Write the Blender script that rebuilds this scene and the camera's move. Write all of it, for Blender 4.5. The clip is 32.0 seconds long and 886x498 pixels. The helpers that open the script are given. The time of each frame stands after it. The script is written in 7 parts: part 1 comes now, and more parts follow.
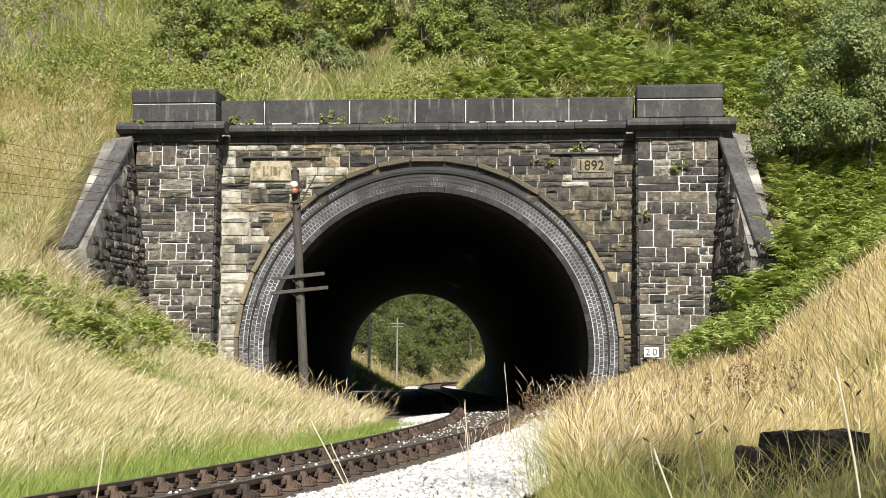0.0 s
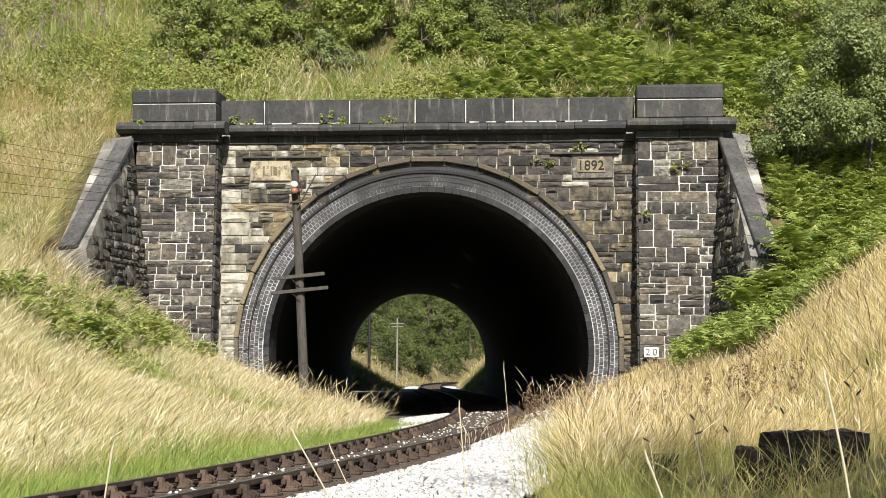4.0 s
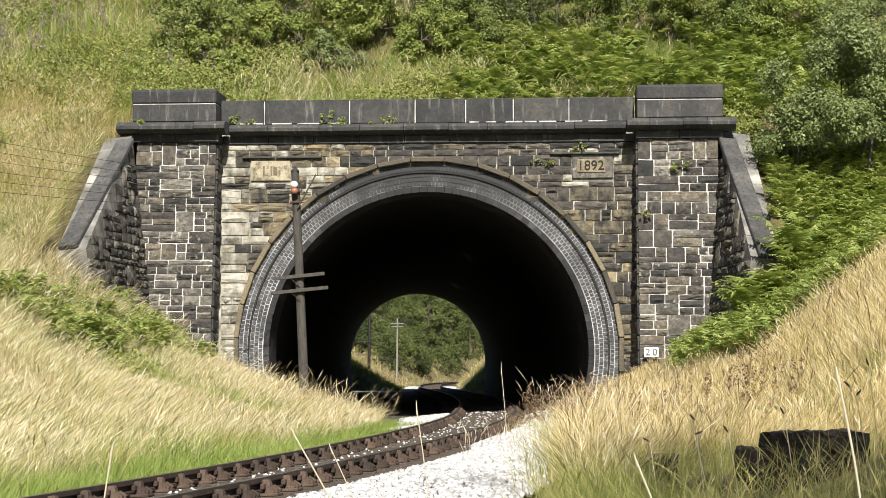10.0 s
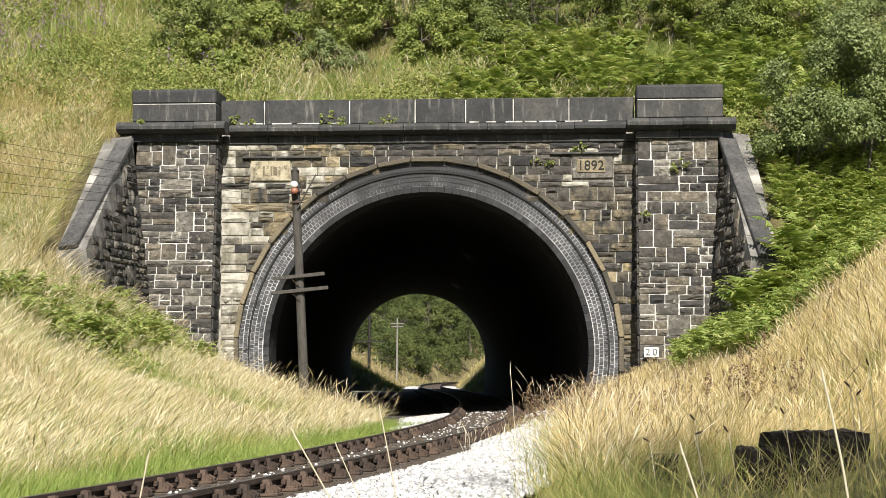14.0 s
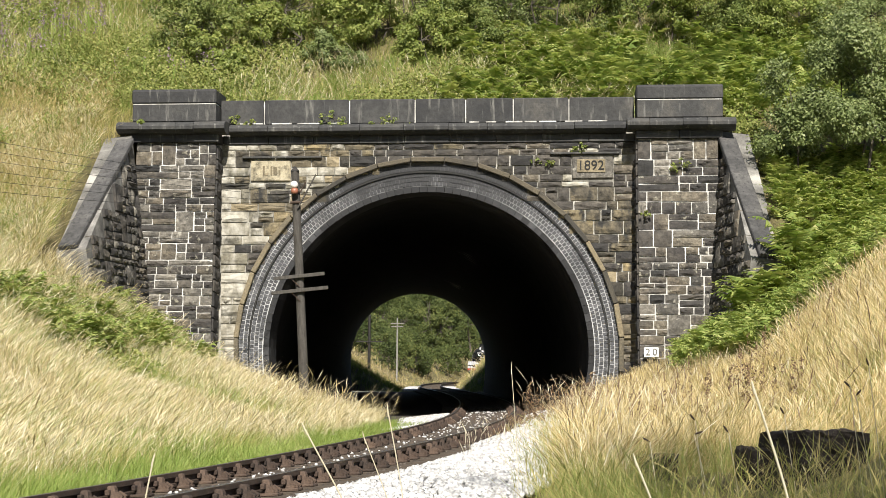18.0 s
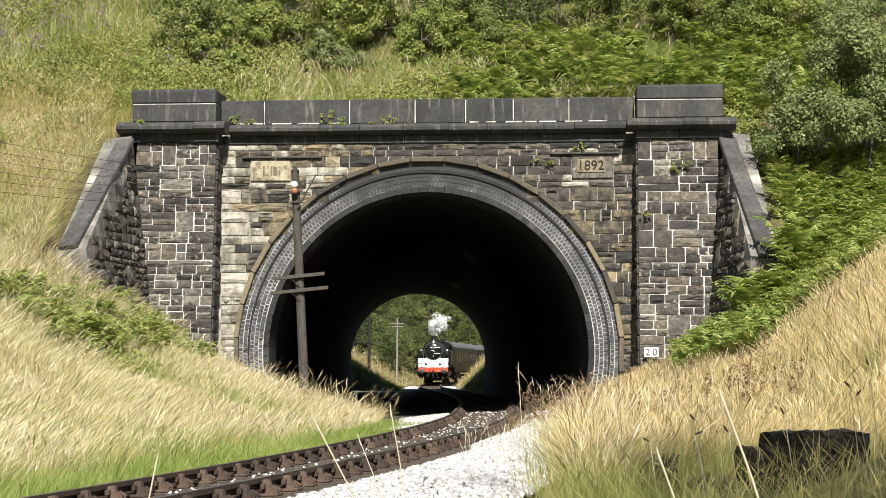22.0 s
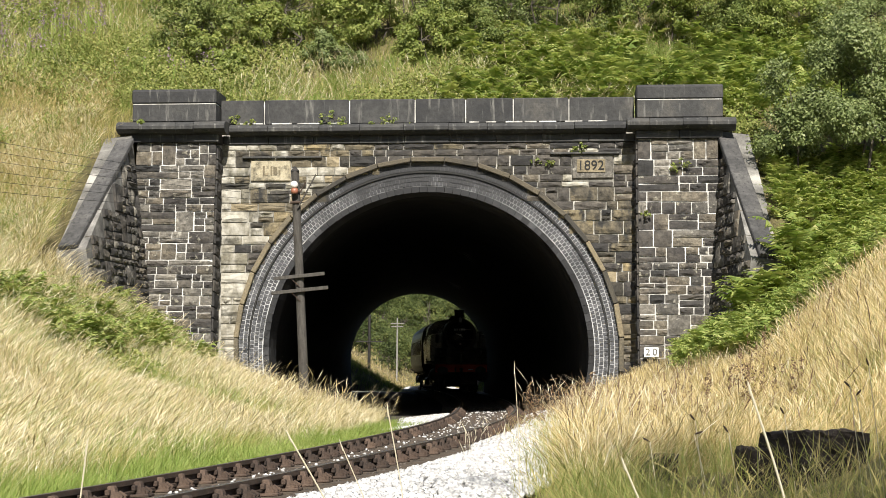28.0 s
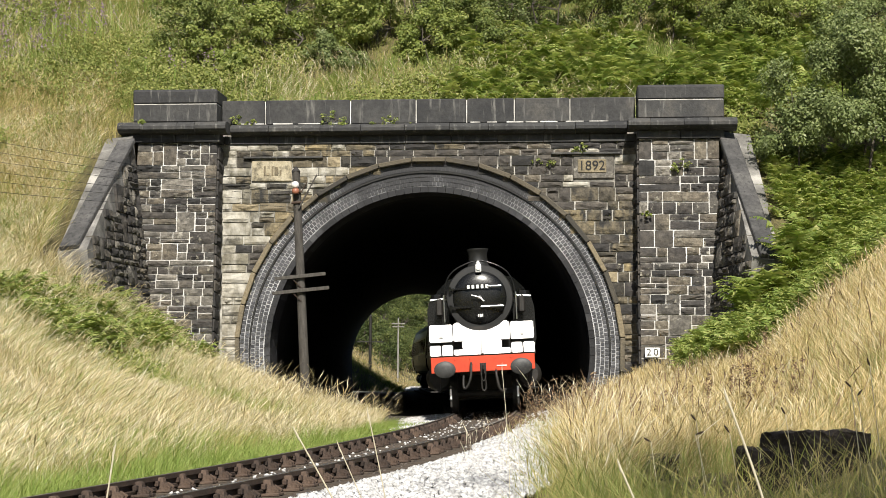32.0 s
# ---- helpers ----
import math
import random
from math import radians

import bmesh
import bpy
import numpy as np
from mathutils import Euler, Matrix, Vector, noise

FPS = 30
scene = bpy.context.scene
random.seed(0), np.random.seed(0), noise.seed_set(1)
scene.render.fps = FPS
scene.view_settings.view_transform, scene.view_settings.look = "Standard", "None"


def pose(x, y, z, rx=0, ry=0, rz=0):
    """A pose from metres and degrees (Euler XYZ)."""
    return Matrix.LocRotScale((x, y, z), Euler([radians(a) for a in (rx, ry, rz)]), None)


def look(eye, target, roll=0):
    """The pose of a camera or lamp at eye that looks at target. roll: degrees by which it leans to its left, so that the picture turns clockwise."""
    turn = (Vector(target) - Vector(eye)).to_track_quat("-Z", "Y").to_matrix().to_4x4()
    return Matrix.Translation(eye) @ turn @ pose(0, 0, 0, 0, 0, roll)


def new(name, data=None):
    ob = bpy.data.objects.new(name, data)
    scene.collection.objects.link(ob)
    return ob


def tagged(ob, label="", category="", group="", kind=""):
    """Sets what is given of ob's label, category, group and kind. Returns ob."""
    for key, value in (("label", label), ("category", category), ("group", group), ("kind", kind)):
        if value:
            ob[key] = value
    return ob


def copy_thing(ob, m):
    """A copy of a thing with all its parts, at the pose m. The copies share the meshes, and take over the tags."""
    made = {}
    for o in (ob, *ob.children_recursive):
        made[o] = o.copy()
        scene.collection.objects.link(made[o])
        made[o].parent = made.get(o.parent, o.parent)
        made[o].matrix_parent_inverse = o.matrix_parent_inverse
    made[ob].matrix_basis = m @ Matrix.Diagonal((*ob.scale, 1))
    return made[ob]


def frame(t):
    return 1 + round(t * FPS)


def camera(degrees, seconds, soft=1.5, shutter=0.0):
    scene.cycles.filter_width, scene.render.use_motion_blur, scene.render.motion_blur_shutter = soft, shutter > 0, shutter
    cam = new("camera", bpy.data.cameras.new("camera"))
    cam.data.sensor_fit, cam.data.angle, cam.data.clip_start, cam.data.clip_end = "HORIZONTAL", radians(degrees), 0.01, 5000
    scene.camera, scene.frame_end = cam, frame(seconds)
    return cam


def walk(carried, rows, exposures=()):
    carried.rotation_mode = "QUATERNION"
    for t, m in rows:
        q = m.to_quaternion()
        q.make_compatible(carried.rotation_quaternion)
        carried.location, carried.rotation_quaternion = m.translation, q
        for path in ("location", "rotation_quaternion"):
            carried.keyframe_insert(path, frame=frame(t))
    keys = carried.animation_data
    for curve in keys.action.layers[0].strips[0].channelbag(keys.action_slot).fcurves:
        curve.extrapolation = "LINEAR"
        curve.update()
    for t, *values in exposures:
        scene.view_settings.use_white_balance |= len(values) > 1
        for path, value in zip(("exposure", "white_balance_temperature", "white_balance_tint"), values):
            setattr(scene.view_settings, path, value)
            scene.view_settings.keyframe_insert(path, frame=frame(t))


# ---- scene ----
SECONDS = 32.0
EYE = Vector((-0.41, -48.0, 1.1))

# ---- camera: a tripod beside the line, a slight knock at the very end ----
cam = camera(26.28, SECONDS, soft=0.75, shutter=0.0)
AIM = EYE + 48.0 * Vector((0.01667, 1.0, 0.0625))
AIM_END = AIM + Vector((-0.026, 0.0, 0.004))
walk(cam, [(0.0, look(EYE, AIM)), (16.0, look(EYE, AIM)), (31.2, look(EYE, AIM)), (SECONDS, look(EYE, AIM_END))],
     exposures=[(0.0, 0.64), (31.0, 0.64), (SECONDS, 0.46)])

# ---- sky and sun ----
SUN_AZ = -3.0        # degrees the sun stands to the right of the line behind the camera
SUN_EL = 42.5
world = bpy.data.worlds.new("sky")
scene.world = world
world.use_nodes = True
wn = world.node_tree.nodes
sky = wn.new("ShaderNodeTexSky")
sky.sky_type = "NISHITA"
sky.sun_disc = False
sky.sun_elevation = radians(SUN_EL)
sky.sun_rotation = radians(180 + SUN_AZ)
world.node_tree.links.new(sky.outputs[0], wn["Background"].inputs[0])
wn["Background"].inputs[1].default_value = 0.055
sun_light = bpy.data.lights.new("sun", "SUN")
sun_light.energy = 5.0
sun_light.angle = radians(0.53)
sun_light.color = (1.0, 0.95, 0.86)
sun = new("sun", sun_light)
SUN_DIR = Vector((-math.sin(radians(SUN_AZ)) * math.cos(radians(SUN_EL)), -math.cos(radians(SUN_AZ)) * math.cos(radians(SUN_EL)), math.sin(radians(SUN_EL))))
sun.matrix_world = look(SUN_DIR * 80, (0, 0, 0))


# ---- mesh helpers ----
def add_box(bm, c, s, m=None, bevel=0.0):
    """A box of size s about c, turned by m, with its edges broken by bevel."""
    made = bmesh.ops.create_cube(bm, size=1.0)["verts"]
    bmesh.ops.scale(bm, vec=s, verts=made)
    if bevel:
        edges = list({e for v in made for e in v.link_edges})
        out = bmesh.ops.bevel(bm, geom=edges, offset=bevel, segments=1, affect="EDGES", profile=0.5)
        made = list({v for f in out["faces"] for v in f.verts} | {v for v in made if v.is_valid})
    t = Matrix.Translation(c) @ (m if m else Matrix())
    bmesh.ops.transform(bm, matrix=t, verts=made)
    return made


def add_rod(bm, a, b, r0, r1=None, n=10, caps=True):
    a, b = Vector(a), Vector(b)
    d = b - a
    m = Matrix.Translation((a + b) / 2) @ d.to_track_quat("Z", "Y").to_matrix().to_4x4()
    return bmesh.ops.create_cone(bm, cap_ends=caps, cap_tris=False, segments=n, radius1=r0, radius2=r0 if r1 is None else r1,
                                 depth=d.length, matrix=m)["verts"]


def add_lathe(bm, profile, n=32, m=None, arc=(0.0, 360.0), cap=False):
    """Turns profile rows (radius, height) about z."""
    full = abs(arc[1] - arc[0]) >= 359.9
    count = n if full else n + 1
    rings = []
    for r, z in profile:
        ring = []
        for i in range(count):
            a = radians(arc[0] + (arc[1] - arc[0]) * i / n)
            v = Vector((r * math.cos(a), r * math.sin(a), z))
            ring.append(bm.verts.new(m @ v if m else v))
        rings.append(ring)
    for p, q in zip(rings, rings[1:]):
        for i in range(n):
            j = (i + 1) % count
            bm.faces.new((p[i], p[j], q[j], q[i]))
    if cap:
        for ring in (rings[0], rings[-1]):
            if len({tuple(round(c, 5) for c in v.co) for v in ring}) > 2:
                bm.faces.new(ring)
    return rings


def add_prism(bm, outline, depth, m=None):
    """An outline of (x, z) rows, pushed along y from 0 to depth."""
    rows = []
    for y in (0.0, depth):
        rows.append([bm.verts.new((m @ Vector((x, y, z))) if m else Vector((x, y, z))) for x, z in outline])
    a, b = rows
    bm.faces.new(a)
    bm.faces.new(b[::-1])
    n = len(outline)
    for i in range(n):
        bm.faces.new((a[i], b[i], b[(i + 1) % n], a[(i + 1) % n]))
    return a + b


def finish(bm, name, material, smooth=False):
    bmesh.ops.recalc_face_normals(bm, faces=bm.faces)
    me = bpy.data.meshes.new(name)
    bm.to_mesh(me)
    bm.free()
    if material:
        me.materials.append(material)
    if smooth:
        me.polygons.foreach_set("use_smooth", [True] * len(me.polygons))
        if smooth == "auto":
            me.set_sharp_from_angle(angle=radians(35))
    return me


def part(name, bm, material, parent, label="", smooth=False, at=None):
    """One mesh object under a thing or under a part."""
    ob = new(name, finish(bm, name, material, smooth) if isinstance(bm, bmesh.types.BMesh) else bm)
    ob.parent = parent
    if at is not None:
        ob.matrix_local = at
    if label:
        tagged(ob, label)
    return ob


def thing(name, at, label, category, group="", kind=""):
    """An Empty that carries the parts of a thing."""
    ob = new(name)
    ob.empty_display_size = 0.2
    ob.matrix_world = at
    return tagged(ob, label, category, group, kind)


def mesh_from(name, verts, faces_flat, per_face, material, smooth=False):
    """A mesh from arrays, all faces with per_face corners."""
    me = bpy.data.meshes.new(name)
    verts = np.asarray(verts, dtype=np.float32)
    loops = np.asarray(faces_flat, dtype=np.int32).ravel()
    nf = len(loops) // per_face
    me.vertices.add(len(verts))
    me.vertices.foreach_set("co", verts.ravel())
    me.loops.add(len(loops))
    me.loops.foreach_set("vertex_index", loops)
    me.polygons.add(nf)
    me.polygons.foreach_set("loop_start", np.arange(0, nf * per_face, per_face, dtype=np.int32))
    if smooth:
        me.polygons.foreach_set("use_smooth", np.ones(nf, dtype=bool))
    me.update(calc_edges=True)
    me.validate()
    if material:
        me.materials.append(material)
    return me


# ---- the line of the track, from the camera's end to far beyond the tunnel ----
KNOTS = np.array([(-40, -22.6), (-20, -13.7), (0, -6.71), (16, -2.57), (32, 0.30), (46, 1.76), (53, 2.08), (60, 2.30), (72, 2.45), (86, 2.38), (97, 2.15), (108, 1.80), (117, 1.52),
                  (126, 1.38), (134, 1.36), (145, 1.48), (157, 1.85), (168, 2.5), (179, 3.6), (190, 5.2), (201, 7.2), (215, 10.3), (230, 14.3),
                  (250, 20.6), (275, 30.4), (300, 42.0), (330, 58.5), (360, 77.5), (420, 119.5), (520, 191.5)])


def spline(k):
    """The second slopes of a natural cubic through the rows of k."""
    n = len(k)
    h = np.diff(k[:, 0])
    a, b = np.eye(n), np.zeros(n)
    for i in range(1, n - 1):
        a[i, i - 1], a[i, i], a[i, i + 1] = h[i - 1], 2 * (h[i - 1] + h[i]), h[i]
        b[i] = 6 * ((k[i + 1, 1] - k[i, 1]) / h[i] - (k[i, 1] - k[i - 1, 1]) / h[i - 1])
    return np.linalg.solve(a, b)


BEND = spline(KNOTS)


def track_x(y):
    """The x of the track's centre line at y (number or array)."""
    d = np.clip(np.asarray(y, dtype=float) + 48.0, -40.0, 520.0)
    i = np.clip(np.searchsorted(KNOTS[:, 0], d) - 1, 0, len(KNOTS) - 2)
    x0, x1, h = KNOTS[i, 0], KNOTS[i + 1, 0], KNOTS[i + 1, 0] - KNOTS[i, 0]
    p, q = (x1 - d) / h, (d - x0) / h
    v = p * KNOTS[i, 1] + q * KNOTS[i + 1, 1] + ((p ** 3 - p) * BEND[i] + (q ** 3 - q) * BEND[i + 1]) * h * h / 6
    return v - 0.41


ARC_Y = np.arange(-86.0, 470.0, 0.25)
ARC_S = np.concatenate([[0], np.cumsum(np.hypot(np.diff(track_x(ARC_Y)), 0.25))])


def track_at(s):
    """Place, heading and cant at the length s along the line."""
    y = float(np.interp(s, ARC_S, ARC_Y))
    x = float(track_x(y))
    yaw = -math.atan2(float(track_x(y + 0.3) - track_x(y - 0.3)), 0.6)
    return Vector((x, y, fall(y))), yaw, cant(y)


def cant(y):
    """Height by which the outer rail stands over the inner one."""
    return 0.075 * float(np.clip((32.0 - y) / 25.0, 0, 1))


def fall(y):
    """The line falls slightly from the near mouth on."""
    return -0.0023 * float(np.clip(y, 0, 400))


# ---- materials ----
def ramp(nt, stops, interp="LINEAR"):
    r = nt.nodes.new("ShaderNodeValToRGB")
    r.color_ramp.interpolation = interp
    el = r.color_ramp.elements
    while len(el) < len(stops):
        el.new(0.5)
    for e, (p, c) in zip(el, stops):
        e.position = p
        e.color = (*c, 1) if len(c) == 3 else c
    return r


def tex(nt, kind, scale, coord, detail=4.0, rough=0.55, stretch=None):
    n = nt.nodes.new("ShaderNodeTexNoise" if kind == "noise" else "ShaderNodeTexVoronoi")
    n.inputs["Scale"].default_value = scale
    if kind == "noise":
        n.inputs["Detail"].default_value = detail
        n.inputs["Roughness"].default_value = rough
    src = coord
    if stretch:
        mp = nt.nodes.new("ShaderNodeMapping")
        mp.inputs["Scale"].default_value = stretch
        nt.links.new(coord, mp.inputs[0])
        src = mp.outputs[0]
    nt.links.new(src, n.inputs["Vector"])
    return n


def mix(nt, fac, a, b, mode="MIX"):
    m = nt.nodes.new("ShaderNodeMix")
    m.data_type = "RGBA"
    m.blend_type = mode
    for sock, v in ((m.inputs[0], fac), (m.inputs[6], a), (m.inputs[7], b)):
        if isinstance(v, bpy.types.NodeSocket):
            nt.links.new(v, sock)
        elif isinstance(v, (int, float)):
            sock.default_value = v
        else:
            sock.default_value = (*v, 1)
    return m.outputs[2]


def math_node(nt, op, a, b=0.0, clamp=False):
    m = nt.nodes.new("ShaderNodeMath")
    m.operation = op
    m.use_clamp = clamp
    for sock, v in zip(m.inputs, (a, b)):
        if isinstance(v, bpy.types.NodeSocket):
            nt.links.new(v, sock)
        else:
            sock.default_value = v
    return m.outputs[0]


def material(name, stops, scale=6.0, rough=0.8, metal=0.0, bump=0.3, bump_scale=30.0, fine=0.25, space="Object", spread=None,
             stain=None, stretch=None, spec=0.5, dist=0.02, island=None, soot=None):
    """A surface with colour from coarse noise, fine grain, relief, and an optional spread from piece to piece."""
    mt = bpy.data.materials.new(name)
    mt.use_nodes = True
    nt = mt.node_tree
    bs = nt.nodes["Principled BSDF"]
    co = nt.nodes.new("ShaderNodeNewGeometry").outputs["Position"] if space == "World" else nt.nodes.new("ShaderNodeTexCoord").outputs[space]
    n1 = tex(nt, "noise", scale, co, 5.0, 0.6, stretch)
    col = ramp(nt, stops)
    src = n1.outputs[0]
    if spread or island:
        if island:
            rnd = nt.nodes.new("ShaderNodeNewGeometry").outputs["Random Per Island"]
        else:
            rnd = nt.nodes.new("ShaderNodeObjectInfo").outputs["Random"]
        amt = spread or island
        src = math_node(nt, "ADD", src, math_node(nt, "MULTIPLY", math_node(nt, "SUBTRACT", rnd, 0.5), amt), True)
    nt.links.new(src, col.inputs[0])
    n2 = tex(nt, "noise", bump_scale, co, 6.0, 0.65)
    grain = ramp(nt, [(0.25, (1 - fine,) * 3), (0.75, (1 + fine * 0.6,) * 3)])
    nt.links.new(n2.outputs[0], grain.inputs[0])
    c = mix(nt, 1.0, col.outputs[0], grain.outputs[0], "MULTIPLY")
    if stain:
        tint, s_scale, lo, hi = stain[:4]
        n3 = tex(nt, "noise", s_scale, co, 4.0, 0.6, stain[4] if len(stain) > 4 else None)
        sel = ramp(nt, [(lo, (0, 0, 0)), (hi, (1, 1, 1))])
        nt.links.new(n3.outputs[0], sel.inputs[0])
        c = mix(nt, sel.outputs[0], c, tint)
    if soot:
        # smoke stain over the crown of the arch
        pos = nt.nodes.new("ShaderNodeNewGeometry").outputs["Position"]
        sep = nt.nodes.new("ShaderNodeSeparateXYZ")
        nt.links.new(pos, sep.inputs[0])
        n4 = tex(nt, "noise", 1.1, pos, 4.0, 0.6)
        hgt = math_node(nt, "ADD", math_node(nt, "MULTIPLY", math_node(nt, "SUBTRACT", sep.outputs[2], 4.7), 0.9), math_node(nt, "MULTIPLY", math_node(nt, "SUBTRACT", n4.outputs[0], 0.5), 2.2), True)
        c = mix(nt, math_node(nt, "MULTIPLY", hgt, soot), c, (0.022, 0.022, 0.024))
    nt.links.new(c, bs.inputs["Base Color"])
    rr = ramp(nt, [(0.2, (max(rough - 0.12, 0.02),) * 3), (0.8, (min(rough + 0.1, 1.0),) * 3)])
    nt.links.new(n2.outputs[0], rr.inputs[0])
    nt.links.new(rr.outputs[0], bs.inputs["Roughness"])
    bs.inputs["Metallic"].default_value = metal
    bs.inputs["Specular IOR Level"].default_value = spec
    if bump:
        bp = nt.nodes.new("ShaderNodeBump")
        bp.inputs["Strength"].default_value = bump
        bp.inputs["Distance"].default_value = dist
        nt.links.new(n2.outputs[0], bp.inputs["Height"])
        nt.links.new(bp.outputs[0], bs.inputs["Normal"])
    return mt


def leaf_material(name, stops, through_col=0.35, rough=0.55, patch=0.35, patch_scale=0.5):
    """Blades and leaves: colour from blade to blade and from patch to patch; some light comes through."""
    mt = bpy.data.materials.new(name)
    mt.use_nodes = True
    nt = mt.node_tree
    bs = nt.nodes["Principled BSDF"]
    geo = nt.nodes.new("ShaderNodeNewGeometry")
    n1 = tex(nt, "noise", patch_scale, geo.outputs["Position"], 3.0, 0.6)
    v = math_node(nt, "ADD", math_node(nt, "MULTIPLY", geo.outputs["Random Per Island"], 1.0 - patch), math_node(nt, "MULTIPLY", n1.outputs[0], patch * 1.6), False)
    v = math_node(nt, "SUBTRACT", v, patch * 0.3, True)
    col = ramp(nt, stops)
    nt.links.new(v, col.inputs[0])
    nt.links.new(col.outputs[0], bs.inputs["Base Color"])
    bs.inputs["Roughness"].default_value = rough
    bs.inputs["Specular IOR Level"].default_value = 0.3
    tr = nt.nodes.new("ShaderNodeBsdfTranslucent")
    nt.links.new(mix(nt, 1.0, col.outputs[0], (1.0, 1.0, 0.7), "MULTIPLY"), tr.inputs[0])
    ms = nt.nodes.new("ShaderNodeMixShader")
    ms.inputs[0].default_value = through_col
    nt.links.new(bs.outputs[0], ms.inputs[1])
    nt.links.new(tr.outputs[0], ms.inputs[2])
    nt.links.new(ms.outputs[0], nt.nodes["Material Output"].inputs[0])
    return mt


M_SOIL = material("soil", [(0.3, (0.074, 0.062, 0.025)), (0.5, (0.149, 0.124, 0.050)), (0.7, (0.087, 0.099, 0.031))], 0.6, 0.95, bump=0.6, bump_scale=9.0, fine=0.5, dist=0.1)
M_STONE = material("gritstone", [(0.15, (0.046, 0.041, 0.038)), (0.45, (0.083, 0.074, 0.064)), (0.7, (0.140, 0.119, 0.090)), (0.9, (0.188, 0.162, 0.122))], 2.2, 0.9,
                   bump=0.9, bump_scale=9.0, fine=0.85, spread=0.6, dist=0.04, space="World", stain=((0.30, 0.28, 0.22), 7.0, 0.60, 0.70))
M_DARK = material("sooty_stone", [(0.3, (0.032, 0.032, 0.033)), (0.6, (0.060, 0.059, 0.057)), (0.8, (0.100, 0.093, 0.082))], 1.6, 0.85, bump=0.6, bump_scale=11.0, fine=0.55, spread=0.3, stain=((0.17, 0.165, 0.15), 2.2, 0.58, 0.74, (4, 4, 0.5)))
M_MORTAR = material("mortar", [(0.34, (0.20, 0.19, 0.17)), (0.46, (0.58, 0.56, 0.52)), (0.66, (0.82, 0.81, 0.78))], 1.3, 0.95, bump=0.5, bump_scale=40.0, fine=0.3)
M_JOINT = material("old_mortar", [(0.36, (0.06, 0.055, 0.045)), (0.55, (0.42, 0.4, 0.35)), (0.7, (0.74, 0.72, 0.67))], 1.1, 0.95, bump=0.5, bump_scale=40.0, fine=0.3)
M_BRICK = material("blue_brick", [(0.2, (0.036, 0.037, 0.041)), (0.6, (0.080, 0.080, 0.087)), (0.9, (0.165, 0.165, 0.172))], 3.0, 0.6, bump=0.4, bump_scale=50.0, fine=0.3, spread=0.5, soot=0.92)
M_LINING = material("sooty_brick_lining", [(0.3, (0.016, 0.016, 0.016)), (0.7, (0.040, 0.038, 0.036))], 1.2, 0.85, bump=0.4, bump_scale=12.0, fine=0.4, spec=0.2)
M_WET = material("wet_soot", [(0.3, (0.02, 0.02, 0.02)), (0.7, (0.05, 0.05, 0.048))], 3.0, 0.34, bump=0.35, bump_scale=2.2, fine=0.3, dist=0.05)
M_RUST = material("rusty_steel", [(0.25, (0.026, 0.018, 0.013)), (0.6, (0.064, 0.039, 0.026)), (0.85, (0.098, 0.060, 0.038))], 7.0, 0.8, bump=0.4, bump_scale=60.0, fine=0.35)
M_CHAIR = material("rusty_cast_iron", [(0.25, (0.034, 0.023, 0.017)), (0.55, (0.080, 0.052, 0.037)), (0.85, (0.150, 0.100, 0.070))], 9.0, 0.85, bump=0.5, bump_scale=60.0, fine=0.45, spread=0.4)
M_RAILTOP = material("polished_steel", [(0.3, (0.25, 0.24, 0.23)), (0.7, (0.4, 0.38, 0.36))], 3.0, 0.4, 0.9, bump=0.1, bump_scale=60.0)
M_SLEEPER = material("tarred_timber", [(0.3, (0.05, 0.038, 0.028)), (0.7, (0.12, 0.092, 0.066))], 4.0, 0.9, bump=0.6, bump_scale=30.0, fine=0.4, stretch=(1, 8, 8))
M_BALLAST = material("limestone_ballast", [(0.2, (0.42, 0.41, 0.4)), (0.6, (0.66, 0.65, 0.63)), (0.9, (0.8, 0.79, 0.77))], 6.0, 0.9, bump=0.5, bump_scale=40.0, fine=0.3, island=0.7)
M_BALLAST_OLD = material("dirty_ballast", [(0.2, (0.048, 0.040, 0.034)), (0.6, (0.096, 0.080, 0.068)), (0.9, (0.176, 0.160, 0.144))], 6.0, 0.95, bump=0.8, bump_scale=25.0, fine=0.5, dist=0.05)
M_STONE_WARM = material("warm_gritstone", [(0.15, (0.053, 0.048, 0.038)), (0.4, (0.114, 0.098, 0.072)), (0.65, (0.185, 0.154, 0.098)), (0.9, (0.300, 0.238, 0.132))], 1.6, 0.9,
                        bump=0.9, bump_scale=9.0, fine=0.85, spread=0.8, dist=0.04, stain=((0.028, 0.027, 0.025), 2.6, 0.50, 0.66, (1.6, 1.6, 0.7)), space="World")
M_STONE_TAN = material("tan_stone", [(0.2, (0.120, 0.101, 0.069)), (0.5, (0.230, 0.189, 0.120)), (0.8, (0.368, 0.304, 0.193))], 2.0, 0.9, bump=0.7, bump_scale=20.0, fine=0.4, spread=0.6, dist=0.03, space="World")
M_STONE_DARK = material("dark_gritstone", [(0.2, (0.028, 0.027, 0.026)), (0.5, (0.058, 0.053, 0.049)), (0.85, (0.106, 0.093, 0.077))], 2.2, 0.9, bump=0.9, bump_scale=7.0, fine=0.75, spread=0.6, dist=0.04, space="World")
M_STONE_PALE = material("pale_stone", [(0.25, (0.30, 0.25, 0.16)), (0.6, (0.50, 0.44, 0.31)), (0.85, (0.62, 0.57, 0.44))], 2.5, 0.9, bump=0.5, bump_scale=30.0, fine=0.35, stain=((0.13, 0.115, 0.08), 4.0, 0.50, 0.64))
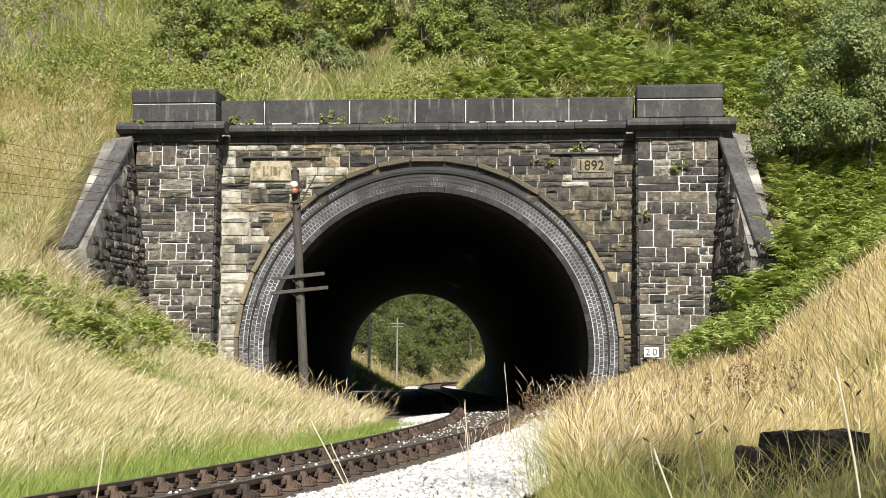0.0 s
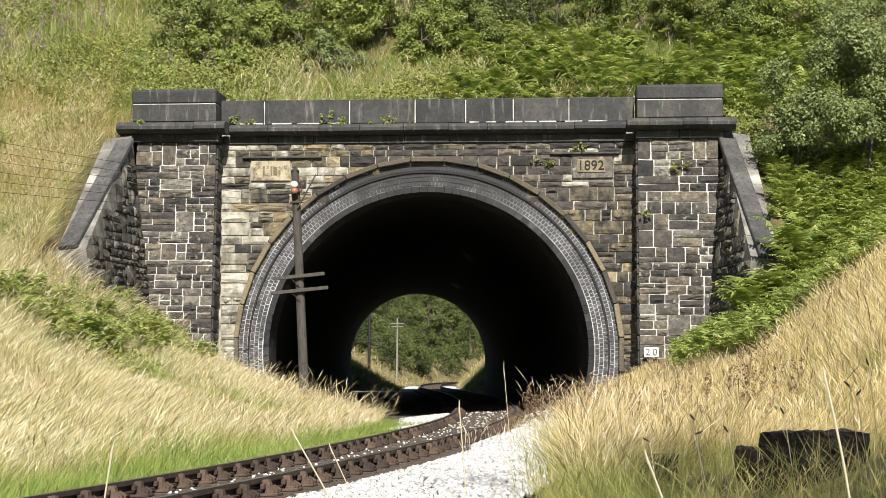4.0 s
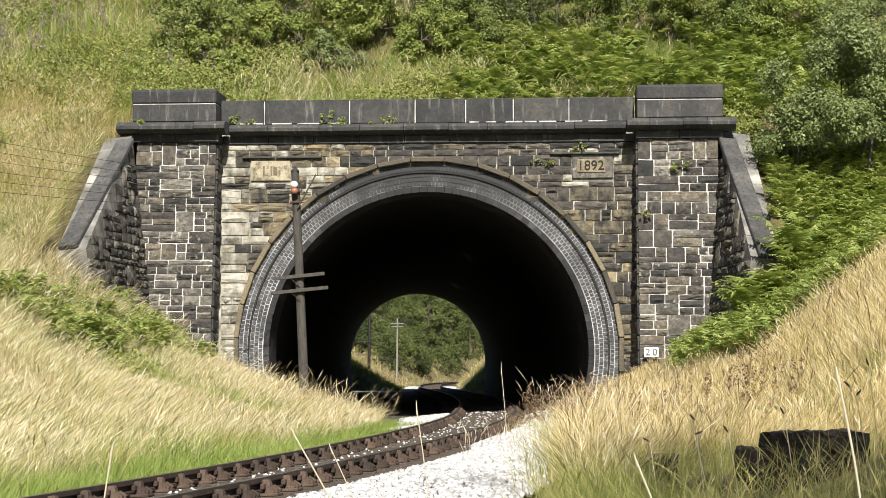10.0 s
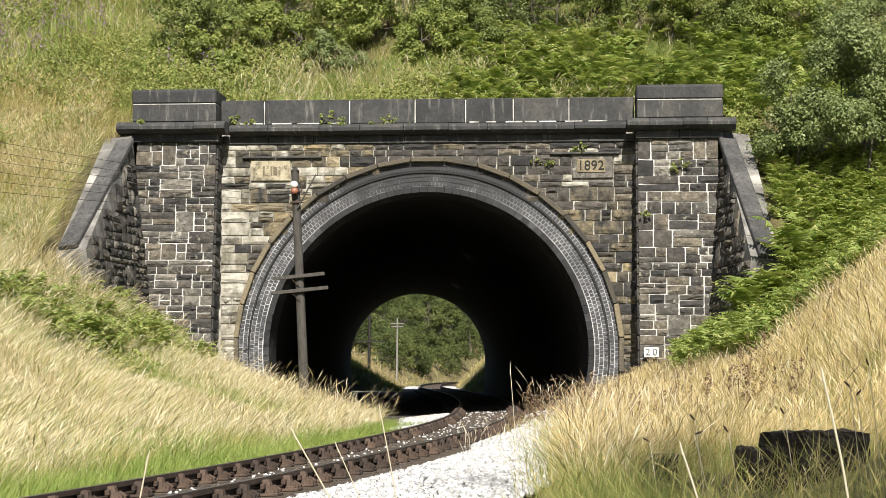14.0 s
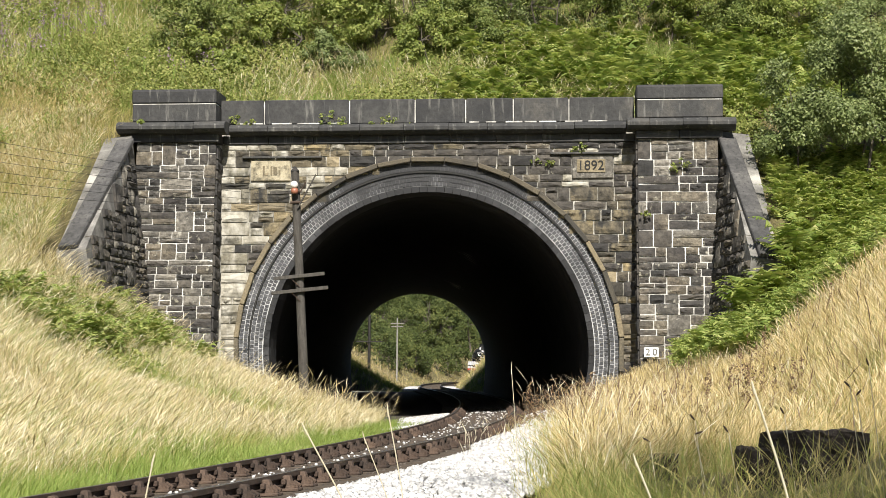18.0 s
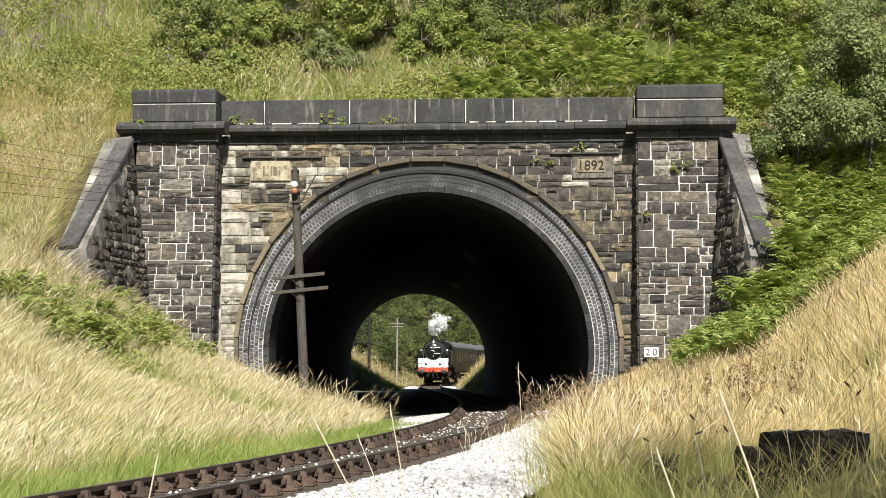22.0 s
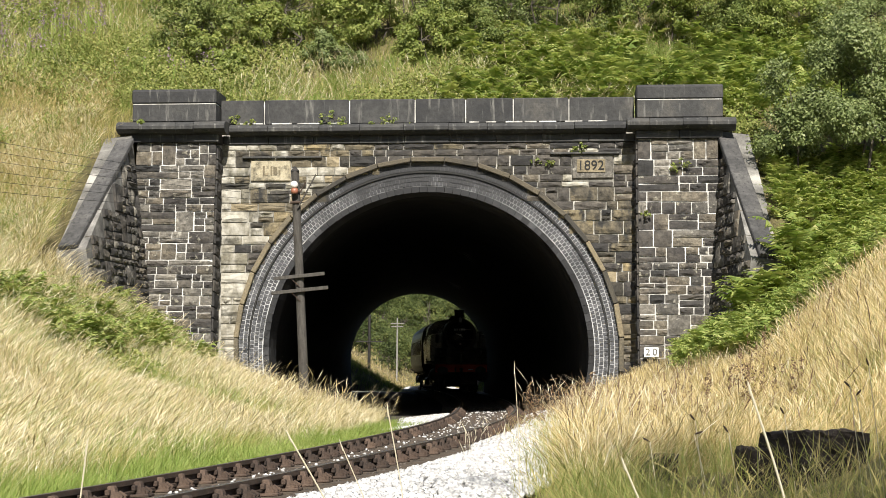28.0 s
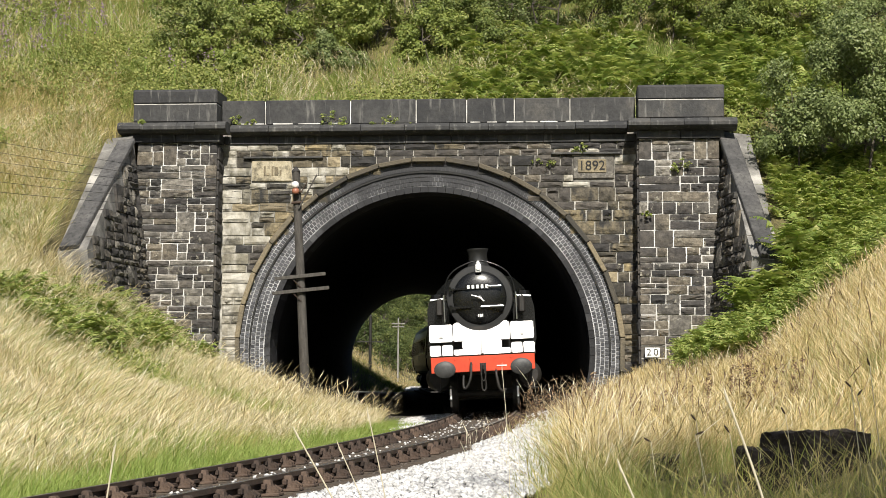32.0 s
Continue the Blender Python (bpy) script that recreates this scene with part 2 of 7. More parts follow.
M_COPING = material("coping_stone", [(0.25, (0.050, 0.049, 0.048)), (0.6, (0.098, 0.094, 0.091)), (0.85, (0.150, 0.144, 0.133))], 1.6, 0.85, bump=0.7, bump_scale=9.0, fine=0.6, spread=0.35, stain=((0.03, 0.03, 0.03), 3.0, 0.55, 0.7, (1, 4, 4)))
M_BRICKJOINT = material("brick_mortar", [(0.32, (0.24, 0.24, 0.245)), (0.48, (0.46, 0.46, 0.465)), (0.66, (0.66, 0.66, 0.66))], 2.0, 0.95, bump=0.4, bump_scale=40.0, fine=0.3, soot=0.92)
M_BRICK_ISLE = material("blue_brick_courses", [(0.2, (0.036, 0.037, 0.041)), (0.6, (0.080, 0.080, 0.087)), (0.9, (0.165, 0.165, 0.172))], 3.0, 0.6, bump=0.4, bump_scale=50.0, fine=0.3, island=0.5, soot=0.92)
M_SOFFIT = material("smoked_brick", [(0.25, (0.014, 0.014, 0.015)), (0.6, (0.034, 0.034, 0.036)), (0.85, (0.085, 0.085, 0.088))], 2.5, 0.8, bump=0.4, bump_scale=30.0, fine=0.4, island=0.5, soot=0.92)
# near-black, also the colour of the shaded ring gaps and cab opening
M_NEAR_BLACK = material("soot", [(0.3, (0.012, 0.012, 0.012)), (0.7, (0.025, 0.024, 0.022))], 8.0, 0.8, bump=0.2)
M_BALLAST_OLDI = material("dirty_stones", [(0.2, (0.042, 0.034, 0.027)), (0.6, (0.091, 0.070, 0.056)), (0.9, (0.182, 0.154, 0.133))], 6.0, 0.95, bump=0.5, bump_scale=25.0, fine=0.5, island=0.8)

M_GOLD = leaf_material("dry_grass", [(0.0, (0.14, 0.15, 0.05)), (0.18, (0.38, 0.31, 0.13)), (0.45, (0.68, 0.56, 0.32)), (0.75, (0.82, 0.74, 0.54)), (0.92, (0.84, 0.80, 0.66)), (1.0, (0.32, 0.21, 0.11))], 0.22, 0.6, 0.3, 0.6)
M_GREEN = leaf_material("green_grass", [(0.0, (0.108, 0.176, 0.031)), (0.4, (0.206, 0.298, 0.056)), (0.75, (0.346, 0.397, 0.115)), (1.0, (0.497, 0.463, 0.216))], 0.3, 0.55, 0.4, 0.5)
M_MIXED = leaf_material("mixed_grass", [(0.0, (0.097, 0.145, 0.029)), (0.35, (0.233, 0.272, 0.068)), (0.65, (0.446, 0.388, 0.145)), (1.0, (0.601, 0.485, 0.252))], 0.3, 0.6, 0.5, 0.45)
M_FERN = leaf_material("bracken", [(0.0, (0.112, 0.180, 0.042)), (0.4, (0.255, 0.335, 0.085)), (0.75, (0.46, 0.49, 0.165)), (1.0, (0.70, 0.65, 0.32))], 0.45, 0.5, 0.35, 0.6)
M_LEAF_A = leaf_material("bush_leaves", [(0.0, (0.072, 0.110, 0.028)), (0.5, (0.180, 0.228, 0.062)), (1.0, (0.40, 0.41, 0.15))], 0.35, 0.5, 0.35, 0.7)
M_LEAF_B = leaf_material("olive_bush_leaves", [(0.0, (0.078, 0.112, 0.036)), (0.5, (0.200, 0.250, 0.092)), (1.0, (0.41, 0.44, 0.205))], 0.35, 0.45, 0.35, 0.7)
M_LEAF_C = leaf_material("bright_bush_leaves", [(0.0, (0.105, 0.150, 0.032)), (0.5, (0.245, 0.300, 0.075)), (1.0, (0.48, 0.48, 0.17))], 0.4, 0.5, 0.35, 0.7)
M_LEAF_F = leaf_material("wood_leaves", [(0.0, (0.022, 0.038, 0.012)), (0.5, (0.085, 0.112, 0.030)), (1.0, (0.27, 0.27, 0.085))], 0.25, 0.6, 0.6, 0.12)
M_PURPLE = leaf_material("purple_flowers", [(0.0, (0.22, 0.14, 0.20)), (1.0, (0.42, 0.32, 0.38))], 0.3, 0.6, 0.2, 1.0)
M_HEAD = leaf_material("brown_seed_heads", [(0.0, (0.052, 0.031, 0.021)), (0.5, (0.166, 0.104, 0.062)), (1.0, (0.374, 0.270, 0.156))], 0.2, 0.7, 0.2, 1.0)
M_STRAW = leaf_material("bleached_stalk", [(0.0, (0.62, 0.56, 0.42)), (1.0, (0.8, 0.74, 0.6))], 0.3, 0.6, 0.3, 9.0)
M_BARK = material("bark", [(0.3, (0.06, 0.05, 0.04)), (0.7, (0.15, 0.125, 0.1))], 6.0, 0.95, bump=0.8, bump_scale=24.0, fine=0.4, stretch=(4, 4, 1))
M_POLE = material("weathered_pole", [(0.3, (0.042, 0.037, 0.031)), (0.7, (0.102, 0.093, 0.081))], 3.0, 0.9, bump=0.6, bump_scale=30.0, fine=0.4, stretch=(6, 6, 1))
M_PEAT = material("rotten_timber", [(0.25, (0.02, 0.015, 0.011)), (0.6, (0.05, 0.038, 0.028)), (0.85, (0.10, 0.08, 0.06))], 5.0, 0.95, bump=1.0, bump_scale=20.0, fine=0.5, dist=0.05)
M_STONE_LIME = material("limed_stone", [(0.2, (0.10, 0.095, 0.08)), (0.45, (0.22, 0.20, 0.15)), (0.75, (0.46, 0.43, 0.36))], 2.6, 0.9, bump=0.7, bump_scale=9.0, fine=0.5, spread=0.4, dist=0.03, stain=((0.48, 0.455, 0.395), 3.4, 0.46, 0.66, (1.0, 1.0, 0.5)), space="World")
M_BLACK = material("black_enamel", [(0.3, (0.006, 0.006, 0.006)), (0.7, (0.013, 0.013, 0.012))], 3.0, 0.28, bump=0.0, bump_scale=30.0, fine=0.2, spec=0.45)
M_SMOKEBOX = material("smokebox_black", [(0.3, (0.008, 0.008, 0.008)), (0.7, (0.019, 0.019, 0.018))], 4.0, 0.5, bump=0.03, bump_scale=40.0, fine=0.3)
M_GRIME = material("oily_grime", [(0.3, (0.007, 0.007, 0.006)), (0.7, (0.030, 0.025, 0.021))], 6.0, 0.6, bump=0.3, bump_scale=40.0, fine=0.4)
M_RED = material("red_buffer_beam_paint", [(0.3, (0.527, 0.047, 0.017)), (0.7, (0.629, 0.072, 0.025))], 2.5, 0.5, bump=0.05, bump_scale=30.0, fine=0.15, stain=((0.25, 0.04, 0.02), 4.0, 0.66, 0.8))
# pale metal in place of black paint, so the sun glints white on it
M_GLINT = material("sun_glint_plate", [(0.3, (0.20, 0.20, 0.20)), (0.7, (0.28, 0.28, 0.28))], 3.0, 0.40, 0.95, bump=0.05, bump_scale=40.0, fine=0.12)
M_STEEL = material("bright_steel", [(0.3, (0.45, 0.45, 0.45)), (0.7, (0.62, 0.62, 0.6))], 6.0, 0.35, 0.9, bump=0.05, bump_scale=40.0, fine=0.2)
M_WHITE = material("white_paint", [(0.3, (0.72, 0.72, 0.7)), (0.7, (0.82, 0.82, 0.8))], 6.0, 0.5, bump=0.05, bump_scale=40.0, fine=0.12)
M_MAROON = material("maroon_coach_paint", [(0.3, (0.020, 0.009, 0.008)), (0.7, (0.034, 0.014, 0.012))], 1.5, 0.36, bump=0.02, bump_scale=20.0, fine=0.15, spec=0.3)
M_ROOF = material("grey_roof_paint", [(0.3, (0.10, 0.10, 0.10)), (0.7, (0.19, 0.185, 0.18))], 1.2, 0.6, bump=0.1, bump_scale=16.0, fine=0.3)
M_SEAT = material("coach_interior", [(0.3, (0.05, 0.03, 0.02)), (0.7, (0.12, 0.07, 0.04))], 3.0, 0.8, bump=0.1)


def glass_material():
    mt = bpy.data.materials.new("dusty_glass")
    mt.use_nodes = True
    nt = mt.node_tree
    bs = nt.nodes["Principled BSDF"]
    bs.inputs["Base Color"].default_value = (0.8, 0.85, 0.83, 1)
    bs.inputs["Roughness"].default_value = 0.04
    bs.inputs["Transmission Weight"].default_value = 1.0
    bs.inputs["IOR"].default_value = 1.45
    return mt


M_GLASS = glass_material()
M_BUFFER = material("worn_buffer_steel", [(0.3, (0.035, 0.035, 0.035)), (0.7, (0.075, 0.075, 0.072))], 5.0, 0.55, 0.3, bump=0.1, bump_scale=40.0, fine=0.3)
M_HOOD = material("hood_stone", [(0.2, (0.06, 0.055, 0.045)), (0.5, (0.13, 0.112, 0.08)), (0.8, (0.25, 0.205, 0.13))], 1.4, 0.9, bump=0.7, bump_scale=20.0, fine=0.45, spread=0.9, dist=0.03, soot=0.6, space="World")
M_AMBER = material("orange_glaze", [(0.3, (0.26, 0.10, 0.06)), (0.7, (0.36, 0.15, 0.09))], 6.0, 0.35, bump=0.0)
M_WIRE = material("wire", [(0.3, (0.03, 0.03, 0.03)), (0.7, (0.06, 0.06, 0.06))], 6.0, 0.6, 0.5, bump=0.0)
M_CERAMIC = material("white_insulator", [(0.3, (0.7, 0.68, 0.64)), (0.7, (0.82, 0.8, 0.77))], 6.0, 0.25, bump=0.0)
M_BALLAST_BASE = material("ballast_base", [(0.2, (0.2, 0.195, 0.185)), (0.6, (0.36, 0.35, 0.34)), (0.9, (0.5, 0.49, 0.48))], 9.0, 0.95, bump=0.9, bump_scale=18.0, fine=0.5, dist=0.05)
M_SEED = material("dark_seed_spike", [(0.3, (0.03, 0.018, 0.012)), (0.7, (0.08, 0.05, 0.03))], 40.0, 0.8, bump=0.3, bump_scale=200.0)
M_GOLD_WARM = leaf_material("golden_grass", [(0.0, (0.13, 0.14, 0.045)), (0.2, (0.35, 0.27, 0.10)), (0.5, (0.62, 0.47, 0.22)), (0.78, (0.78, 0.66, 0.40)), (0.93, (0.84, 0.77, 0.56)), (1.0, (0.26, 0.15, 0.07))], 0.28, 0.6, 0.3, 0.6)
M_JOINT_DARK = material("sooty_mortar", [(0.3, (0.06, 0.056, 0.05)), (0.55, (0.24, 0.23, 0.21)), (0.7, (0.46, 0.44, 0.40))], 1.5, 0.95, bump=0.5, bump_scale=40.0, fine=0.3)
M_POLE_PALE = material("bleached_pole", [(0.3, (0.22, 0.21, 0.19)), (0.7, (0.36, 0.34, 0.31))], 3.0, 0.9, bump=0.6, bump_scale=30.0, fine=0.3, stretch=(6, 6, 1))
M_WEED = leaf_material("weed_leaves", [(0.0, (0.085, 0.120, 0.028)), (0.45, (0.225, 0.265, 0.066)), (0.8, (0.40, 0.40, 0.135)), (1.0, (0.56, 0.50, 0.26))], 0.4, 0.55, 0.4, 0.6)
M_STONE_PILASTER = material("grey_brown_stone", [(0.2, (0.066, 0.062, 0.056)), (0.5, (0.122, 0.112, 0.096)), (0.85, (0.225, 0.205, 0.172))], 2.2, 0.9, bump=0.9, bump_scale=9.0, fine=0.8, spread=0.7, dist=0.04, space="World", stain=((0.34, 0.32, 0.27), 6.0, 0.60, 0.70))


# ---- the land: one sheet with the cutting, the hill over the tunnel and the far valley ----
def smooth01(v, a, b):
    t = np.clip((v - a) / (b - a), 0, 1)
    return t * t * (3 - 2 * t)


SKEW = radians(-4.8)      # the portal's face stands a little askew to the bore
BORE = 69.0


def land(x, y):
    """Height of the ground (arrays)."""
    x, y = np.asarray(x, dtype=float), np.asarray(y, dtype=float)
    l = x - track_x(y)
    left = -l
    # left cutting side: a foot that steepens
    zl = np.where(left < 8, 0.058 * np.clip(left - 2.0, 0, None) ** 2, 0.058 * 36 + 0.68 * (left - 8))
    zl_far = 0.6 * np.clip(left - 2.4, 0, None)
    far = smooth01(y, 30, 66)
    rise = 1 - (smooth01(y, 40, 66) - smooth01(y, 68.5, 73))
    zl = (zl * (1 - far) + zl_far * far) * rise
    zr = (0.62 + 0.38 * smooth01(y, 69, 74)) * np.clip(l - 2.3 + 0.25 * smooth01(y, 69, 74), 0, None) * (0.12 + 0.88 * smooth01(y, -31, -4)) * rise
    zr = zr + 0.50 * np.clip(l - 5.7, 0, 6) * smooth01(y, -33, -25) * (1 - smooth01(y, -17, -8))
    z = np.where(l < 0, zl, zr) - 0.25 - 0.0023 * np.clip(y, 0, 140)
    top = 15.0 + 0.12 * np.clip(np.abs(x) - 10, 0, 60)
    z = np.minimum(z, np.where(y > 80, np.where(l < 0, 3.2, 3.6), top))
    # the hill over the bore
    plane = np.minimum(np.minimum(7.5 + 0.55 * (y - 1.2), 15.5), 10.4 + 0.6 * (BORE - y - 1))
    yl = y + np.tan(-SKEW) * x * -1
    inside = (x > -7.9 - 0.13 * np.clip(-y, 0, 6)) & (x < 7.85) & ((yl < 0.8) | (y > BORE - 0.3))
    hill = np.where(inside, -50.0, plane)
    z = np.maximum(z, hill)
    # far valley side with its wood
    z = np.where(y > 80, z + 24 * smooth01(y, 215, 420) , z)
    rough = 0.10 * np.sin(x * 1.7 + 0.6 * y) * np.sin(y * 1.3 - 0.4 * x) + 0.07 * np.sin(3.1 * x + y) * np.cos(2.7 * y)
    return z + rough * np.clip((np.abs(l) - 2.6) / 2.0, 0, 1)


def build_land():
    xs = np.concatenate([[-2500, -1200, -600, -300, -160, -100, -70, -50, -38, -30, -25], np.arange(-22, -10, 0.5), np.arange(-10, 10, 0.28), np.arange(10, 22.01, 0.5), [25, 29, 34, 40, 50, 65, 85, 120, 180, 300, 600, 1200, 2500]])
    ys = np.concatenate([[-2500, -1000, -400, -150, -90, -70, -60], np.arange(-55, 6, 0.55), np.arange(6.5, 60, 2.0), np.arange(60, 90, 0.7), np.arange(91, 150, 2.0), np.arange(152, 300, 6.0),
                         [320, 350, 400, 470, 600, 900, 1500, 2800]])
    gx, gy = np.meshgrid(xs, ys)
    gz = land(gx, gy)
    nx, ny = len(xs), len(ys)
    verts = np.stack([gx.ravel(), gy.ravel(), gz.ravel()], 1)
    i = np.arange(nx * ny).reshape(ny, nx)
    quads = np.stack([i[:-1, :-1], i[:-1, 1:], i[1:, 1:], i[1:, :-1]], -1).reshape(-1, 4)
    qz, qx, qy = gz.ravel()[quads], gx.ravel()[quads], gy.ravel()[quads]
    mouth = (np.abs(qx).min(1) < 7.75) & (np.ptp(qz, axis=1) > 1.7) & (qy.max(1) > -3) & (qy.min(1) < BORE - 0.2)
    me = mesh_from("ground", verts, quads[~mouth], 4, M_SOIL, True)
    tagged(new("ground", me), "grassy cutting sides and hill over the tunnel", "ground", kind="structure")


build_land()


# ---- the bore ----
R_IN = 4.12
SPRING = 1.5


def arch_line(r, spring=SPRING, foot=-0.6, n=48):
    """Outline (x, z) of a horseshoe arch of radius r, from the left foot over the crown to the right foot."""
    pts = [(-r + 0.12, foot), (-r + 0.03, foot + (spring - foot) * 0.5)]
    pts += [(-r * math.cos(math.pi * i / n), spring + r * math.sin(math.pi * i / n)) for i in range(n + 1)]
    return pts + [(r - 0.03, foot + (spring - foot) * 0.5), (r - 0.12, foot)]


def build_bore():
    bm = bmesh.new()
    inner, outer = arch_line(R_IN), arch_line(R_IN + 0.7)
    ys = np.linspace(0.75, BORE - 0.3, 24)
    rows = [[(bm.verts.new((x, y, z)), bm.verts.new((X, y, Z))) for (x, z), (X, Z) in zip(inner, outer)] for y in ys]
    for a, b in zip(rows, rows[1:]):
        for (p, P), (q, Q), (r, Rr), (s, Ss) in zip(a, a[1:], b, b[1:]):
            bm.faces.new((p, q, s, r))
            bm.faces.new((P, Rr, Ss, Q))
    for a in (rows[0], rows[-1]):
        for (p, P), (q, Q) in zip(a, a[1:]):
            bm.faces.new((p, P, Q, q))
    tagged(new("tunnel_lining", finish(bm, "tunnel_lining", M_LINING, True)), "soot-blackened brick lining of the railway tunnel", "tunnel", kind="structure")
    bm = bmesh.new()
    add_box(bm, (0.0, BORE / 2 + 1.0, -0.51), (8.6, BORE + 1.4, 0.5))
    for v in bm.verts:
        v.co.z += fall(v.co.y)
    tagged(new("tunnel_floor", finish(bm, "tunnel_floor", M_BALLAST_OLD)), "dirty ballast floor of the railway tunnel", "floor", kind="structure")


build_bore()


def wet_patch(y, a, wide, seed):
    """Seepage that glistens faintly on the roof of the bore: ragged streaks across it at the angle a from the crown."""
    rs = random.Random(seed)
    bm = bmesh.new()
    for k in range(4):
        y0, a0, w = y + 0.9 * k + rs.uniform(-0.2, 0.2), a + rs.uniform(-0.05, 0.05), wide * rs.uniform(0.5, 1.1)
        rows = []
        for i in range(11):
            t = i / 10
            half = 0.16 * math.sin(math.pi * min(max(t, 0.03), 0.97)) * rs.uniform(0.4, 1.1)
            b = a0 + w * (t - 0.5)
            rows.append([bm.verts.new(((R_IN - 0.012) * math.sin(b), y0 + 0.5 * t + half * q, SPRING + (R_IN - 0.012) * math.cos(b))) for q in (-1, 1)])
        for p, q in zip(rows, rows[1:]):
            bm.faces.new((p[0], p[1], q[1], q[0]))
    tagged(new("wet_patch", finish(bm, "wet_patch", M_WET, True)), "wet glistening seepage on the sooty tunnel roof", "damp patch", kind="stuff")


wet_patch(45.0, 0.44, 0.30, 40)
wet_patch(21.5, 0.44, 0.22, 41)
PORTAL = Matrix.Rotation(SKEW, 4, "Z")


def slab_with_arch(half, top, r, y0, y1, material, name, far=False):
    """A wall from -half to half with a real arched hole of radius r."""
    bm = bmesh.new()
    hole = arch_line(r)
    n = len(hole)
    outer = []
    for i, (x, z) in enumerate(hole):
        a = math.pi * i / (n - 1)
        dx, dz = -math.cos(a), math.sin(a)
        k = min(half / max(abs(dx), 1e-6), (top + 0.6) / max(dz, 1e-6))
        outer.append((dx * k, -0.6 + dz * k))
    vs = [[(bm.verts.new((x, y, z)), bm.verts.new((X, y, Z))) for (x, z), (X, Z) in zip(hole, outer)] for y in (y0, y1)]
    a, b = vs
    for i in range(n - 1):
        bm.faces.new((a[i][0], a[i + 1][0], a[i + 1][1], a[i][1]))
        bm.faces.new((b[i][0], b[i][1], b[i + 1][1], b[i + 1][0]))
        bm.faces.new((a[i][0], b[i][0], b[i + 1][0], a[i + 1][0]))
        bm.faces.new((a[i][1], a[i + 1][1], b[i + 1][1], b[i][1]))
    return finish(bm, name, material)


def place(ob, m):
    ob.matrix_world = m
    return ob


wall_near = tagged(place(new("wall_near", slab_with_arch(5.6, 7.05, 4.93, 0.05, 0.95, M_JOINT, "wall_near")), PORTAL), "coursed stone spandrel wall over the tunnel mouth", "wall", kind="structure")
wall_far = tagged(place(new("wall_far", slab_with_arch(9.0, 11.6, R_IN + 0.02, 0.0, 0.6, M_DARK, "wall_far")), Matrix.Translation((0, BORE - 0.6, 0))), "stone wall of the far tunnel mouth", "wall", kind="structure")


def rock_face(seed, rough=0.26):
    """A block one unit each way, its front (towards -y) rock-faced and its edges broken."""
    rnd = random.Random(seed)
    bm = bmesh.new()
    nx, nz = 4, 3
    grid = []
    for j in range(nz + 1):
        row = []
        for i in range(nx + 1):
            ex, ez = i in (0, nx), j in (0, nz)
            x, z = i / nx - 0.5, j / nz - 0.5
            y = -0.5 + (0.09 + 0.08 * rnd.random() if ex or ez else rough * 1.7 * (rnd.random() - 0.62))
            if ex and ez:
                x *= 0.985
                z *= 0.97
            row.append(bm.verts.new((x + (rnd.random() - 0.5) * (0.008 if ex else 0.10), y, z + (rnd.random() - 0.5) * (0.02 if ez else 0.12))))
        grid.append(row)
    for j in range(nz):
        for i in range(nx):
            bm.faces.new((grid[j][i], grid[j][i + 1], grid[j + 1][i + 1], grid[j + 1][i]))
    rim = [grid[0][i] for i in range(nx + 1)] + [grid[j][nx] for j in range(1, nz + 1)] + [grid[nz][i] for i in range(nx - 1, -1, -1)] + [grid[j][0] for j in range(nz - 1, 0, -1)]
    back = [bm.verts.new((v.co.x, 0.5, v.co.z)) for v in rim]
    n = len(rim)
    for i in range(n):
        bm.faces.new((rim[i], back[i], back[(i + 1) % n], rim[(i + 1) % n]))
    bmesh.ops.triangulate(bm, faces=[f for f in bm.faces if len(f.verts) == 4 and f.calc_area() > 0 and all(v.co.y < 0.4 for v in f.verts)])
    return bm


STONE_MESHES = {}


def stone_mesh(mat, seed, rough=0.26):
    key = (mat.name, seed, rough)
    if key not in STONE_MESHES:
        STONE_MESHES[key] = finish(rock_face(seed, rough), "stone", mat)
    return STONE_MESHES[key]


def set_stone(parent, frame_m, mats, rnd, u, z, w, h, gap, depth, rough):
    """One stone whose joint cell starts at u, z and is w by h."""
    ob = new("stone", stone_mesh(mats(u + w / 2, z, rnd) if callable(mats) else rnd.choice(mats), rnd.randrange(7), rough if rnd.random() < 0.75 else rough * 2))
    ob.parent = parent
    d = depth * rnd.uniform(0.92, 1.12)
    turn = Matrix.Rotation(radians(rnd.uniform(-0.8, 0.8)), 4, "Y") @ Matrix.Rotation(radians(rnd.uniform(-1.2, 1.2)), 4, "Z") @ Matrix.Rotation(radians(rnd.uniform(-1.5, 1.5)), 4, "X")
    if rnd.random() < 0.5:
        turn = turn @ Matrix.Rotation(math.pi, 4, "Y")
    ob.matrix_local = frame_m @ Matrix.Translation((u + w / 2, depth / 2 - (d - depth) / 2, z + h / 2)) @ turn @ Matrix.Diagonal((max(w - gap * rnd.uniform(0.6, 1.4), 0.04), d, max(h - gap * rnd.uniform(0.6, 1.4), 0.04), 1))


